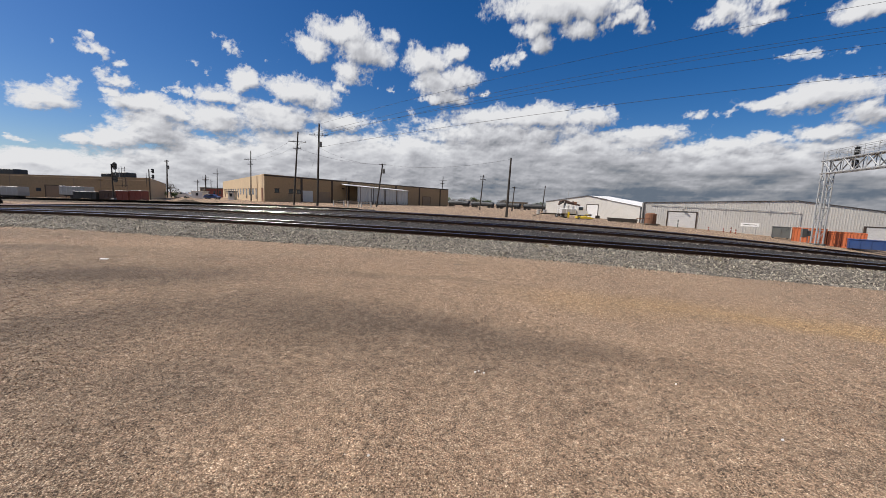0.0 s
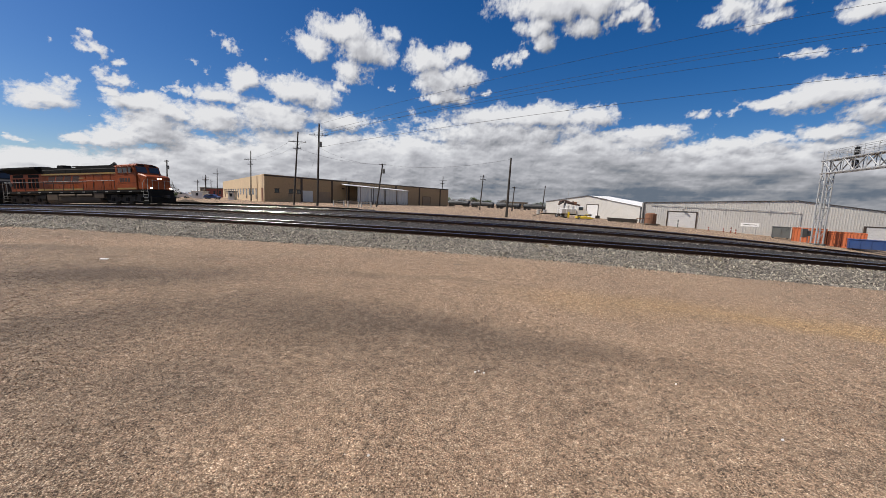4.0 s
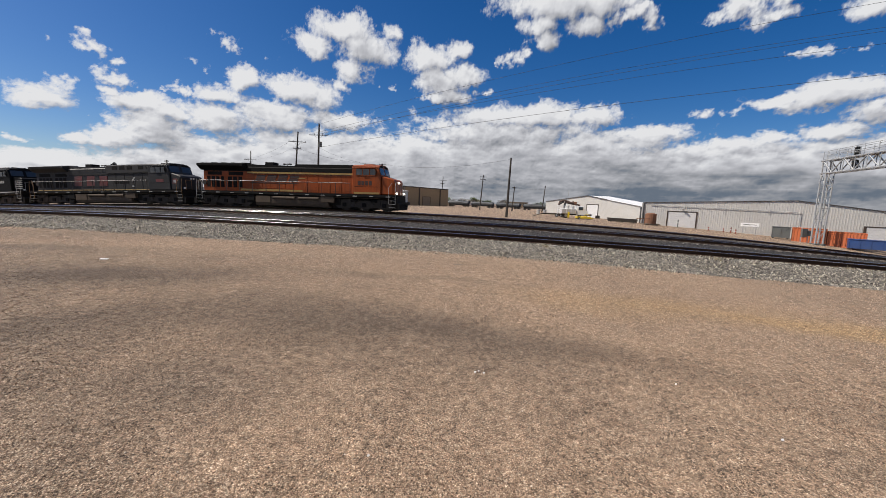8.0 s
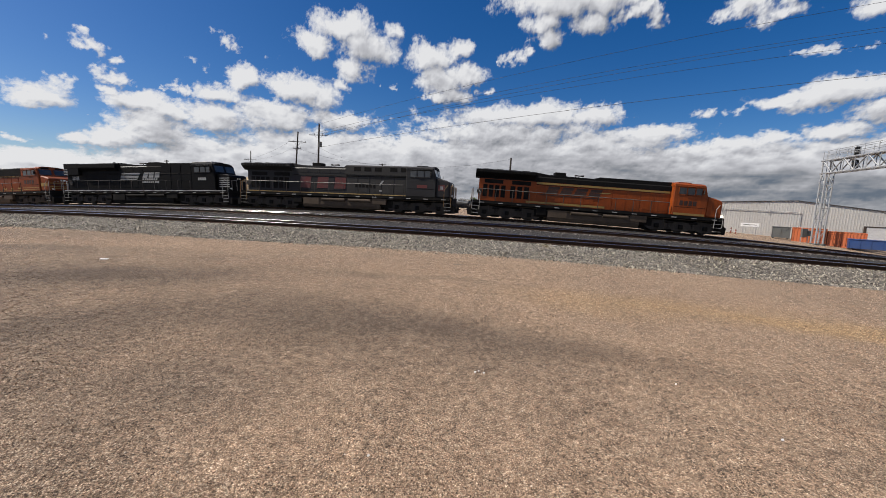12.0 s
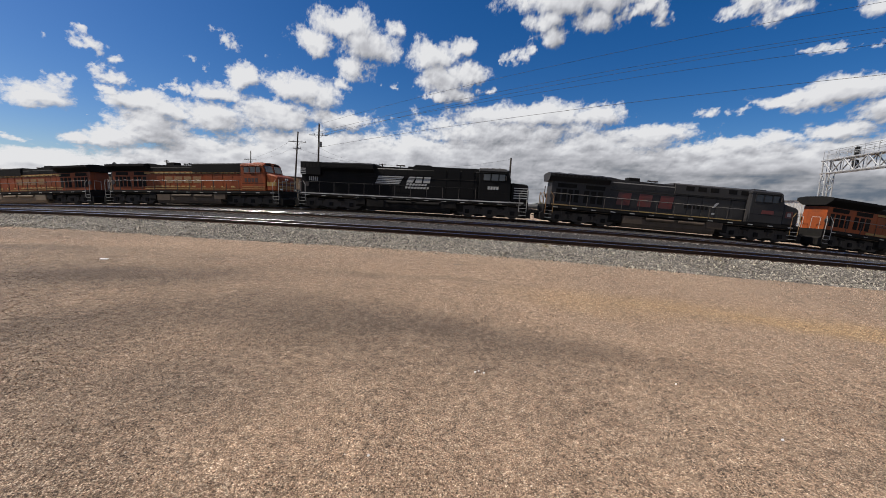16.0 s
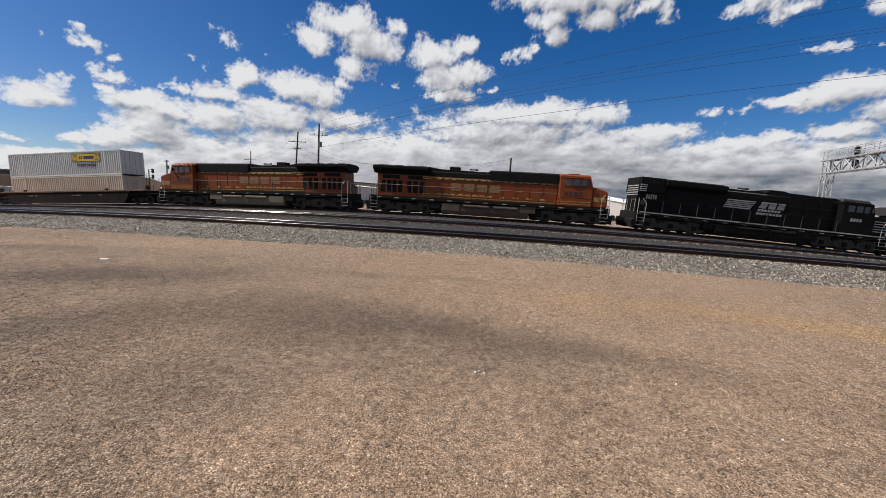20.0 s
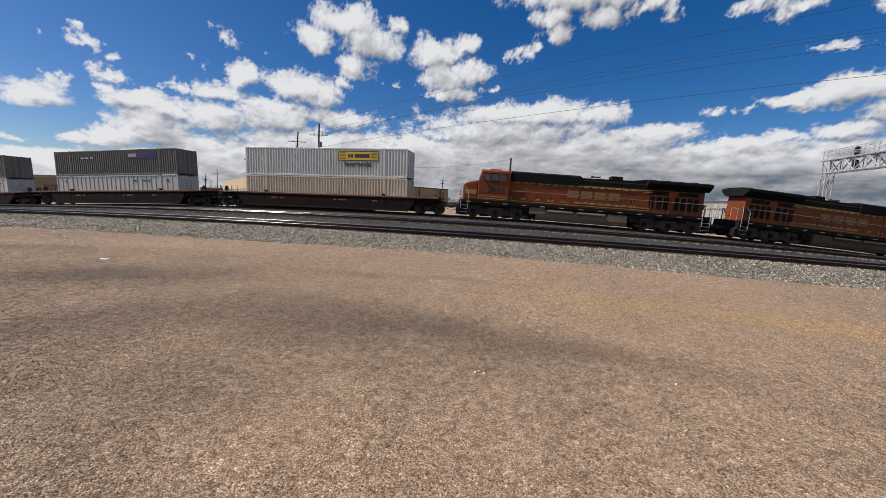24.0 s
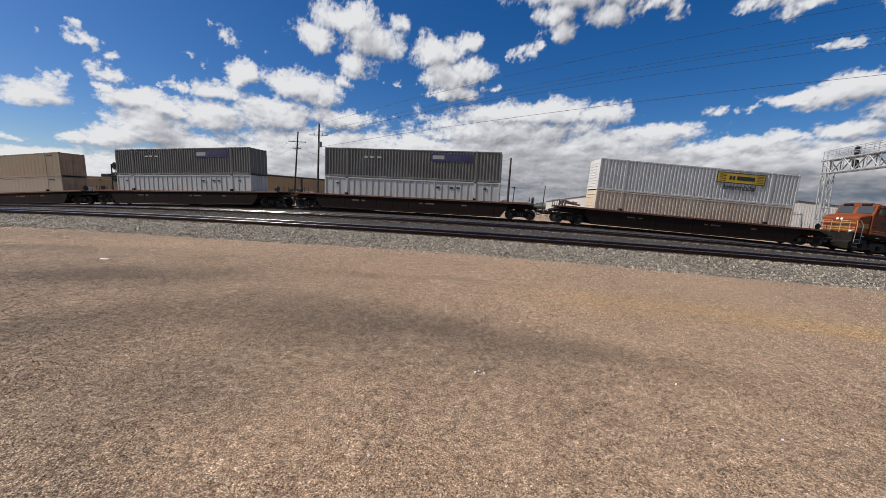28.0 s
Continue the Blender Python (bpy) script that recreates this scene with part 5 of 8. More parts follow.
wells = [(well_car(), c) for c in (-90.9, -116.1, -141.1, -166.1)]
boxes_ = [
    (container("white corrugated container with a yellow panel on top of another", M["box_white"], M["box_white"], 0.29, 0.075, marks=marks_yellow), -90.9, 3.25),
    (container("dusty cream corrugated container in a well car", M["box_cream"], M["box_cream"], 0.29, 0.075), -90.9, 0.5),
    (container("grey corrugated container with a dark purple panel", M["box_grey"], M["box_grey"], 0.29, 0.075, marks=marks_purple), -116.1, 3.25),
    (container("dull white ribbed container in a well car", M["box_blue_white"], M["box_blue_white"], 0.6, 0.02, "pale", M["rib_grey"], marks=marks_small), -116.1, 0.5),
    (container("grey corrugated container with a dark purple panel", M["box_grey"], M["box_grey"], 0.29, 0.075, marks=marks_purple), -141.1, 3.25),
    (container("dull white ribbed container in a well car", M["box_blue_white"], M["box_blue_white"], 0.6, 0.02, "pale", M["rib_grey"], marks=marks_small), -141.1, 0.5),
    (container("tan container with rust-stained doors on top of another", M["box_tan"], M["box_tan"], 0.62, 0.008, door=M["rust_door"], marks=marks_plain), -166.1, 3.25),
    (container("pale tan container with rust-stained doors in a well car", M["box_tan_pale"], M["box_tan_pale"], 0.62, 0.008, door=M["rust_door"], marks=marks_plain), -166.1, 0.5),
]


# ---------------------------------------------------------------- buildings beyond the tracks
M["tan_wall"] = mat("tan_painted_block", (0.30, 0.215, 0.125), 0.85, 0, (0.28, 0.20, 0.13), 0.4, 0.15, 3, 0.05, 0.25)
# Lighter copy of tan_wall: sunlight on the side walls put into the colour.
M["tan_lit"] = mat("sunlit_tan_painted_block", (0.48, 0.365, 0.235), 0.85, 0, (0.34, 0.27, 0.19), 0.35, 0.15, 3, 0.05, 0.2)
M["brown_trim"] = mat("dark_brown_trim", (0.045, 0.03, 0.022), 0.7, 0, (0.08, 0.06, 0.05), 0.3)
M["brown_door"] = mat("faded_brown_shutter", (0.23, 0.17, 0.12), 0.75, 0, (0.13, 0.1, 0.08), 0.4, 0.6, 8, 0, 0.3)
M["siding"] = mat("pale_grey_metal_siding", (0.53, 0.52, 0.495), 0.5, 0.15, (0.40, 0.38, 0.35), 0.3, 0.12, 6, 0.0, 0.25)
M["roof_white"] = mat("bright_metal_roof", (0.78, 0.78, 0.77), 0.45, 0.1, (0.55, 0.54, 0.52), 0.3, 0.2, 6)
M["roof_dark"] = mat("dark_roof_edge", (0.07, 0.07, 0.075), 0.7, 0, (0.12, 0.12, 0.12), 0.3)
M["door_white"] = mat("white_roller_door", (0.62, 0.62, 0.62), 0.5, 0, (0.5, 0.48, 0.45), 0.25, 0.6, 8, 0, 0.2)
M["pale_panel"] = mat("pale_grey_panel", (0.44, 0.455, 0.47), 0.6, 0, (0.4, 0.4, 0.4), 0.3, 0.4, 8, 0, 0.3)
M["unit_dark"] = mat("dark_roof_unit", (0.035, 0.04, 0.045), 0.6, 0.2, (0.08, 0.08, 0.08), 0.3)
M["win_dark"] = glass_mat("dark_window_glass", (0.035, 0.04, 0.045))
M["red_box"] = mat("faded_red_steel", (0.22, 0.045, 0.028), 0.65, 0, (0.16, 0.07, 0.05), 0.5, 0.7, 10, 0.05, 0.4)
M["orange_box"] = mat("orange_container_steel", (0.50, 0.13, 0.045), 0.55, 0, (0.36, 0.13, 0.07), 0.45, 0.7, 10, 0, 0.4)
M["blue_box"] = mat("dark_blue_steel", (0.02, 0.06, 0.20), 0.5, 0, (0.05, 0.06, 0.1), 0.4, 0.7, 10, 0, 0.3)
M["dark_box"] = mat("dark_steel_box", (0.03, 0.032, 0.033), 0.6, 0, (0.08, 0.07, 0.06), 0.4, 0.8, 10, 0, 0.3)
M["brown_box"] = mat("brown_steel_box", (0.10, 0.06, 0.045), 0.7, 0, (0.05, 0.04, 0.03), 0.4, 0.8, 10, 0, 0.3)
M["trailer_white"] = mat("white_trailer_skin", (0.42, 0.41, 0.39), 0.5, 0, (0.4, 0.39, 0.37), 0.35, 0.5, 10, 0, 0.35)
M["rust"] = mat("rusted_steel", (0.20, 0.095, 0.055), 0.85, 0.1, (0.08, 0.045, 0.03), 0.6, 0.9, 10, 0.2, 0.4)
M["cabinet_grey"] = mat("grey_utility_cabinet", (0.11, 0.115, 0.11), 0.6, 0.1, (0.1, 0.1, 0.1), 0.4, 0.9, 10, 0, 0.3)
M["truck_white"] = mat("white_truck_paint", (0.72, 0.72, 0.72), 0.35, 0, (0.45, 0.43, 0.4), 0.3, 0.8, 10)
M["truck_yellow"] = mat("yellow_machine_paint", (0.66, 0.47, 0.02), 0.45, 0, (0.3, 0.2, 0.05), 0.35, 1, 10)
M["tyre"] = mat("tyre_rubber", (0.02, 0.02, 0.02), 0.85, 0, (0.06, 0.05, 0.045), 0.4)
M["leaf_green"] = mat("dusty_green_leaves", (0.075, 0.10, 0.035), 0.8, 0, (0.04, 0.05, 0.02), 0.5, 1.5, 10, 0, 0, 0.3)
M["leaf_dry"] = mat("grey_brown_twigs", (0.10, 0.085, 0.065), 0.9, 0, (0.05, 0.045, 0.035), 0.5, 1.5, 10)
M["lens_dark"] = glass_mat("dark_signal_lens", (0.02, 0.02, 0.02))
M["timber"] = mat("grey_weathered_timber", (0.16, 0.13, 0.10), 0.9, 0, (0.07, 0.06, 0.05), 0.5, 1.2, 12, 0.2)


def rooted(t, x, y, z):
    """Moves a thing's own origin to its base, its parts staying where they are."""
    for c in t.children:
        c.location = Vector(c.location) - Vector((x, y, z))
    t.location = (x, y, z)
    return t


def panel_wall(p, q, base, tops, pitch=0.0, depth=0.04, thick=0.2, sink=0.4):
    """An upright wall from p to q in plan. base: ground heights at both ends; tops: (fraction, height); pitch: width of a rib."""
    p, q = Vector((p[0], p[1], 0)), Vector((q[0], q[1], 0))
    d = q - p
    n = Vector((d.y, -d.x, 0)).normalized()
    if n.dot(-(p + q)) < 0:
        n = -n
    L = d.length
    cuts = {0.0, 1.0} | {f for f, _ in tops}
    front = []
    if pitch:
        k = int(L / pitch)
        for i in range(k):
            for a, o in ((0.0, 0), (0.55, 0), (0.66, depth), (0.88, depth)):
                front.append(((i + a) / k, o))
        front.append((1.0, 0))
        for f in cuts:
            if 0 < f < 1:
                front.append((f, 0))
        front.sort()
    else:
        front = [(f, 0) for f in sorted(cuts)]
    fs, zs = [f for f, _ in tops], [z for _, z in tops]
    bm = B()
    rows = []
    for f, o in front:
        c = p + d * f
        zb = base[0] + (base[1] - base[0]) * f - sink
        zt = float(np.interp(f, fs, zs))
        rows.append((bm.verts.new((c + n * o) + Vector((0, 0, zb))), bm.verts.new((c + n * o) + Vector((0, 0, zt)))))
    back = []
    for f in (0.0, *[f for f in sorted(cuts) if 0 < f < 1], 1.0):
        c = p + d * f - n * thick
        zb = base[0] + (base[1] - base[0]) * f - sink
        back.append((bm.verts.new(c + Vector((0, 0, zb))), bm.verts.new(c + Vector((0, 0, float(np.interp(f, fs, zs)))))))
    for r in (rows, back):
        for a, b in zip(r[:-1], r[1:]):
            bm.faces.new((a[0], b[0], b[1], a[1]))
    bm.faces.new((rows[0][0], rows[0][1], back[0][1], back[0][0]))
    bm.faces.new((rows[-1][0], rows[-1][1], back[-1][1], back[-1][0]))
    bm.faces.new([r[1] for r in rows] + [r[1] for r in reversed(back)])
    return bm


def slab(pts, thick):
    """A flat roof or slope through the given corners, with thickness."""
    bm = B()
    a = [bm.verts.new(p) for p in pts]
    b = [bm.verts.new((p[0], p[1], p[2] - thick)) for p in pts]
    bm.faces.new(a), bm.faces.new(list(reversed(b)))
    for i in range(len(pts)):
        j = (i + 1) % len(pts)
        bm.faces.new((a[i], a[j], b[j], b[i]))
    return bm


def on_wall(p, q, f0, f1, z0, z1, out=0.05, deep=0.12):
    """A flat box set on the wall from p to q, between fractions f0 and f1, proud of it by out."""
    p, q = Vector((p[0], p[1], 0)), Vector((q[0], q[1], 0))
    d = q - p
    n = Vector((d.y, -d.x, 0)).normalized()
    if n.dot(-(p + q)) < 0:
        n = -n
    bm = B()
    vs = [bm.verts.new(p + d * f + n * o + Vector((0, 0, z))) for f, o, z in ((f0, out, z0), (f1, out, z0), (f1, out, z1), (f0, out, z1), (f0, -deep, z0), (f1, -deep, z0), (f1, -deep, z1), (f0, -deep, z1))]
    for k in ((0, 1, 2, 3), (7, 6, 5, 4), (0, 4, 5, 1), (1, 5, 6, 2), (2, 6, 7, 3), (3, 7, 4, 0)):
        bm.faces.new([vs[i] for i in k])
    return bm


def roller_door(t, p, q, f0, f1, z0, z1, mat_, name="roller_door"):
    d = part(name, on_wall(p, q, f0, f1, z0, z1, 0.03), mat_, t)
    k = max(3, int((z1 - z0) / 0.32))
    for i in range(k):
        za = z0 + (z1 - z0) * i / k
        part("door_slat", on_wall(p, q, f0 + (f1 - f0) * 0.01, f1 - (f1 - f0) * 0.01, za + 0.02, za + (z1 - z0) / k - 0.03, 0.06, 0), mat_, d)
    e = (f1 - f0) * 0.045
    for a, b, c, g in ((f0 - e, f0, z0, z1 + 0.14), (f1, f1 + e, z0, z1 + 0.14), (f0, f1, z1, z1 + 0.14)):
        part("door_frame", on_wall(p, q, a, b, c, g, 0.1, 0), M["brown_trim"], d)
    return d


def warehouse_west():
    t = thing("warehouse", "long low tan warehouse with flat roof and loading doors", "warehouse")
    a, b, c = (-112.0, 77.5), (-64.25, 82.0), (-79.5, 107.0)
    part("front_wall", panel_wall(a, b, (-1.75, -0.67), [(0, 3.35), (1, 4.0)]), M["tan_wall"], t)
    part("side_wall", panel_wall(b, c, (-0.67, -0.65), [(0, 4.0), (1, 3.4)]), M["tan_lit"], t)
    part("roof", slab([(-112, 77.7, 3.3), (-64.4, 82.2, 3.94), (-79.6, 107, 3.34), (-125, 102, 3.0)], 0.2), M["roof_dark"], t)
    part("back_wall", panel_wall((-125, 102), c, (-1.3, -0.65), [(0, 3.0), (1, 3.34)]), M["tan_wall"], t)
    part("coping", on_wall(a, b, 0, 1, 3.3, 3.42, 0.06), M["tan_lit"], t)
    roller_door(t, a, b, 0.565, 0.645, -1.0, 1.55, M["brown_door"])
    part("window", on_wall(a, b, 0.525, 0.545, 0.25, 0.95, 0.04), M["win_dark"], t)
    for f in (0.30, 0.42, 0.68, 0.79, 0.9):
        part("wall_joint", on_wall(a, b, f, f + 0.0035, -0.9, 3.3 + 0.6 * f, 0.02), M["brown_door"], t)
    part("wall_lamp", on_wall(a, b, 0.785, 0.80, 3.05, 3.2, 0.25), M["brown_trim"], t)
    for x0, x1, z0, z1 in ((-106, -97.2, 3.2, 4.95), (-77.7, -75.6, 3.6, 4.75), (-75.3, -71.9, 3.7, 5.15)):
        bm = box(B(), x0, x1, 85, 88, z0, z1, 0.15)
        u = part("rooftop_unit", bm, M["unit_dark"], t)
        for k in range(int((x1 - x0) / 0.4)):
            part("unit_louvre", box(B(), x0 + 0.2 + k * 0.4, x0 + 0.34 + k * 0.4, 84.96, 85.02, z0 + 0.5, z1 - 0.25), M["dark_box"], u)
    for xx in (-73.8, -73.0):
        part("rooftop_pipe", rod(B(), (xx, 84.5, 4.0), (xx, 84.5, 6.1), 0.05), M["galv"], t)
    rooted(t, -88, 80, -1.2)


def warehouse_tan():
    t = thing("warehouse", "tan block warehouse with dark trim and small windows", "warehouse")
    a, b, c = (-90.9, 154.0), (-48.53, 101.0), (1.2, 160.5)
    part("side_wall", panel_wall(a, b, (-0.6, -0.47), [(0, 6.0), (1, 6.87)]), M["tan_lit"], t)
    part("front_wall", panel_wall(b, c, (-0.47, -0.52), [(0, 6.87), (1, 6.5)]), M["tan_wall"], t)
    part("back_wall", panel_wall((-42, 214), c, (-0.5, -0.5), [(0, 6.0), (1, 6.5)]), M["tan_wall"], t)
    part("roof", slab([(-90.8, 154, 5.9), (-48.53, 101.3, 6.7), (1.0, 160.5, 6.4), (-42, 214, 5.9)], 0.3), M["roof_dark"], t)
    part("parapet_trim", on_wall(b, c, 0, 1, 6.35, 6.72, 0.14), M["brown_trim"], t)
    for f in (0.135, 0.265, 0.345, 0.61, 0.77, 0.93):
        part("pilaster", on_wall(b, c, f, f + 0.007, -0.7, 6.4, 0.16), M["brown_trim"], t)
    for f in (0.045, 0.098, 0.128):
        w = part("window", on_wall(b, c, f - 0.008, f + 0.008, 2.1, 3.1, 0.02), M["win_dark"], t)
        part("window_frame", on_wall(b, c, f - 0.011, f + 0.011, 3.1, 3.25, 0.06), M["brown_trim"], w)
        part("window_sill", on_wall(b, c, f - 0.011, f + 0.011, 1.95, 2.1, 0.1), M["brown_trim"], w)
    part("door", on_wall(b, c, 0.14, 0.185, -0.2, 3.0, 0.05), M["pale_panel"], t, "pale grey sliding door")
    part("door", on_wall(b, c, 0.205, 0.262, -0.2, 2.9, 0.04), M["brown_door"], t)
    roller_door(t, b, c, 0.80, 0.855, -0.3, 3.0, M["brown_door"])
    part("wall_lamp", on_wall(b, c, 0.315, 0.325, 4.0, 4.5, 0.3), M["brown_trim"], t)
    for k in range(13):
        f = 0.06 + k * 0.066
        hi = 1.2 if k % 3 else 0.1
        w = part("window", on_wall(a, b, f, f + 0.03, hi, 2.9, 0.03), M["win_dark"], t)
        part("window_frame", on_wall(a, b, f - 0.006, f + 0.036, 2.9, 3.1, 0.08), M["brown_trim"], w)
    part("downpipe", on_wall(a, b, 0.88, 0.888, -0.4, 6.5, 0.12), M["tan_wall"], t)
    part("corner_panel", on_wall(a, b, 0.955, 0.985, -0.4, 3.2, 0.05), M["rust"], t)
    part("roof_pipe", rod(B(), (-32, 121.5, 6.5), (-32, 121.5, 7.6), 0.1), M["brown_trim"], t)
    # white loading dock with a sloping roof
    p, q = (-30.2, 115.2), (-13.2, 135.6)
    part("dock_roof", slab([(-33.3, 120.2, 5.85), (-16.0, 140.0, 5.2), (-13.0, 134.9, 4.7), (-30.2, 114.6, 5.3)], 0.18), M["roof_white"], t, "white sloping dock roof")
    for k in range(4):
        f0 = 0.16 + k * 0.21
        part("dock_panel", panel_wall((p[0] + 17 * f0, p[1] + 20.4 * f0), (p[0] + 17 * (f0 + 0.2), p[1] + 20.4 * (f0 + 0.2)), (0.2, 0.1), [(0, 5.1 - 0.55 * f0), (1, 5.0 - 0.55 * (f0 + 0.2))], 1.2, 0.05, 0.1), M["pale_panel"], t)
    for k in range(6):
        f = 0.0 + k * 0.198
        part("dock_post", rod(B(), (p[0] + 17 * f, p[1] + 20.4 * f, -0.8), (p[0] + 17 * f, p[1] + 20.4 * f, 5.1 - 0.6 * f), 0.12, 6), M["brown_trim"], t)
    part("dock_platform", slab([(p[0], p[1], 0.6), (q[0], q[1], 0.5), (q[0] - 4, q[1] + 4, 0.5), (p[0] - 4, p[1] + 4, 0.6)], 1.4), M["timber"], t)
    rooted(t, -48.5, 110, -0.5)


def shed_small():
    t = thing("metal_shed", "pale grey corrugated metal shed with a bright low roof", "shed", group="metal sheds")
    a, b = (30.19, 112.0), (35.57, 68.0)
    r = (33.19, 87.5)
    part("gable_wall", panel_wall(a, b, (-0.77, -1.16), [(0, 2.55), (0.557, 3.93), (1, 1.77)], 0.32, 0.04), M["siding"], t)
    part("end_wall", panel_wall(b, (41.4, 68.8), (-1.16, -1.4), [(0, 1.74), (1, 1.68)], 0.45, 0.05), M["siding"], t)
    part("rear_wall", panel_wall(a, (35.2, 112.4), (-0.77, -0.8), [(0, 2.5), (1, 2.45)]), M["siding"], t)
    part("roof", slab([(r[0] - 0.15, r[1], 4.02), (b[0] - 0.2, b[1] - 0.4, 1.87), (41.5, 68.4, 1.8), (38.2, 87.9, 3.98)], 0.1), M["roof_white"], t, "bright white metal roof slope")
    part("roof", slab([(a[0] - 0.15, a[1] + 0.4, 2.62), (r[0] - 0.15, r[1], 4.02), (38.2, 87.9, 3.98), (35.2, 112.8, 2.55)], 0.1), M["roof_white"], t)
    for p, q, z0, z1 in ((a, r, 2.58, 3.97), (r, b, 3.97, 1.82)):
        part("barge_board", rod(B(), (p[0] - 0.12, p[1], z0), (q[0] - 0.12, q[1], z1), 0.1, 4), M["roof_dark"], t)
    part("vent_pipe", rod(B(), (31.7, 97, 3.0), (31.7, 97, 5.6), 0.04), M["galv"], t)
    roller_door(t, a, b, 0.555, 0.665, -1.0, 1.9, M["door_white"])
    part("corner_post", box(B(), 35.35, 35.6, 67.75, 68.0, -1.6, 1.75), M["roof_dark"], t)
    rooted(t, 36, 90, -1.2)


SHED_A, SHED_B = (33.77, 64.0), (66.40, 46.48)
SHED_TOPS = [(0.0, 2.41), (0.5299, 3.315), (0.7812, 2.127), (1.0, 1.029)]


def shed_large():
    t = thing("metal_shed", "long pale grey ribbed metal building with a white roller door", "shed", group="metal sheds")
    a, b = SHED_A, SHED_B
    u = (Vector((b[0], b[1])) - Vector((a[0], a[1]))).normalized()
    n = Vector((-u.y, u.x)) if Vector((-u.y, u.x)).dot(Vector(a)) > 0 else Vector((u.y, -u.x))
    D = 4.0
    base = (ground_z(*a), ground_z(*b))
    tops = SHED_TOPS
    a2, b2 = (a[0] + n.x * D, a[1] + n.y * D), (b[0] + n.x * D, b[1] + n.y * D)
    part("front_wall", panel_wall(a, b, base, tops, 0.3, 0.018), M["siding"], t)
    part("side_wall", panel_wall(a2, a, (base[0], base[0]), [(0, tops[0][1]), (1, tops[0][1])], 0.42, 0.05), M["siding"], t)
    part("side_wall", panel_wall(b, b2, (base[1], base[1]), [(0, tops[-1][1]), (1, tops[-1][1])], 0.42, 0.05), M["siding"], t)
    part("back_wall", panel_wall(a2, b2, base, tops), M["siding"], t)
    prev = None
    for f, z in tops:
        x, y = a[0] + (b[0] - a[0]) * f - n.x * 0.08, a[1] + (b[1] - a[1]) * f - n.y * 0.08
        if prev:
            part("roof", slab([(prev[0], prev[1], prev[2] + 0.1), (x, y, z + 0.1), (x + n.x * D, y + n.y * D, z + 0.1), (prev[0] + n.x * D, prev[1] + n.y * D, prev[2] + 0.1)], 0.1), M["roof_dark"], t)
            part("gutter", rod(B(), (prev[0], prev[1], prev[2] + 0.06), (x, y, z + 0.06), 0.06, 6), M["roof_dark"], t)
        prev = (x, y, z)
    P = lambda f, z, o=0.1: (a[0] + (b[0] - a[0]) * f - n.x * o, a[1] + (b[1] - a[1]) * f - n.y * o, z)
    roller_door(t, a, b, 0.1012, 0.2059, -1.4, 1.08, M["door_white"])
    roller_door(t, a, b, 0.7324, 0.8893, -3.41, -0.01, M["door_white"])
    part("door_lamp", rod(B(), P(0.1527, 1.525, 0.1), P(0.162, 1.668, 0.6), 0.12, 6), M["galv"], t)
    part("conduit", tube(B(), [P(0.0305, 2.073), P(0.3074, 1.863), P(0.5461, 1.646), P(0.5466, -0.293)], 0.035, 6), M["galv"], t)
    for f in (0.3054, 0.4518):
        part("conduit_drop", rod(B(), P(f, 1.095), P(f, 1.977), 0.03), M["galv"], t)
    part("downpipe", rod(B(), P(0.0018, -1.301), P(0.0018, 2.4), 0.12), M["roof_dark"], t)
    rooted(t, *[(a[k] + b[k]) / 2 for k in (0, 1)], (base[0] + base[1]) / 2)


warehouse_west()
warehouse_tan()
shed_small()
shed_large()


# ---------------------------------------------------------------- poles and wires
def utility_pole(name, foot, top, arms, r=0.15, label="", transformer=None):
    t = thing(name, label or "weathered wooden utility pole with crossarms", "utility pole", group="utility poles")
    f, p = Vector(foot), Vector(top)
    d = p - f
    part("shaft", rod(B(), f - Vector((0, 0, 0.5)), p, r * 1.2, 8, r * 0.75), M["pole"], t)
    for z, w, turn in arms:
        c = f + d * ((z - f.z) / d.z)
        u = Vector((math.cos(radians(turn)), math.sin(radians(turn)), 0))
        n = Vector((-u.y, u.x, 0))
        c2 = c - n * (r + 0.03)
        arm = part("crossarm", rod(B(), c2 - u * w, c2 + u * w, 0.075, 4), M["pole"], t)
        for k in (-0.92, -0.45, 0.45, 0.92):
            part("insulator", rod(B(), c2 + u * w * k + Vector((0, 0, 0.06)), c2 + u * w * k + Vector((0, 0, 0.3)), 0.06, 7, 0.035), M["insul"], arm)
        for k in (-0.5, 0.5):
            part("brace", rod(B(), c2 + u * w * k, c - n * r - Vector((0, 0, 0.7)), 0.02, 4), M["iron"], t)
    if transformer:
        z, dx = transformer
        c = f + d * ((z - f.z) / d.z) + Vector((dx, -0.2, 0))
        can = part("transformer", rod(B(), c - Vector((0, 0, 0.45)), c + Vector((0, 0, 0.45)), 0.3, 12), M["cabinet_grey"], t)
        for k in (-0.12, 0.12):
            part("bushing", rod(B(), c + Vector((k, 0, 0.45)), c + Vector((k, 0, 0.75)), 0.05, 6), M["insul"], can)
    rooted(t, f.x, f.y, f.z)
    return t


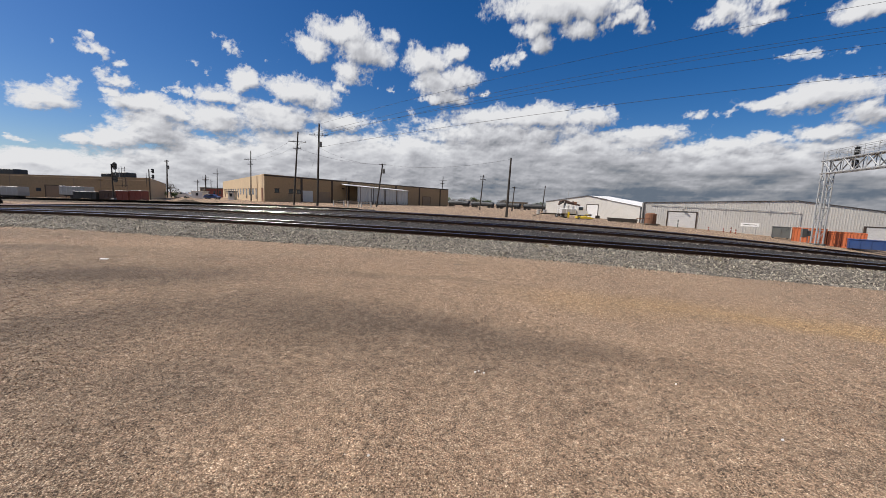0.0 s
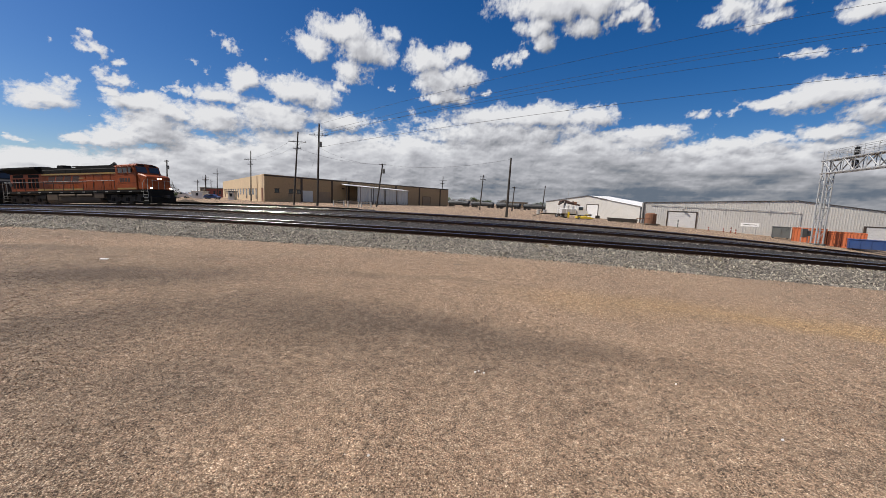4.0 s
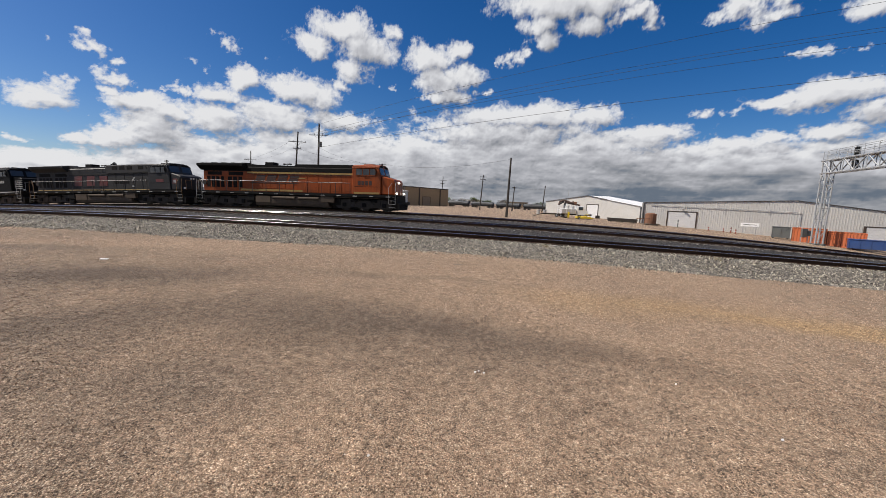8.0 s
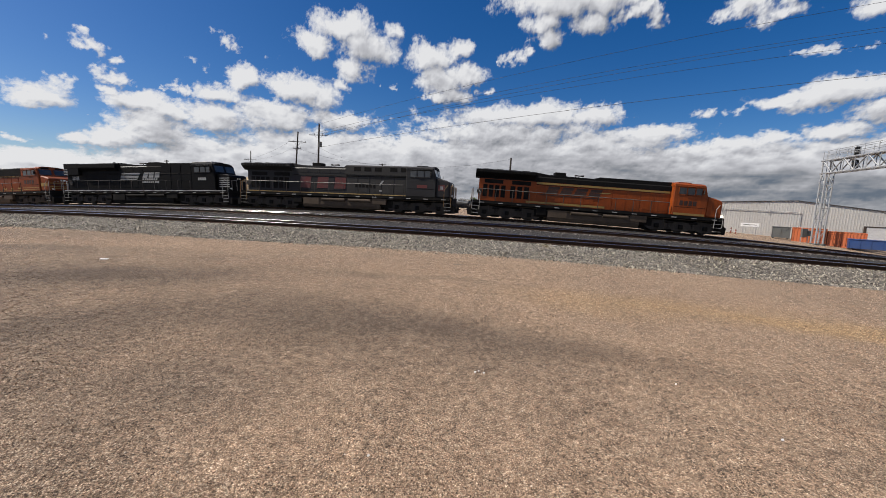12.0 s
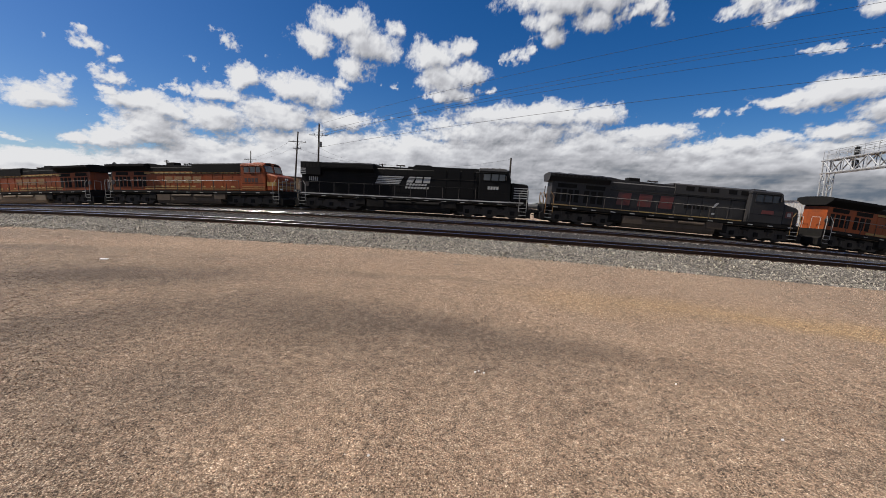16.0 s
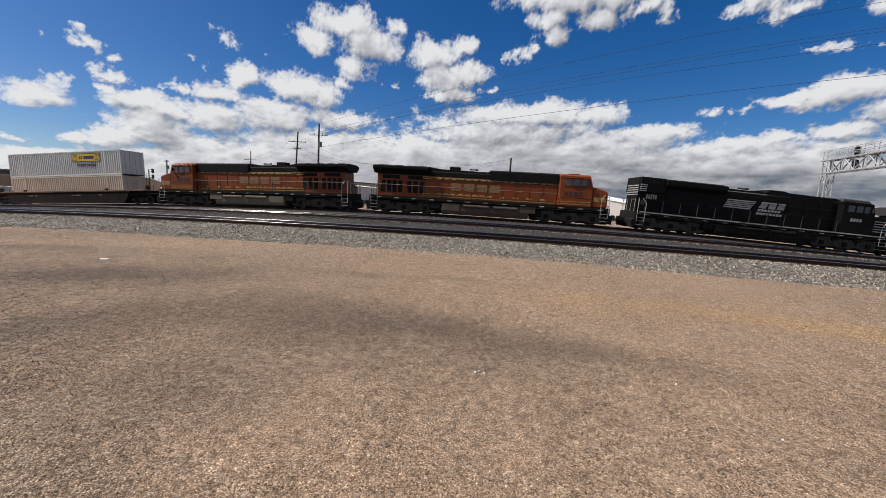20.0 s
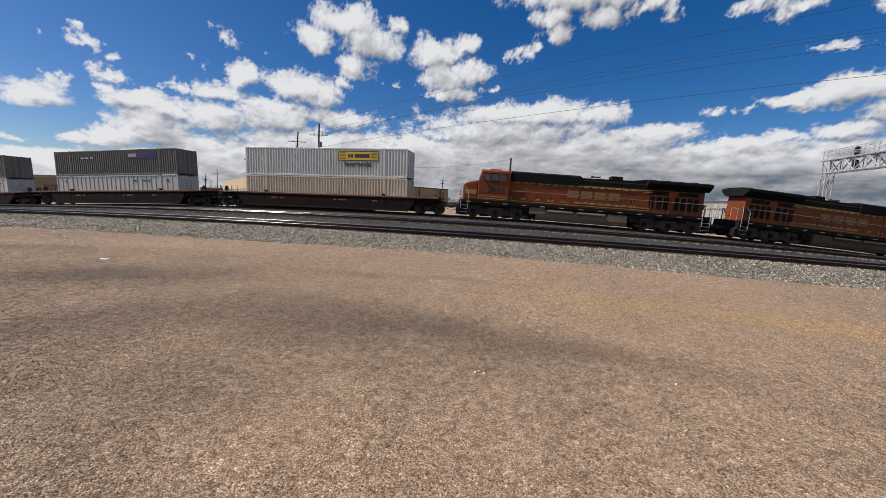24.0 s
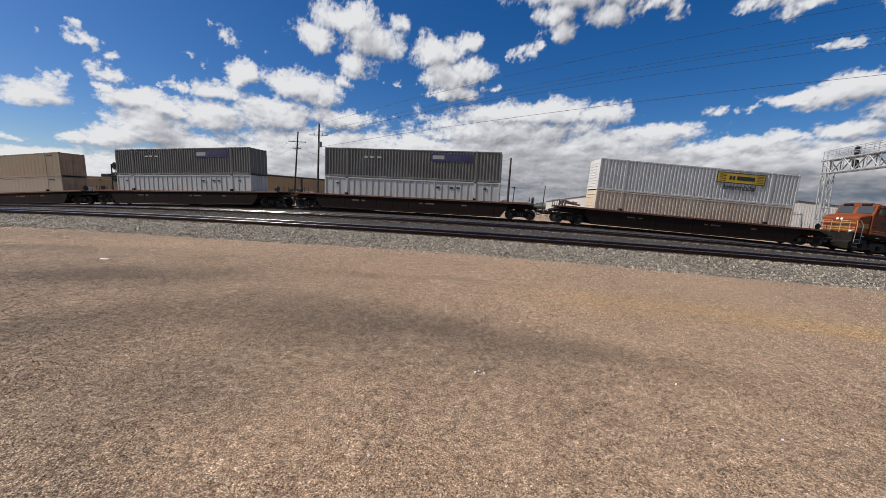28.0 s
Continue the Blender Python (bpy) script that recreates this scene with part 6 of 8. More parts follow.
utility_pole("utility_pole", (-29.4, 73, -0.44), (-28.4, 73, 13.45), [(11.55, 1.6, 10), (10.3, 0.7, 10)], 0.17)
utility_pole("utility_pole", (-24.1, 71, -0.45), (-23.7, 71, 14.7), [(12.6, 1.75, -5)], 0.19, transformer=(10.9, 0.35))
utility_pole("utility_pole", (-52.66, 102, -0.49), (-52.4, 102, 12.9), [(10.5, 1.6, 0), (9.3, 0.7, 0)], 0.15)
utility_pole("utility_pole", (-14.95, 82, -0.45), (-13.7, 82, 8.95), [(8.7, 0.75, 20)], 0.16, "leaning wooden utility pole with a grey transformer", (7.3, 0.45))
utility_pole("utility_pole", (-1.65, 160, -0.51), (-1.1, 160, 11.9), [(10.3, 1.6, 0), (9.0, 0.9, 0)], 0.18)
utility_pole("utility_pole", (9.9, 106, -0.59), (10.5, 106, 9.2), [(8.6, 0.9, 0), (7.9, 0.8, 0)], 0.16)
utility_pole("utility_pole", (9.1, 55, -0.65), (9.3, 55, 7.9), [], 0.16, "bare dark wooden pole beside the tracks")
utility_pole("utility_pole", (19.9, 111, -0.67), (20.3, 111, 6.5), [(6.2, 0.9, 10)], 0.16)
utility_pole("utility_pole", (30.3, 117, -0.76), (30.9, 117, 7.4), [], 0.16, "slim bare wooden pole behind the shed")
utility_pole("utility_pole", (-82.8, 112, -0.63), (-82.4, 112, 10.4), [(10.0, 0.6, 15)], 0.2, "dark wooden utility pole with a grey transformer", (8.2, 0.5))
utility_pole("utility_pole", (-78.9, 120, -0.57), (-78.8, 120, 5.3), [(4.6, 0.9, 0)], 0.13)
utility_pole("utility_pole", (-89.0, 140, -0.55), (-88.9, 140, 7.9), [(7.0, 1.2, 0), (6.2, 1.2, 0)], 0.16)
utility_pole("utility_pole", (-93.9, 155, -0.53), (-93.6, 155, 11.3), [(9.2, 1.4, 0)], 0.16)
utility_pole("utility_pole", (-121, 190, -0.6), (-121, 190, 8.5), [(7.6, 1.4, 0)], 0.16)
utility_pole("utility_pole", (-133, 214, -0.6), (-133, 214, 9.0), [(8.0, 1.4, 0)], 0.16)
utility_pole("utility_pole", (58, 40, -3.0), (58, 40, 25.8), [(22.5, 1.6, 20), (20.9, 1.2, 20)], 0.2)


def wire(p, q, sag, r=0.014):
    p, q = Vector(p), Vector(q)
    pts = []
    for i in range(25):
        k = i / 24
        pts.append(p + (q - p) * k - Vector((0, 0, 4 * sag * k * (1 - k))))
    side = Vector((q.y - p.y, p.x - q.x, 0)).normalized() * r
    up = Vector((0, 0, r))
    bm = B()
    rings = [[bm.verts.new(c + d) for d in (side, up, -side, -up)] for c in pts]
    for a, b in zip(rings[:-1], rings[1:]):
        for i in range(4):
            bm.faces.new((a[i], a[(i + 1) % 4], b[(i + 1) % 4], b[i]))
    bm.faces.new(rings[0]), bm.faces.new(list(reversed(rings[-1])))
    o = part("overhead_wire", bm, M["wire"])
    tagged(o, "thin dark overhead wire strung between poles", "wire", "overhead wires")


wire((-23.7, 71, 14.6), (58, 40, 25.6), -1.4, 0.019)
wire((-25.2, 71, 12.75), (57.2, 40, 22.6), -1.4, 0.019)
wire((-22.3, 71, 12.75), (58.8, 40, 22.5), -1.4, 0.019)
wire((-24.2, 71, 12.7), (58, 40, 20.9), -1.2, 0.019)
wire((-23.9, 71, 10.4), (58, 40, 17.6), -0.9, 0.024)
wire((-23.9, 71, 10.4), (-13.8, 82, 8.7), 0.8)
wire((-23.9, 71, 10.2), (-70, 190, 9.5), 0.6)
wire((-29.8, 73, 11.7), (-54.0, 102, 10.7), 0.7)
wire((-27.0, 73, 11.7), (-51.0, 102, 10.7), 0.7)
wire((-28.6, 73, 10.4), (-13.8, 82, 8.8), 0.8)
wire((-13.4, 82, 8.8), (9.3, 55, 7.7), 0.9)
wire((-13.4, 82, 7.0), (-1.4, 160, 9.2), 2.6)
wire((-1.4, 160, 9.2), (10.3, 106, 7.9), 1.2)
wire((10.6, 106, 7.9), (20.2, 111, 6.3), 0.3)
wire((20.4, 111, 6.3), (30.8, 117, 6.4), 0.3)


# ---------------------------------------------------------------- signals
def signal_head(parent, x, y, z, face=-1, r=0.36, half=0.22):
    """An oval dark backing with two hooded lenses, facing along y."""
    bm = B()
    n = 20
    ring = []
    for yy in (y, y + face * 0.05):
        ring.append([bm.verts.new((x + r * math.cos(2 * math.pi * i / n), yy, z + (half if math.sin(2 * math.pi * i / n) > 0 else -half) + r * math.sin(2 * math.pi * i / n))) for i in range(n)])
    bm.faces.new(ring[0]), bm.faces.new(list(reversed(ring[1])))
    for i in range(n):
        bm.faces.new((ring[0][i], ring[0][(i + 1) % n], ring[1][(i + 1) % n], ring[1][i]))
    h = part("signal_head", bm, M["dark_box"], parent, "dark oval signal head")
    for dz in (half, -half):
        part("lens", rod(B(), (x, y + face * 0.05, z + dz), (x, y + face * 0.08, z + dz), 0.13, 12), M["lens_dark"], h)
        bm = B()
        for i in range(8):
            a0, a1 = math.pi * i / 8, math.pi * (i + 1) / 8
            vs = [bm.verts.new((x + 0.17 * math.cos(a), y + face * d, z + dz + 0.17 * math.sin(a))) for a, d in ((a0, 0.04), (a1, 0.04), (a1, 0.34), (a0, 0.34))]
            bm.faces.new(vs)
            vs = [bm.verts.new((x + 0.15 * math.cos(a), y + face * d, z + dz + 0.15 * math.sin(a))) for a, d in ((a0, 0.04), (a1, 0.04), (a1, 0.34), (a0, 0.34))]
            bm.faces.new(list(reversed(vs)))
        part("hood", bm, M["dark_box"], h)
    return h


def signal_mast():
    t = thing("signal_mast", "dark railway signal mast with two oval heads and a ladder", "railway signal", group="railway signals")
    x, y = -53.0, 60.0
    part("mast", rod(B(), (x, y, -0.9), (x, y, 5.2), 0.09, 8), M["iron"], t)
    part("base_case", box(B(), x - 0.3, x + 0.3, y - 0.3, y + 0.3, -0.9, -0.2, 0.03), M["cabinet_grey"], t)
    for z in (4.9, 2.95):
        signal_head(t, x + 0.62, y - 0.1, z, -1, 0.36)
        part("bracket", rod(B(), (x, y, z), (x + 0.62, y, z), 0.05), M["iron"], t)
    for xx in (x + 1.2, x + 1.75):
        part("ladder_rail", rod(B(), (xx, y + 0.4, 1.7), (xx, y + 0.4, 4.9), 0.03), M["iron"], t)
    for k in range(9):
        part("rung", rod(B(), (x + 1.2, y + 0.4, 1.8 + k * 0.35), (x + 1.75, y + 0.4, 1.8 + k * 0.35), 0.02), M["iron"], t)
    part("platform", box(B(), x + 0.1, x + 1.9, y + 0.1, y + 0.6, 1.9, 1.96), M["iron"], t)
    rooted(t, x, y, -0.8)
    t2 = thing("signal_mast", "slim grey railway signal mast beside the warehouse", "railway signal", group="railway signals")
    x, y = -62.8, 80.0
    part("mast", rod(B(), (x, y, -0.9), (x, y, 5.7), 0.1, 8), M["iron"], t2)
    for z in (5.2, 4.0):
        part("arm", rod(B(), (x, y, z), (x + 0.9, y, z), 0.04), M["iron"], t2)
        signal_head(t2, x + 0.95, y - 0.1, z + 0.2, -1, 0.24)
    part("side_rail", rod(B(), (x - 0.6, y, 2.0), (x - 0.6, y, 4.9), 0.04), M["iron"], t2)
    part("side_rail_arm", rod(B(), (x - 0.6, y, 3.4), (x, y, 3.4), 0.04), M["iron"], t2)
    rooted(t2, x, y, -0.7)


def signal_gantry():
    t = thing("signal_gantry", "galvanised steel lattice signal gantry spanning the tracks", "signal gantry")
    base, far = Vector((47.75, 48.0, 0)), Vector((37.6, 11.6, 0))
    u = (far - base).normalized()
    n = Vector((-u.y, u.x, 0))
    zb, zt = 6.6, 8.15
    h, TW = 0.4, 0.85

    def P(a, b, z):
        return base + u * a + n * b + Vector((0, 0, z))

    span = (far - base).length
    for a0, ground in ((0.0, -2.35), (span - 1.5, -2.6)):
        for a, b in ((0, -h), (0, h), (TW, -h), (TW, h)):
            part("tower_leg", rod(B(), P(a0 + a, b, ground - 0.3), P(a0 + a, b, zt if a == 0 else zb), 0.1, 6), M["galv"], t)
            part("footing", rod(B(), P(a0 + a, b, ground - 0.5), P(a0 + a, b, ground + 0.15), 0.28, 10), M["cabinet_grey"], t)
        lev = np.linspace(ground + 0.4, zb - 0.1, 7)
        for i in range(6):
            for (a1, b1), (a2, b2) in (((0, -h), (0, h)), ((TW, -h), (TW, h)), ((0, -h), (TW, -h)), ((0, h), (TW, h))):
                if i % 2:
                    a1, b1, a2, b2 = a2, b2, a1, b1
                part("tower_brace", rod(B(), P(a0 + a1, b1, lev[i]), P(a0 + a2, b2, lev[i + 1]), 0.032, 5), M["galv"], t)
            part("tower_strut", rod(B(), P(a0, -h, lev[i]), P(a0, h, lev[i]), 0.04, 5), M["galv"], t)
            part("tower_strut", rod(B(), P(a0 + TW, -h, lev[i]), P(a0 + TW, h, lev[i]), 0.04, 5), M["galv"], t)
    for b in (-h, h):
        for z in (zb, zt):
            part("beam_chord", rod(B(), P(-0.3, b, z), P(span, b, z), 0.1, 6), M["galv"], t)
        k = int(span / 1.7)
        for i in range(k):
            a0, a1 = span * i / k, span * (i + 1) / k
            z0, z1 = (zt, zb) if i % 2 == 0 else (zb, zt)
            part("beam_brace", rod(B(), P(a0, b, z0), P(a1, b, z1), 0.07, 5), M["galv"], t)
            part("beam_post", rod(B(), P(a0, b, zb), P(a0, b, zt), 0.05, 5), M["galv"], t)
    k = int(span / 1.2)
    for i in range(k):
        part("beam_tie", rod(B(), P(span * i / k, -h, zb), P(span * i / k, h, zb), 0.045, 5), M["galv"], t)
        part("walkway_grate", slab([P(span * i / k + 0.03, -h + 0.1, zt + 0.1), P(span * (i + 1) / k - 0.03, -h + 0.1, zt + 0.1), P(span * (i + 1) / k - 0.03, h - 0.1, zt + 0.1), P(span * i / k + 0.03, h - 0.1, zt + 0.1)], 0.05), M["galv"], t)
    for b in (-h, h):
        for z in (zt + 0.65, zt + 1.15):
            part("guard_rail", rod(B(), P(0.6, b, z), P(span, b, z), 0.03, 5), M["galv"], t)
        for i in range(int(span / 1.9)):
            part("guard_post", rod(B(), P(0.6 + i * 1.9, b, zt), P(0.6 + i * 1.9, b, zt + 1.15), 0.03, 5), M["galv"], t)
    for s in (-0.25, 0.25):
        part("ladder_rail", rod(B(), P(-0.35, s, -2.0), P(-0.35, s, zt + 1.2), 0.03, 5), M["galv"], t)
    for i in range(24):
        part("rung", rod(B(), P(-0.35, -0.25, -1.7 + i * 0.44), P(-0.35, 0.25, -1.7 + i * 0.44), 0.02, 5), M["galv"], t)
    for a in (3.6, 12.5, 21.0):
        c = P(a, h + 0.25, 0)
        for z in (zt + 0.7, zb + 0.75):
            h_ = signal_head(t, c.x, c.y, z, -1, 0.27, 0.33)
            h_.matrix_local = Matrix.Translation(c) @ pose(0, 0, 0, 0, 0, -50) @ Matrix.Translation(-c)
        part("signal_drop", rod(B(), (c.x, c.y + 0.12, zb), (c.x, c.y + 0.12, zt + 1.2), 0.06, 6), M["iron"], t)
    rooted(t, 47.7, 48.0, -2.3)


signal_mast()
signal_gantry()


# ---------------------------------------------------------------- yard clutter
def ribbed_box(name, label, cat, x0, y0, L, W, H, z, turn, mat_, group="", pitch=0.3, door=True):
    """A steel box with ribbed long sides, resting at z."""
    t = thing(name, label, cat, Matrix.Translation((x0, y0, z)) @ pose(0, 0, 0, 0, 0, turn), group)
    for sgn in (-1, 1):
        bm = B()
        pts = wall_outline(0.1, L - 0.1, sgn * (W / 2 - 0.01), pitch, 0.04, sgn)
        lo = [bm.verts.new((x, y, 0.12)) for x, y in pts]
        hi = [bm.verts.new((x, y, H - 0.1)) for x, y in pts]
        for i in range(len(pts) - 1):
            bm.faces.new((lo[i], lo[i + 1], hi[i + 1], hi[i]))
        part("side_panel", bm, mat_, t)
        part("top_rail", box(B(), 0, L, *sorted((sgn * (W / 2 - 0.1), sgn * W / 2)), H - 0.1, H, 0.01), mat_, t)
        part("bottom_rail", box(B(), 0, L, *sorted((sgn * (W / 2 - 0.1), sgn * W / 2)), 0, 0.12, 0.01), mat_, t)
        for xx in (0, L - 0.12):
            part("corner_post", box(B(), xx, xx + 0.12, *sorted((sgn * (W / 2 - 0.12), sgn * (W / 2 + 0.006))), 0, H, 0.01), mat_, t)
    part("roof_panel", box(B(), 0.03, L - 0.03, -W / 2 + 0.03, W / 2 - 0.03, H - 0.06, H - 0.02), mat_, t)
    part("floor_panel", box(B(), 0.03, L - 0.03, -W / 2 + 0.03, W / 2 - 0.03, 0.02, 0.08), M["iron"], t)
    for xx in (0.02, L - 0.06):
        part("end_panel", box(B(), xx, xx + 0.04, -W / 2 + 0.1, W / 2 - 0.1, 0.06, H - 0.05), mat_, t)
    return t


def semi_trailer(label, x, y, L, turn):
    t = thing("semi_trailer", label, "trailer", Matrix.Translation((x, y, ground_z(x, y) + 0.02)) @ pose(0, 0, 0, 0, 0, turn), "parked trailers")
    part("body", box(B(), 0, L, -1.2, 1.2, 0.75, 2.45, 0.04), M["trailer_white"], t)
    for k in range(int(L / 0.9)):
        for sgn in (-1, 1):
            part("side_post", box(B(), 0.4 + k * 0.9, 0.46 + k * 0.9, *sorted((sgn * 1.2, sgn * 1.225)), 0.82, 2.4), M["pale_panel"], t)
    part("frame", box(B(), 0.3, L - 0.3, -0.5, 0.5, 0.5, 0.78), M["iron"], t)
    for xx in (L - 1.2, L - 2.3):
        for yy in (-0.95, 0.95):
            part("wheel", rod(B(), (xx, yy - 0.2, 0.48), (xx, yy + 0.2, 0.48), 0.48, 14), M["tyre"], t)
    for yy in (-0.7, 0.7):
        part("landing_leg", box(B(), 2.0, 2.15, yy - 0.07, yy + 0.07, 0.0, 0.75), M["iron"], t)
    return t


semi_trailer("white box trailer parked at the warehouse wall", -94.0, 71.3, 12.2, 8)
semi_trailer("white box trailer parked beside the dock door", -75.2, 74.2, 4.6, 6)


def low_box(name, label, cat, x, y, L, W, H, mat_, turn=0, lid=None, group=""):
    """A low steel bin or cabinet with ribs, rim and feet."""
    t = thing(name, label, cat, Matrix.Translation((x, y, ground_z(x, y) + 0.01)) @ pose(0, 0, 0, 0, 0, turn), group)
    part("body", box(B(), 0, L, -W / 2, W / 2, 0.12, H, 0.03), mat_, t)
    k = max(2, int(L / 0.8))
    for i in range(k + 1):
        xx = 0.03 + (L - 0.12) * i / k
        part("rib", box(B(), xx, xx + 0.06, -W / 2 - 0.05, -W / 2 + 0.01, 0.14, H - 0.04), mat_, t)
    part("rim", box(B(), -0.04, L + 0.04, -W / 2 - 0.06, W / 2 + 0.06, H - 0.02, H + 0.08, 0.02), lid or mat_, t)
    for xx in (0.1, L - 0.3):
        part("skid", box(B(), xx, xx + 0.2, -W / 2, W / 2, 0, 0.14), M["iron"], t)
    return t


low_box("dumpster", "dark steel dumpster beside the warehouse", "dumpster", -68.5, 70, 4.1, 1.8, 1.45, M["dark_box"], 2, M["trailer_white"], "steel bins")
low_box("dumpster", "brown steel dumpster beside the warehouse", "dumpster", -64.2, 70.5, 3.4, 1.8, 1.7, M["brown_box"], 2, None, "steel bins")
low_box("dumpster", "faded red steel bin with a pale lid", "dumpster", -60.6, 70, 2.2, 1.8, 1.75, M["red_box"], 2, M["trailer_white"], "steel bins")
low_box("dumpster", "faded red steel bin with a pale lid", "dumpster", -58.2, 70.1, 2.2, 1.8, 1.85, M["red_box"], 2, M["trailer_white"], "steel bins")
low_box("utility_cabinet", "grey steel utility cabinet on a skid", "cabinet", 45.6, 52.0, 1.9, 1.2, 1.55, M["cabinet_grey"], -41.4, None)
ribbed_box("shipping_container", "orange ribbed shipping container lying along the shed", "container", 47.4, 50.9, 3.3, 1.5, 1.95, -2.3, -41.4, M["orange_box"], "orange containers")
ribbed_box("shipping_container", "orange ribbed shipping container lying along the shed", "container", 49.95, 48.65, 3.4, 1.5, 2.0, -2.62, -41.4, M["orange_box"], "orange containers")
low_box("roll_off_bin", "dark blue open steel bin beside the containers", "bin", 50.1, 46.2, 5.6, 1.2, 1.2, M["blue_box"], -41.4, None)


def signpost(x, y):
    t = thing("yard_sign", "small white sign board on two grey posts", "sign", Matrix.Translation((x, y, ground_z(x, y))) @ pose(0, 0, 0, 0, 0, -38))
    for xx in (0.05, 1.5):
        part("post", rod(B(), (xx, 0, -0.2), (xx, 0, 1.45), 0.035, 6), M["galv"], t)
    part("board", box(B(), -0.25, 1.8, -0.06, -0.03, 1.2, 1.72, 0.005), M["roof_white"], t)
    part("text_bar", box(B(), 0.05, 1.5, -0.066, -0.058, 1.42, 1.5), M["cabinet_grey"], t)


signpost(42.67, 53.5)


def meter_post(x, y):
    t = thing("electrical_box", "grey electrical boxes on steel posts by the gantry", "electrical box", Matrix.Translation((x, y, ground_z(x, y))))
    for xx in (0, 0.9):
        part("post", rod(B(), (xx, 0, -0.2), (xx, 0, 1.9), 0.05, 6), M["galv"], t)
    part("crossbar", box(B(), -0.1, 1.0, -0.05, 0.05, 1.2, 1.3), M["galv"], t)
    part("box", box(B(), -0.15, 0.5, -0.3, -0.05, 0.7, 1.8, 0.02), M["cabinet_grey"], t)
    part("box", box(B(), 0.55, 1.05, -0.25, -0.05, 0.9, 1.6, 0.02), M["cabinet_grey"], t)


meter_post(46.3, 48.4)


def bollard(x, y, mat_, h):
    t = thing("bollard", "short painted pipe bollard in front of the shed", "bollard", Matrix.Translation((x, y, ground_z(x, y))), "bollards")
    part("pipe", rod(B(), (0, 0, -0.2), (0, 0, h), 0.08, 10), mat_, t)
    part("cap", rod(B(), (0, 0, h), (0, 0, h + 0.05), 0.08, 10, 0.03), mat_, t)
    part("band", rod(B(), (0, 0, h * 0.55), (0, 0, h * 0.7), 0.084, 10), M["door_white"], t)


for x, y, m_, h in ((36.96, 59.2, M["cabinet_grey"], 1.2), (39.98, 56.5, M["red_box"], 0.5), (41.36, 55.3, M["red_box"], 0.55), (42.0, 54.7, M["red_box"], 0.8), (42.45, 54.35, M["red_box"], 0.6)):
    bollard(x, y, m_, h)


def rusty_tank(x, y):
    t = thing("steel_tank", "rusty brown steel tank on a timber cradle", "tank", Matrix.Translation((x, y, ground_z(x, y))))
    bm = B()
    rod(bm, (0.9, -0.1, 0.25), (0.9, -0.1, 1.75), 0.85, 18)
    rod(bm, (0.9, -0.1, 1.75), (0.9, -0.1, 1.95), 0.85, 18, 0.45)
    part("shell", bm, M["rust"], t)
    part("cradle", box(B(), -0.3, 2.1, -0.9, 0.7, 0, 0.25, 0.02), M["timber"], t)
    for xx in (-1.2, -0.5, 0.2):
        part("rack_post", rod(B(), (xx, -1.0, -0.1), (xx, -1.0, 1.1), 0.05, 6), M["rust"], t)
    part("rack_rail", rod(B(), (-1.9, -1.0, 1.0), (0.5, -1.0, 1.0), 0.05, 6), M["rust"], t)


rusty_tank(32.6, 61.0)


def lumber(x, y):
    t = thing("timber_stack", "low stack of dark old ties on bearers", "timber stack", Matrix.Translation((x, y, ground_z(x, y))) @ pose(0, 0, 0, 0, 1.2, -22))
    rnd = random.Random(5)
    for lay in range(3):
        for k in range(4):
            o = rnd.uniform(-0.15, 0.15)
            part("beam", box(B(), o, 4.4 + o, k * 0.28 - 0.6, k * 0.28 - 0.36, 0.12 + lay * 0.2, 0.3 + lay * 0.2, 0.01), M["pole"], t)
    for xx in (0.4, 2.2, 3.9):
        part("bearer", box(B(), xx, xx + 0.2, -0.7, 0.6, 0, 0.12), M["timber"], t)


lumber(27.9, 64.0)


def wheel_at(t, x, y, r, w=0.28):
    o = part("wheel", rod(B(), (x, y - w / 2, r), (x, y + w / 2, r), r, 16), M["tyre"], t)
    part("rim", rod(B(), (x, y - w / 2 - 0.015, r), (x, y + w / 2 + 0.015, r), r * 0.55, 12), M["galv"], o)


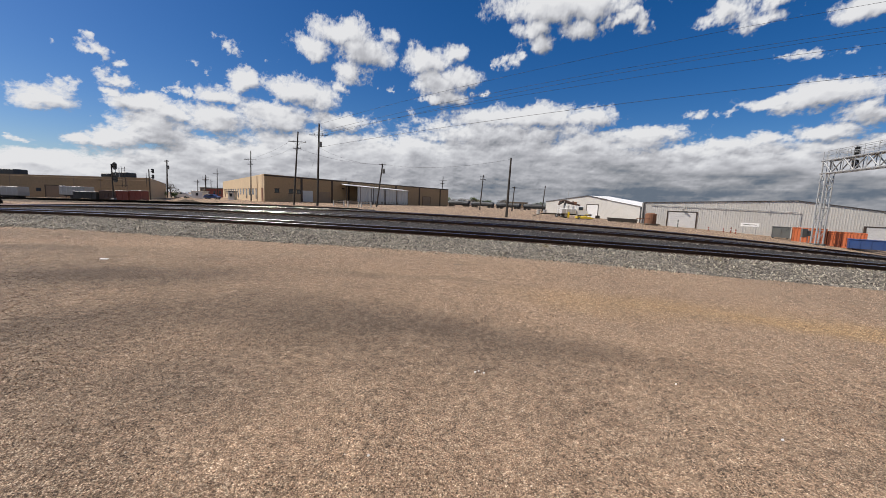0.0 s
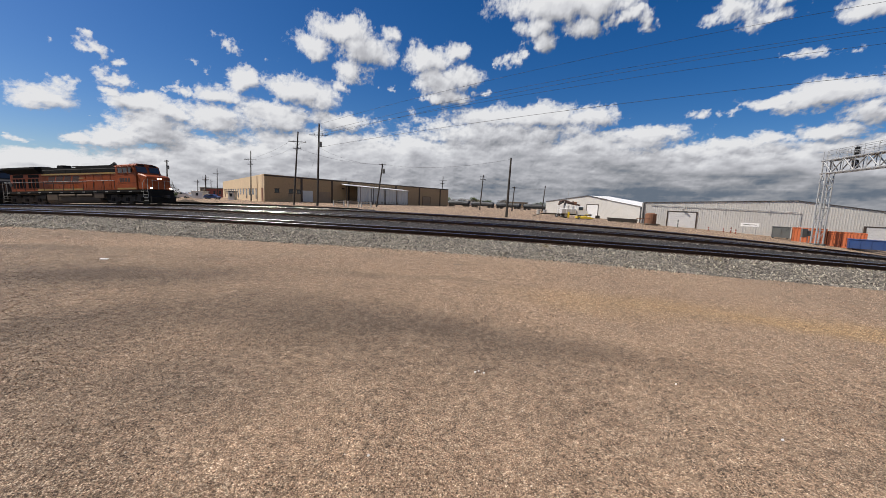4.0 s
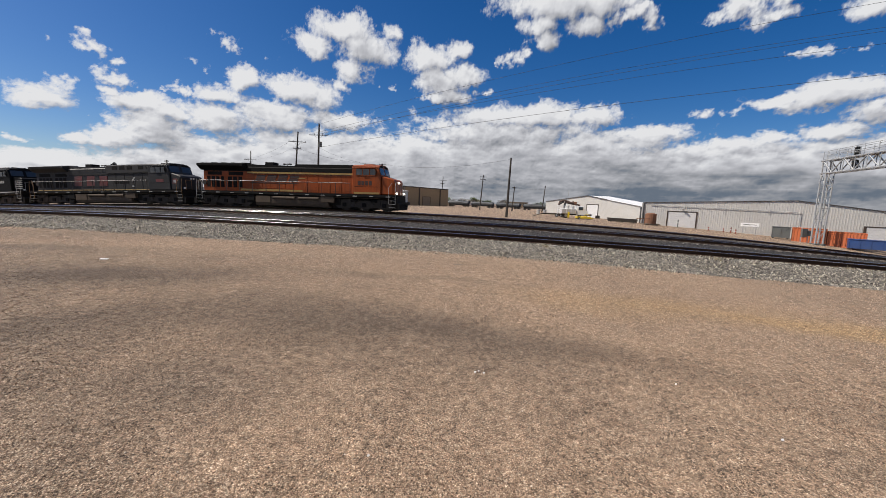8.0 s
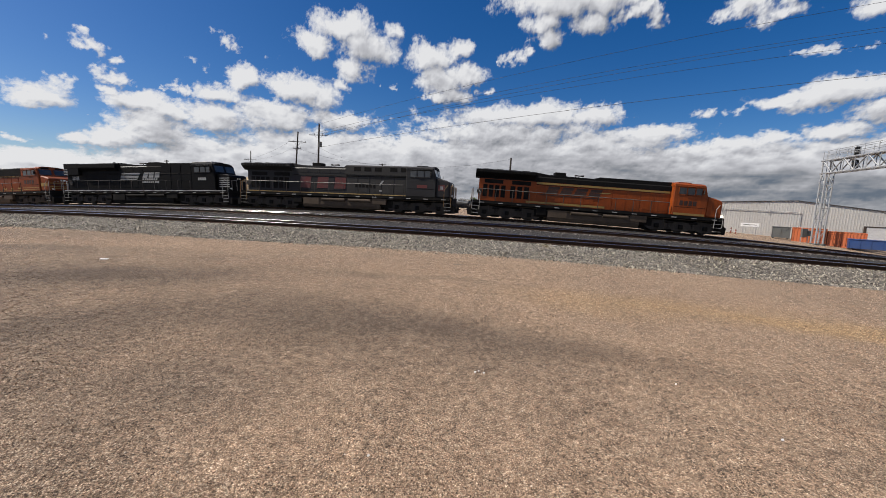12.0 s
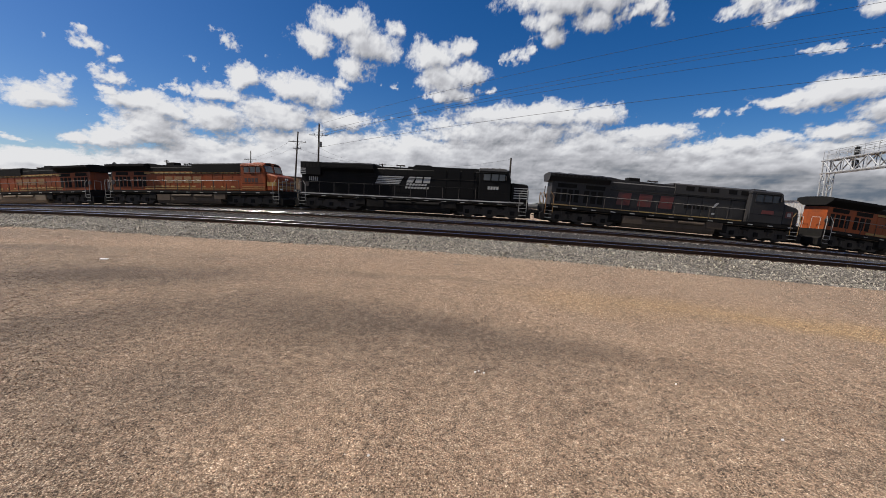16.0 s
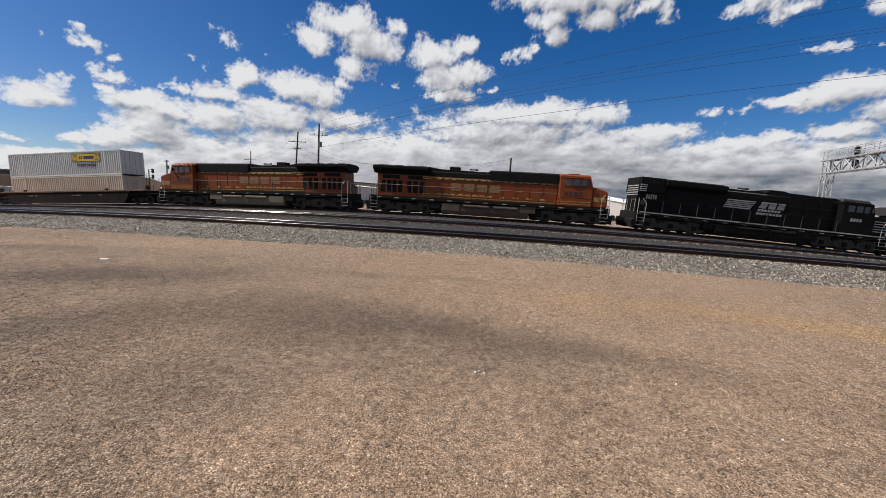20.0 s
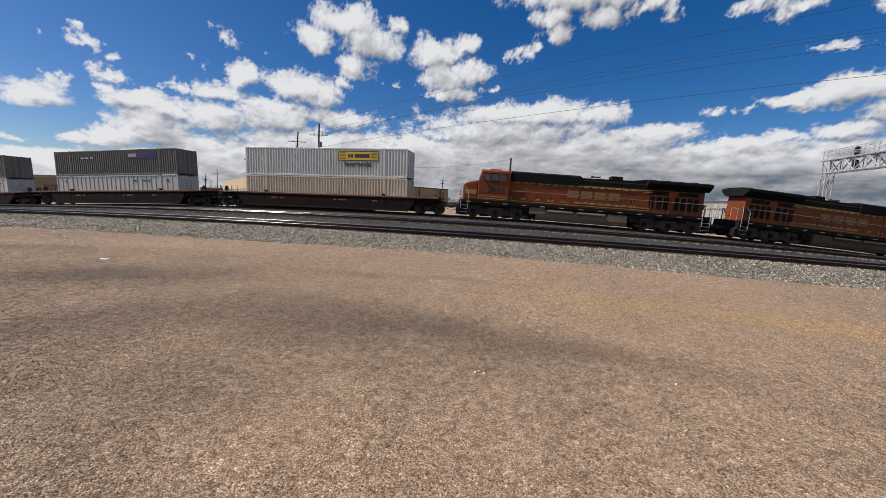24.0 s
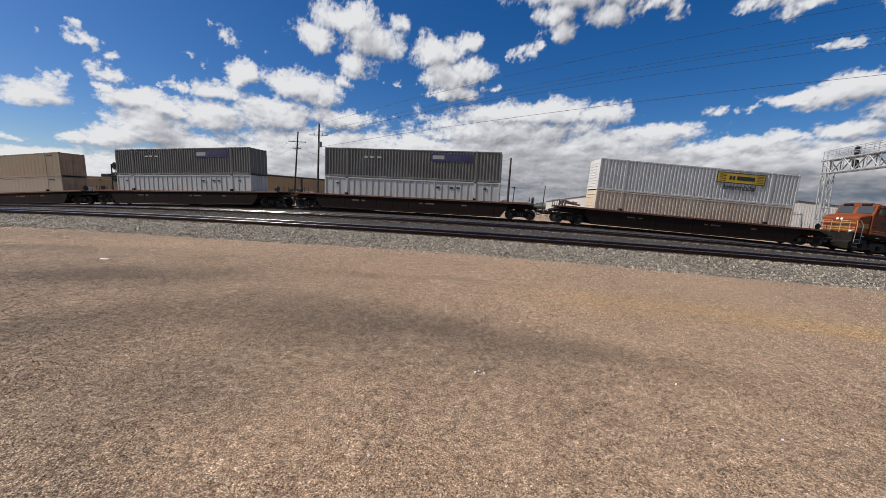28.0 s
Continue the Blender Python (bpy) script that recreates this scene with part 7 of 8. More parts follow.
def service_truck(x, y):
    t = thing("service_truck", "white crane truck with a folded dark boom and yellow bed", "truck", Matrix.Translation((x, y, ground_z(x, y) + 0.02)) @ pose(0, 0, 0, 0, 0, -8))
    part("chassis", box(B(), 0.2, 6.3, -0.5, 0.5, 0.55, 0.8), M["iron"], t)
    c = part("cab", prism(B(), [(3.6, 0.6), (5.5, 0.6), (5.5, 1.35), (5.0, 1.5), (4.7, 2.2), (3.6, 2.25)], -1.0, 1.0, 0.06), M["truck_white"], t)
    part("side_window", box(B(), 3.85, 4.6, -1.03, -0.98, 1.5, 2.05), M["glass"], c)
    part("windshield", slab([(5.03, -0.85, 1.52), (5.03, 0.85, 1.52), (4.75, 0.85, 2.15), (4.75, -0.85, 2.15)], 0.03), M["glass"], c)
    part("service_body", box(B(), 0.9, 3.4, -1.1, 1.1, 0.8, 1.7, 0.04), M["truck_white"], t)
    for k in range(3):
        part("locker_door", box(B(), 1.0 + k * 0.8, 1.7 + k * 0.8, -1.125, -1.09, 0.9, 1.6), M["trailer_white"], t)
    part("crane_post", rod(B(), (1.6, 0, 1.7), (1.6, 0, 2.7), 0.22, 10), M["dark_box"], t)
    part("boom", rod(B(), (1.5, 0, 2.8), (4.2, -0.2, 2.35), 0.16, 6), M["brown_box"], t)
    part("boom", rod(B(), (1.4, 0.1, 2.95), (0.6, 0.1, 2.5), 0.2, 6), M["dark_box"], t)
    part("boom_elbow", tube(B(), [(0.5, 0.1, 2.3), (0.7, 0.1, 2.95), (1.5, 0, 3.15), (2.6, -0.1, 2.75), (3.1, -0.2, 2.95)], 0.17, 7), M["brown_box"], t)
    part("bucket", box(B(), 3.1, 3.6, -0.5, 0.2, 2.5, 2.95, 0.05), M["rust"], t)
    for k in range(5):
        part("gas_cylinder", rod(B(), (1.3 + k * 0.42, -0.7, 1.7), (1.3 + k * 0.42, -0.7, 2.25 + 0.2 * (k % 2)), 0.14, 8), M["truck_white"] if k % 2 else M["galv"], t)
    part("outrigger", box(B(), 2.0, 2.3, -1.35, -1.1, 0.1, 1.1, 0.02), M["truck_yellow"], t)
    for xx in (0.2, 0.75):
        part("ladder_rail", rod(B(), (xx, -1.0, 0.6), (xx, -1.0, 2.3), 0.04), M["truck_white"], t)
    for k in range(5):
        part("rung", rod(B(), (0.2, -1.0, 0.8 + k * 0.33), (0.75, -1.0, 0.8 + k * 0.33), 0.03), M["truck_white"], t)
    for xx in (1.7, 4.6):
        for yy in (-0.85, 0.85):
            wheel_at(t, xx, yy, 0.45)


service_truck(20.4, 69.0)


def flatbed(x, y, turn, L, label):
    t = thing("flatbed_trailer", label, "trailer", Matrix.Translation((x, y, ground_z(x, y) + 0.02)) @ pose(0, 0, 0, 0, 0, turn))
    for k in range(7):
        part("deck_plank", box(B(), 0, L, -1.1 + k * 0.315, -0.81 + k * 0.315, 0.62, 0.7, 0.005), M["timber"], t)
    for yy in (-0.6, 0.6):
        part("frame_rail", box(B(), -0.6, L, yy - 0.07, yy + 0.07, 0.42, 0.62), M["iron"], t)
    for xx in (L * 0.55, L * 0.55 + 0.8):
        for yy in (-0.95, 0.95):
            wheel_at(t, xx, yy, 0.32, 0.22)
    part("ramp", slab([(-2.0, -1.0, 0.05), (0, -1.0, 0.68), (0, 1.0, 0.68), (-2.0, 1.0, 0.05)], 0.06), M["timber"], t)


flatbed(19.6, 73.5, -25, 4.5, "low flatbed trailer with a lowered ramp")


def yellow_mower(x, y):
    t = thing("yard_machine", "low yellow machine attachment on the ground", "machine", Matrix.Translation((x, y, ground_z(x, y) + 0.01)) @ pose(0, 0, 0, 0, 0, -6))
    part("deck", prism(B(), [(0, 0.12), (2.6, 0.12), (3.0, 0.3), (2.3, 0.42), (1.6, 0.62), (0.7, 0.4), (0, 0.5)], -0.6, 0.6, 0.04), M["truck_yellow"], t)
    part("hitch", box(B(), 3.3, 4.0, -0.2, 0.2, 0.25, 0.75, 0.03), M["iron"], t)
    for yy in (-0.62, 0.62):
        wheel_at(t, 0.4, yy, 0.2, 0.16)
    part("guard", tube(B(), [(1.2, -0.5, 0.4), (1.4, -0.5, 0.95), (2.0, -0.5, 0.8), (2.4, -0.5, 0.4)], 0.05), M["truck_yellow"], t)


yellow_mower(23.3, 66.3)


def drum(x, y, mat_):
    t = thing("steel_drum", "pale upright steel drum in the yard", "drum", Matrix.Translation((x, y, ground_z(x, y))), "steel drums")
    part("shell", rod(B(), (0, 0, 0), (0, 0, 1.1), 0.42, 16), mat_, t)
    for z in (0.02, 0.37, 0.73, 1.06):
        part("hoop", rod(B(), (0, 0, z), (0, 0, z + 0.05), 0.44, 16), mat_, t)


drum(22.5, 90, M["trailer_white"])
drum(24.6, 92, M["galv"])


def barrier(x, y, turn):
    t = thing("pipe_barrier", "weathered pale pipe barrier beside the road", "barrier", Matrix.Translation((x, y, ground_z(x, y))) @ pose(0, 0, 0, 0, 0, turn), "pipe barriers")
    for xx in (0, 2.0):
        part("post", rod(B(), (xx, 0, -0.2), (xx, 0, 1.15), 0.13, 8), M["trailer_white"], t)
    for z in (0.45, 0.95):
        part("rail", rod(B(), (0, 0, z), (2.0, 0, z), 0.07, 6), M["timber"], t)


barrier(-21.9, 74, 0)
barrier(-18.8, 73, 3)
barrier(-16.9, 76, 0)


def car(x, y, turn, mat_, label, van=False):
    t = thing("van" if van else "car", label, "van" if van else "car", Matrix.Translation((x, y, ground_z(x, y) + 0.01)) @ pose(0, 0, 0, 0, 0, turn), "parked cars")
    prof = [(0, 0.35), (4.3, 0.35), (4.35, 0.8), (3.4, 0.95), (2.8, 1.45), (1.0, 1.5), (0.3, 1.0), (0, 0.9)]
    if van:
        prof = [(0, 0.35), (4.7, 0.35), (4.75, 0.95), (4.1, 1.15), (3.5, 1.8), (0.2, 1.85), (0, 1.2)]
    b = part("body", prism(B(), prof, -0.85, 0.85, 0.06), mat_, t)
    top = 1.35 if not van else 1.7
    for xa, xb in ((1.2, 1.9), (2.0, 2.7)):
        part("side_window", box(B(), xa, xb, -0.87, 0.87, top - 0.4, top), M["glass"], b)
    for xx in (0.85, 3.5):
        for yy in (-0.75, 0.75):
            wheel_at(t, xx, yy, 0.33, 0.22)


car(-80.9, 112, 10, M["truck_white"], "white van parked by the street", True)
car(-70.3, 110, 2, M["blue_box"], "dark blue car parked by the street")
car(-84.0, 124, 60, M["dark_box"], "dark car parked on the far street")


def small_house(x, y, L, D, H, mat_, label, turn=0, roof=None):
    t = thing("small_building", label, "building", Matrix.Translation((x, y, ground_z(x, y))) @ pose(0, 0, 0, 0, 0, turn), "small buildings")
    for name, a in (("front_wall", (0, L, 0, 0.2)), ("back_wall", (0, L, D - 0.2, D)), ("side_wall", (0, 0.2, 0.2, D - 0.2)), ("side_wall", (L - 0.2, L, 0.2, D - 0.2))):
        part(name, box(B(), a[0], a[1], a[2], a[3], -0.4, H), mat_, t)
    part("roof", box(B(), -0.2, L + 0.2, -0.2, D + 0.2, H, H + 0.18, 0.02), roof or M["roof_dark"], t)
    k = max(1, int(L / 2.2))
    for i in range(k):
        xx = (i + 0.5) * L / k
        w = part("window", box(B(), xx - 0.4, xx + 0.4, -0.02, 0.05, H * 0.4, H * 0.75), M["win_dark"], t)
        part("window_frame", box(B(), xx - 0.46, xx + 0.46, -0.05, 0.0, H * 0.75, H * 0.75 + 0.08), M["brown_trim"], w)


small_house(-79.7, 118, 3.6, 3, 2.2, M["door_white"], "small white hut by the street", 0, M["roof_white"])
small_house(-105, 165, 7.5, 6, 3.7, M["red_box"], "low red-brown building down the street")
small_house(-64.6, 112, 1.6, 2, 2.4, M["pale_panel"], "small pale kiosk beside the warehouse")
small_house(-118, 205, 14, 8, 4.2, M["tan_lit"], "distant tan building down the street")
small_house(-150, 230, 12, 8, 5, M["brown_door"], "distant brown building down the street")
small_house(16, 260, 9, 8, 4, M["siding"], "distant pale house among trees", 0, M["roof_dark"])
small_house(52, 300, 14, 8, 4, M["tan_wall"], "distant tan house among trees", 0, M["roof_dark"])


# distant tank cars on a spur
def tank_car(x, y, turn, mat_, label):
    t = thing("tank_car", label, "rail car", Matrix.Translation((x, y, ground_z(x, y) + 0.02)) @ pose(0, 0, 0, 0, 0, turn), "parked rail cars")
    bm = B()
    rod(bm, (0.8, 0, 1.55), (11.2, 0, 1.55), 0.95, 18)
    rod(bm, (11.2, 0, 1.55), (11.6, 0, 1.55), 0.95, 18, 0.4)
    rod(bm, (0.8, 0, 1.55), (0.4, 0, 1.55), 0.95, 18, 0.4)
    part("tank", bm, mat_, t)
    part("dome", rod(B(), (6, 0, 2.4), (6, 0, 2.8), 0.5, 12), mat_, t)
    part("sill", box(B(), 0, 12, -0.9, 0.9, 0.62, 0.75), M["iron"], t)
    for xx in (1.2, 2.9, 9.1, 10.8):
        part("wheelset", rod(B(), (xx, -0.8, 0.4), (xx, 0.8, 0.4), 0.4, 14), M["iron"], t)
    part("handrail", tube(B(), [(3, -0.95, 1.9), (9, -0.95, 1.9)], 0.04), M["iron"], t)


for i in range(5):
    tank_car(1.5 + i * 12.3 * 0.83, 176 - i * 12.6 * 0.55, -34, M["unit_dark"], "dark tank car parked on a distant spur")


def bush(name, x, y, w, h, mat_, label, seed, twiggy=False):
    """A small tree or shrub: tapered trunk, limbs and a crown of many small leaves with gaps."""
    rnd = random.Random(seed)
    z0 = ground_z(x, y)
    t = thing(name, label, "tree", Matrix.Translation((x, y, z0)), "distant trees")
    bm = B()
    rod(bm, (0, 0, -0.2), (rnd.uniform(-0.1, 0.1) * w, 0, h * 0.55), 0.05 * h, 6, 0.02 * h)
    tips = []
    for k in range(9):
        a, e = rnd.uniform(0, 6.28), rnd.uniform(0.35, 1.3)
        p = Vector((0, 0, h * rnd.uniform(0.25, 0.5)))
        q = p + Vector((math.cos(a) * math.cos(e) * w * 0.45, math.sin(a) * math.cos(e) * w * 0.45, math.sin(e) * h * 0.45))
        rod(bm, p, q, 0.02 * h, 5, 0.008 * h)
        tips.append(q)
    part("trunk", bm, M["pole"], t)
    bm = B()
    for q in tips:
        for k in range(70 if not twiggy else 40):
            c = q + Vector((rnd.gauss(0, w * 0.13), rnd.gauss(0, w * 0.13), rnd.gauss(0, h * 0.11)))
            if c.z < 0.1 * h:
                continue
            s = rnd.uniform(0.03, 0.075) * h
            u = Vector((rnd.uniform(-1, 1), rnd.uniform(-1, 1), rnd.uniform(-1, 1))).normalized()
            v = u.orthogonal().normalized()
            bm.faces.new([bm.verts.new(c + u * s), bm.verts.new(c + v * s * (0.25 if twiggy else 0.6)), bm.verts.new(c - u * s), bm.verts.new(c - v * s * (0.25 if twiggy else 0.6))])
    part("crown", bm, mat_, t)


rt = random.Random(3)
bush("shrub", -78.6, 104, 2.6, 2.4, M["leaf_green"], "dusty green shrub beside the street", 11)
bush("shrub", -76.4, 106, 1.8, 1.8, M["leaf_green"], "dusty green shrub beside the street", 12)
bush("tree", -86, 118, 4.0, 4.2, M["leaf_dry"], "bare grey-brown tree beside the street", 13, True)
for i in range(16):
    x = 2 + i * 3.7 + rt.uniform(-1.5, 1.5)
    y = rt.uniform(205, 250)
    g = rt.random() < 0.55
    bush("tree", x, y, rt.uniform(5, 8), rt.uniform(3.6, 5.2) * (0.75 if i > 11 else 1), M["leaf_green"] if g else M["leaf_dry"], "distant low green tree on the horizon" if g else "distant bare grey-brown tree on the horizon", 100 + i, not g)
for i in range(8):
    bush("tree", -150 + i * 9 + rt.uniform(-3, 3), 240 + rt.uniform(-20, 20), rt.uniform(5, 8), rt.uniform(4.5, 6.5), M["leaf_dry"], "distant bare grey-brown tree down the street", 200 + i, True)


# ---------------------------------------------------------------- loose stones
def island_mat(name, stops, rough=0.9, overlay=None):
    m, n, l = nodes_of(name)
    b = n["Principled BSDF"]
    g = n.new("ShaderNodeNewGeometry")
    base = ramp(n, l, g.outputs["Random Per Island"], stops)
    co = n.new("ShaderNodeTexCoord").outputs["Object"]
    base = mixc(n, l, 0.5, base, ramp(n, l, noise_node(n, l, co, 60, 4), [(0.3, 0.6), (0.7, 1.25)]), "MULTIPLY")
    if overlay:
        base = overlay(n, l, co, base)
    l.new(base, b.inputs["Base Color"])
    b.inputs["Roughness"].default_value = rough
    b.inputs["Specular IOR Level"].default_value = 0.3
    return m


CUBE_V = np.array([(-1, -1, -1), (1, -1, -1), (1, 1, -1), (-1, 1, -1), (-1, -1, 1), (1, -1, 1), (1, 1, 1), (-1, 1, 1)], float)
CUBE_F = np.array([(0, 3, 2, 1), (4, 5, 6, 7), (0, 1, 5, 4), (1, 2, 6, 5), (2, 3, 7, 6), (3, 0, 4, 7)])


def scatter(name, places, sizes, material, label, seed, flat=0.7):
    """Many loose angular stones as one mesh."""
    rng = np.random.default_rng(seed)
    k = len(places)
    v = CUBE_V[None] * rng.uniform(0.45, 1.0, (k, 8, 1)) * np.stack([rng.uniform(0.6, 1.2, k), rng.uniform(0.6, 1.0, k), rng.uniform(0.45, 0.9, k) * flat], 1)[:, None, :]
    q = rng.normal(size=(k, 4))
    q /= np.linalg.norm(q, axis=1)[:, None]
    w, x, y, z = q.T
    R = np.stack([np.stack([1 - 2 * (y * y + z * z), 2 * (x * y - w * z), 2 * (x * z + w * y)], 1),
                  np.stack([2 * (x * y + w * z), 1 - 2 * (x * x + z * z), 2 * (y * z - w * x)], 1),
                  np.stack([2 * (x * z - w * y), 2 * (y * z + w * x), 1 - 2 * (x * x + y * y)], 1)], 1)
    v = np.einsum("kij,kvj->kvi", R, v) * np.asarray(sizes)[:, None, None] + np.asarray(places)[:, None, :]
    f = (CUBE_F[None] + (np.arange(k) * 8)[:, None, None]).reshape(-1, 4)
    me = bpy.data.meshes.new(name)
    me.from_pydata(v.reshape(-1, 3).tolist(), [], f.tolist())
    me.materials.append(material)
    ob = new(name, me)
    tagged(ob, label, "stones", kind="stuff")


def loose_stones():
    rng = np.random.default_rng(4)
    pts, sz = [], []
    offs, hs = [a for a, _ in SHOULDER[:-1]], [b for _, b in SHOULDER[:-1]]
    for _ in range(48000):
        s, off = rng.uniform(-48, 44), B_OFF + 0.9 + 3.4 * rng.uniform(0, 1) ** 0.85
        x, y, z, th = line(s, off)
        h = rail_z(x) + float(np.interp(off, offs, hs)) if off < 23.5 else ground_z(x, y) + 0.01
        if off > 23.5 and rng.uniform() < (off - 23.4) * 1.3:
            continue
        r = 0.014 + 0.021 * rng.uniform() ** 1.6
        pts.append((x, y, h + 0.012))
        sz.append(r)
    scatter("ballast_stones", pts, sz, island_mat("loose_ballast_stone", [(0.0, (0.028, 0.024, 0.02)), (0.3, (0.16, 0.142, 0.115)), (0.65, (0.36, 0.325, 0.26)), (1.0, (0.62, 0.57, 0.46))]), "loose grey crushed stones on the ballast shoulder", 1)
    pts, sz = [], []
    for _ in range(15000):
        s, off = rng.uniform(-48, 44), rng.uniform(B_OFF - 2.4, B_OFF + 0.9)
        x, y, z, th = line(s, off)
        if abs(abs(off - B_OFF) - 0.75) < 0.14:
            continue
        pts.append((x, y, rail_z(x) - 0.215))
        sz.append(rng.uniform(0.015, 0.035))
    scatter("ballast_stones", pts, sz, island_mat("fouled_loose_stone", [(0.0, (0.05, 0.046, 0.042)), (0.5, (0.20, 0.185, 0.17)), (1.0, (0.55, 0.52, 0.47))]), "dark loose stones between the ties", 2)
    pts, sz = [], []
    for _ in range(16000):
        s, off = rng.uniform(-60, 46), rng.uniform(2.0, B_OFF - 2.4)
        x, y, z, th = line(s, off)
        if abs(abs(off - A_OFF) - 0.75) < 0.16:
            continue
        pts.append((x, y, rail_z(x) - 0.20 - (0.12 if 13.6 < off < 17.6 or off < 8 else 0.02)))
        sz.append(rng.uniform(0.025, 0.055))
    scatter("ballast_stones", pts, sz, island_mat("grey_stone_between_tracks", [(0.0, (0.03, 0.028, 0.026)), (0.5, (0.12, 0.11, 0.10)), (1.0, (0.38, 0.355, 0.32))]), "scattered grey stones between the tracks", 6)
    pts, sz = [], []
    for _ in range(76000):
        r = 1.9 + 9.0 * rng.uniform(0, 1) ** 1.5
        a = rng.uniform(-0.93, 0.93)
        x, y = r * math.sin(a), r * math.cos(a)
        z = ground_z(x, y) + 0.035 * noise.noise(Vector((x * 0.12, y * 0.12, 0))) + 0.012 * noise.noise(Vector((x * 0.7, y * 0.7, 3)))
        q = rng.uniform()
        pts.append((x, y, z + 0.001))
        sz.append((0.0028 + 0.0042 * q ** 2) * (1 + 0.07 * r))
    scatter("gravel_stones", pts, sz, island_mat("loose_lot_gravel", [(0.0, (0.13, 0.085, 0.06)), (0.3, (0.29, 0.195, 0.135)), (0.65, (0.395, 0.27, 0.19)), (0.9, (0.44, 0.31, 0.222)), (0.994, (0.47, 0.345, 0.255)), (1.0, (0.68, 0.60, 0.52))], 0.9, lot_stains_shade), "loose tan gravel on the lot", 3, 0.6)
    pts, sz = [], []
    for _ in range(62000):
        r = 4.5 + 19.0 * rng.uniform(0, 1) ** 1.15
        a = rng.uniform(-0.9, 0.9)
        x, y = r * math.sin(a), r * math.cos(a)
        if y > 14.5 + 0.0 * x - 0.16 * x:
            continue
        z = ground_z(x, y) + 0.035 * noise.noise(Vector((x * 0.12, y * 0.12, 0))) + 0.012 * noise.noise(Vector((x * 0.7, y * 0.7, 3)))
        pts.append((x, y, z + 0.002))
        sz.append(rng.uniform(0.0045, 0.0085) * (0.75 + 0.05 * r))
    scatter("gravel_stones", pts, sz, island_mat("coarse_lot_gravel", [(0.0, (0.07, 0.042, 0.028)), (0.35, (0.27, 0.17, 0.11)), (0.7, (0.46, 0.32, 0.22)), (0.97, (0.56, 0.42, 0.31)), (1.0, (0.66, 0.53, 0.42))], 0.9, lot_stains_shade), "coarser loose tan gravel on the lot", 5, 0.95)


loose_stones()


# small litter and weeds
def litter(x, y, w, h, mat_, label):
    t = part("scrap", box(B(), -w / 2, w / 2, -h / 2, h / 2, 0.0, 0.015, 0.004), mat_)
    t.matrix_world = Matrix.Translation((x, y, ground_z(x, y) + 0.015)) @ pose(0, 0, 0, 3, 2, 20)
    tagged(t, label, "litter", "litter")


litter(-8.02, 8.7, 0.15, 0.09, M["roof_white"], "scrap of white paper on the gravel")
for x, y, w in ((0.38, 3.67, 0.035), (0.42, 3.7, 0.03), (0.47, 3.66, 0.035), (-0.45, 2.32, 0.03), (2.76, 2.77, 0.04), (2.45, 3.65, 0.03)):
    litter(x, y, w * 0.6, w * 0.4, M["roof_white"], "small white stone on the gravel")
litter(0.46, 10.35, 0.3, 0.05, M["timber"], "pale splinter of wood on the gravel")


def weed(s, off, r, h, seed):
    """A dry tuft of grass on the ballast."""
    rnd = random.Random(seed)
    x, y, z, th = line(s, off)
    t = thing("dry_weed", "dry straw-coloured weed tuft on the ballast", "weed", Matrix.Translation((x, y, rail_z(x) - 0.26)), "weeds")
    bm = B()
    for k in range(90):
        a, e = rnd.uniform(0, 6.28), rnd.uniform(0.3, 1.45)
        d = Vector((math.cos(a) * math.cos(e), math.sin(a) * math.cos(e), math.sin(e)))
        p = Vector((rnd.gauss(0, r * 0.4), rnd.gauss(0, r * 0.3), 0))
        q = p + d * h * rnd.uniform(0.5, 1.0) + Vector((0, 0, -0.1 * h))
        sd = d.cross(Vector((0, 0, 1))).normalized() * 0.006
        bm.faces.new([bm.verts.new(p - sd), bm.verts.new(p + sd), bm.verts.new((p + q) / 2 + sd + Vector((0, 0, 0.05 * h))), bm.verts.new(q)])
    part("blades", bm, M["straw"], t)


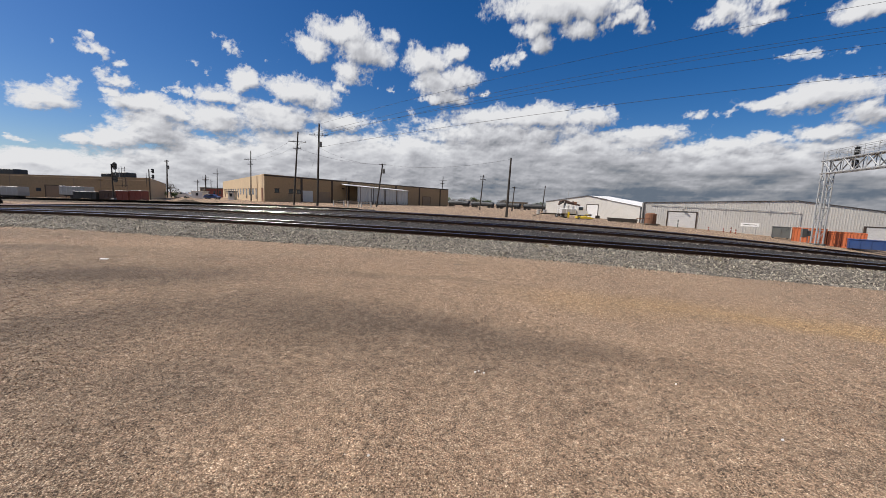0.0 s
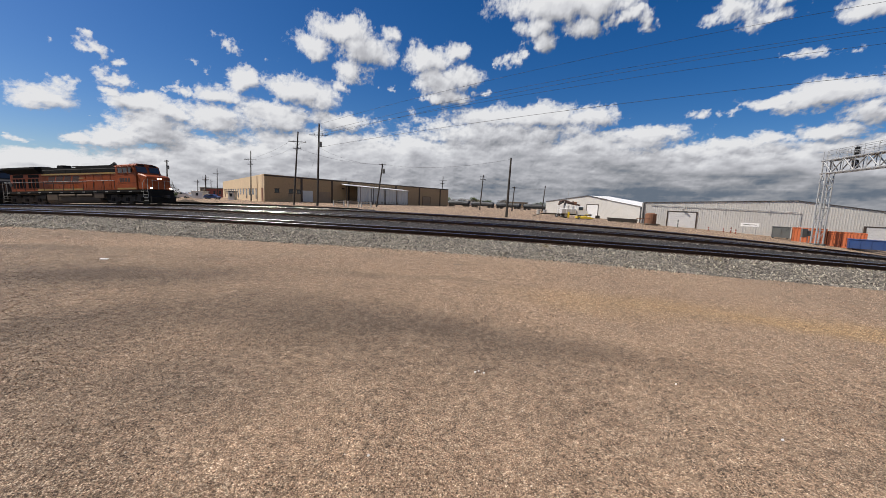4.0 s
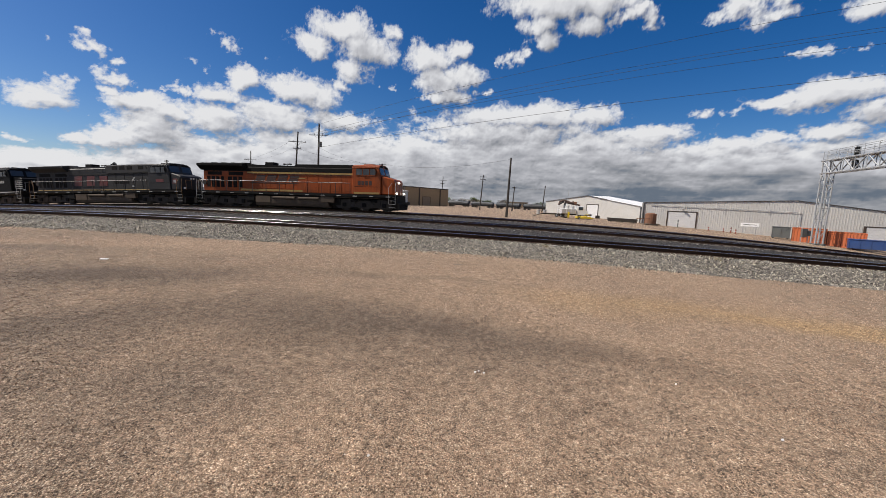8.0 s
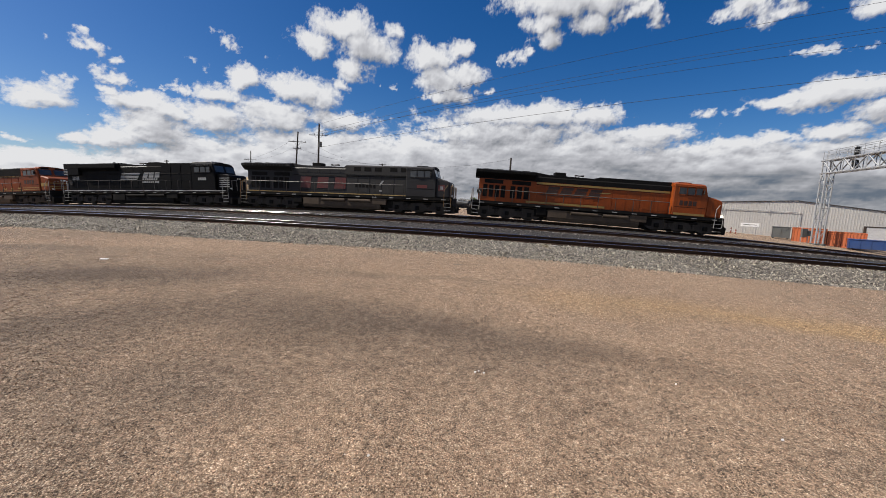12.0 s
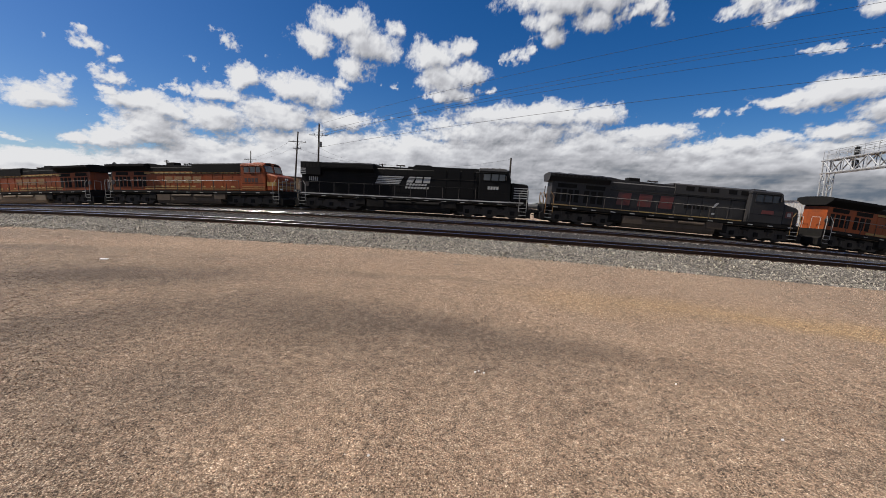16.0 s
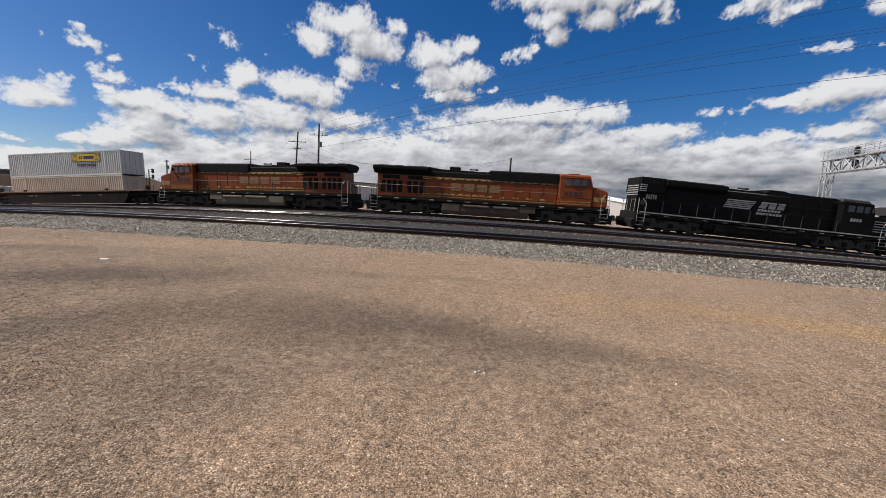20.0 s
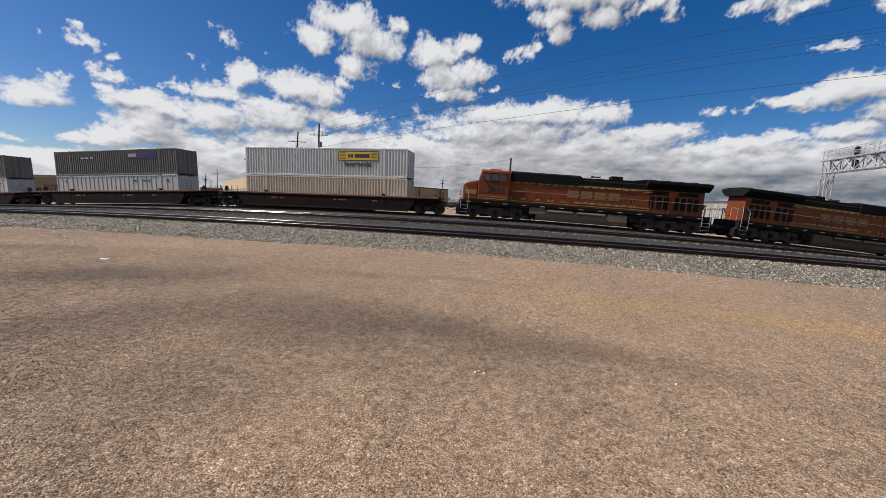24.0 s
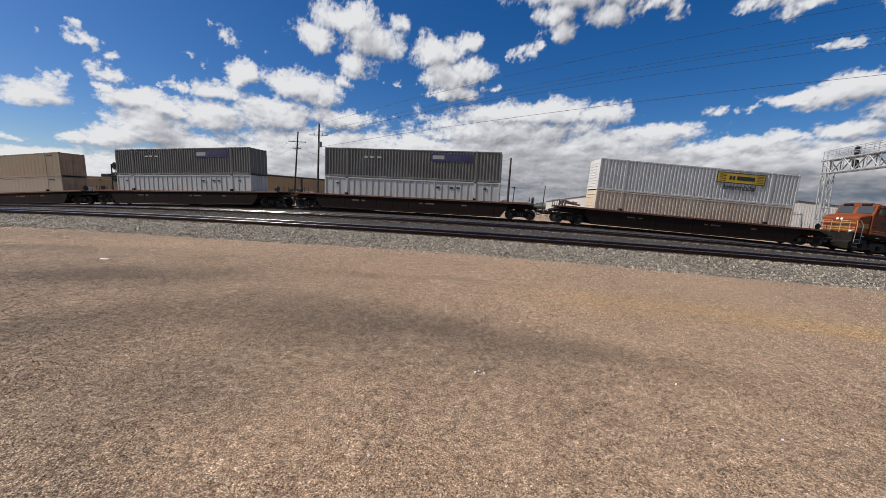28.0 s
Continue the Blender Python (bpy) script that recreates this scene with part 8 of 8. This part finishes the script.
M["straw"] = mat("dry_straw", (0.30, 0.24, 0.15), 0.9, 0, (0.2, 0.14, 0.08), 0.4)
weed(16.2, 21.6, 0.3, 0.24, 1)
weed(16.7, 21.7, 0.2, 0.2, 2)
weed(12.0, 21.9, 0.12, 0.25, 3)
weed(-13.5, 21.4, 0.15, 0.25, 4)
weed(6.5, 22.0, 0.12, 0.22, 5)


# ---------------------------------------------------------------- what moves
def run(t):
    """Metres that the train has gone by t seconds, from where it is at 14 s."""
    u = t - 14.0
    return 7.4947 * u + 0.5 * 0.0806 * u * u - 7.5e-5 * u ** 3 / 6 - 1.1 * math.exp(-t / 4) - 1.7 * math.exp(-t / 2.6)


def on_rails(c, t, turn=1, lift=0.0):
    s = c + run(t)
    x, y, _, _ = line(s)
    a, b = line(s - 7.5), line(s + 7.5)
    z = (rail_z(s - 7.5) + rail_z(s + 7.5)) / 2
    yaw = math.degrees(math.atan2(b[1] - a[1], b[0] - a[0]))
    pitch = math.degrees(math.atan2(rail_z(s + 7.5) - rail_z(s - 7.5), 15.0))
    m = Matrix.Translation(((a[0] + b[0]) / 2 * 0.5 + x * 0.5, (a[1] + b[1]) / 2 * 0.5 + y * 0.5, z)) @ pose(0, 0, 0, 0, 0, yaw) @ pose(0, 0, 0, 0, -pitch, 0)
    return m @ pose(0, 0, lift, 0, 0, 0 if turn > 0 else 180)


def motions():
    """The train passes along the main track, its wheels turn, the clouds drift slowly nearer."""
    walk(clouds, [(t, pose(32.6 * t / 28, -68.7 * t / 28, 0)) for t in range(0, 29, 4)])
    for ob, c, turn in locos:
        walk(ob, [(t, on_rails(c, t, turn)) for t in range(29)])
    for ob, c in wells:
        walk(ob, [(t, on_rails(c, t)) for t in range(29)])
    for ob, c, lift in boxes_:
        walk(ob, [(t, on_rails(c, t, 1, lift)) for t in range(29)])
    back = {o.name for o, c, turn in locos if turn < 0}
    for o, x, r in WHEELS:
        sgn = -1 if o.parent.parent.name in back else 1
        rows = [(i / 15, pose(x, 0, r, 0, math.degrees(sgn * run(i / 15) / r) % 360, 0)) for i in range(421)]
        walk(o, rows)


motions()
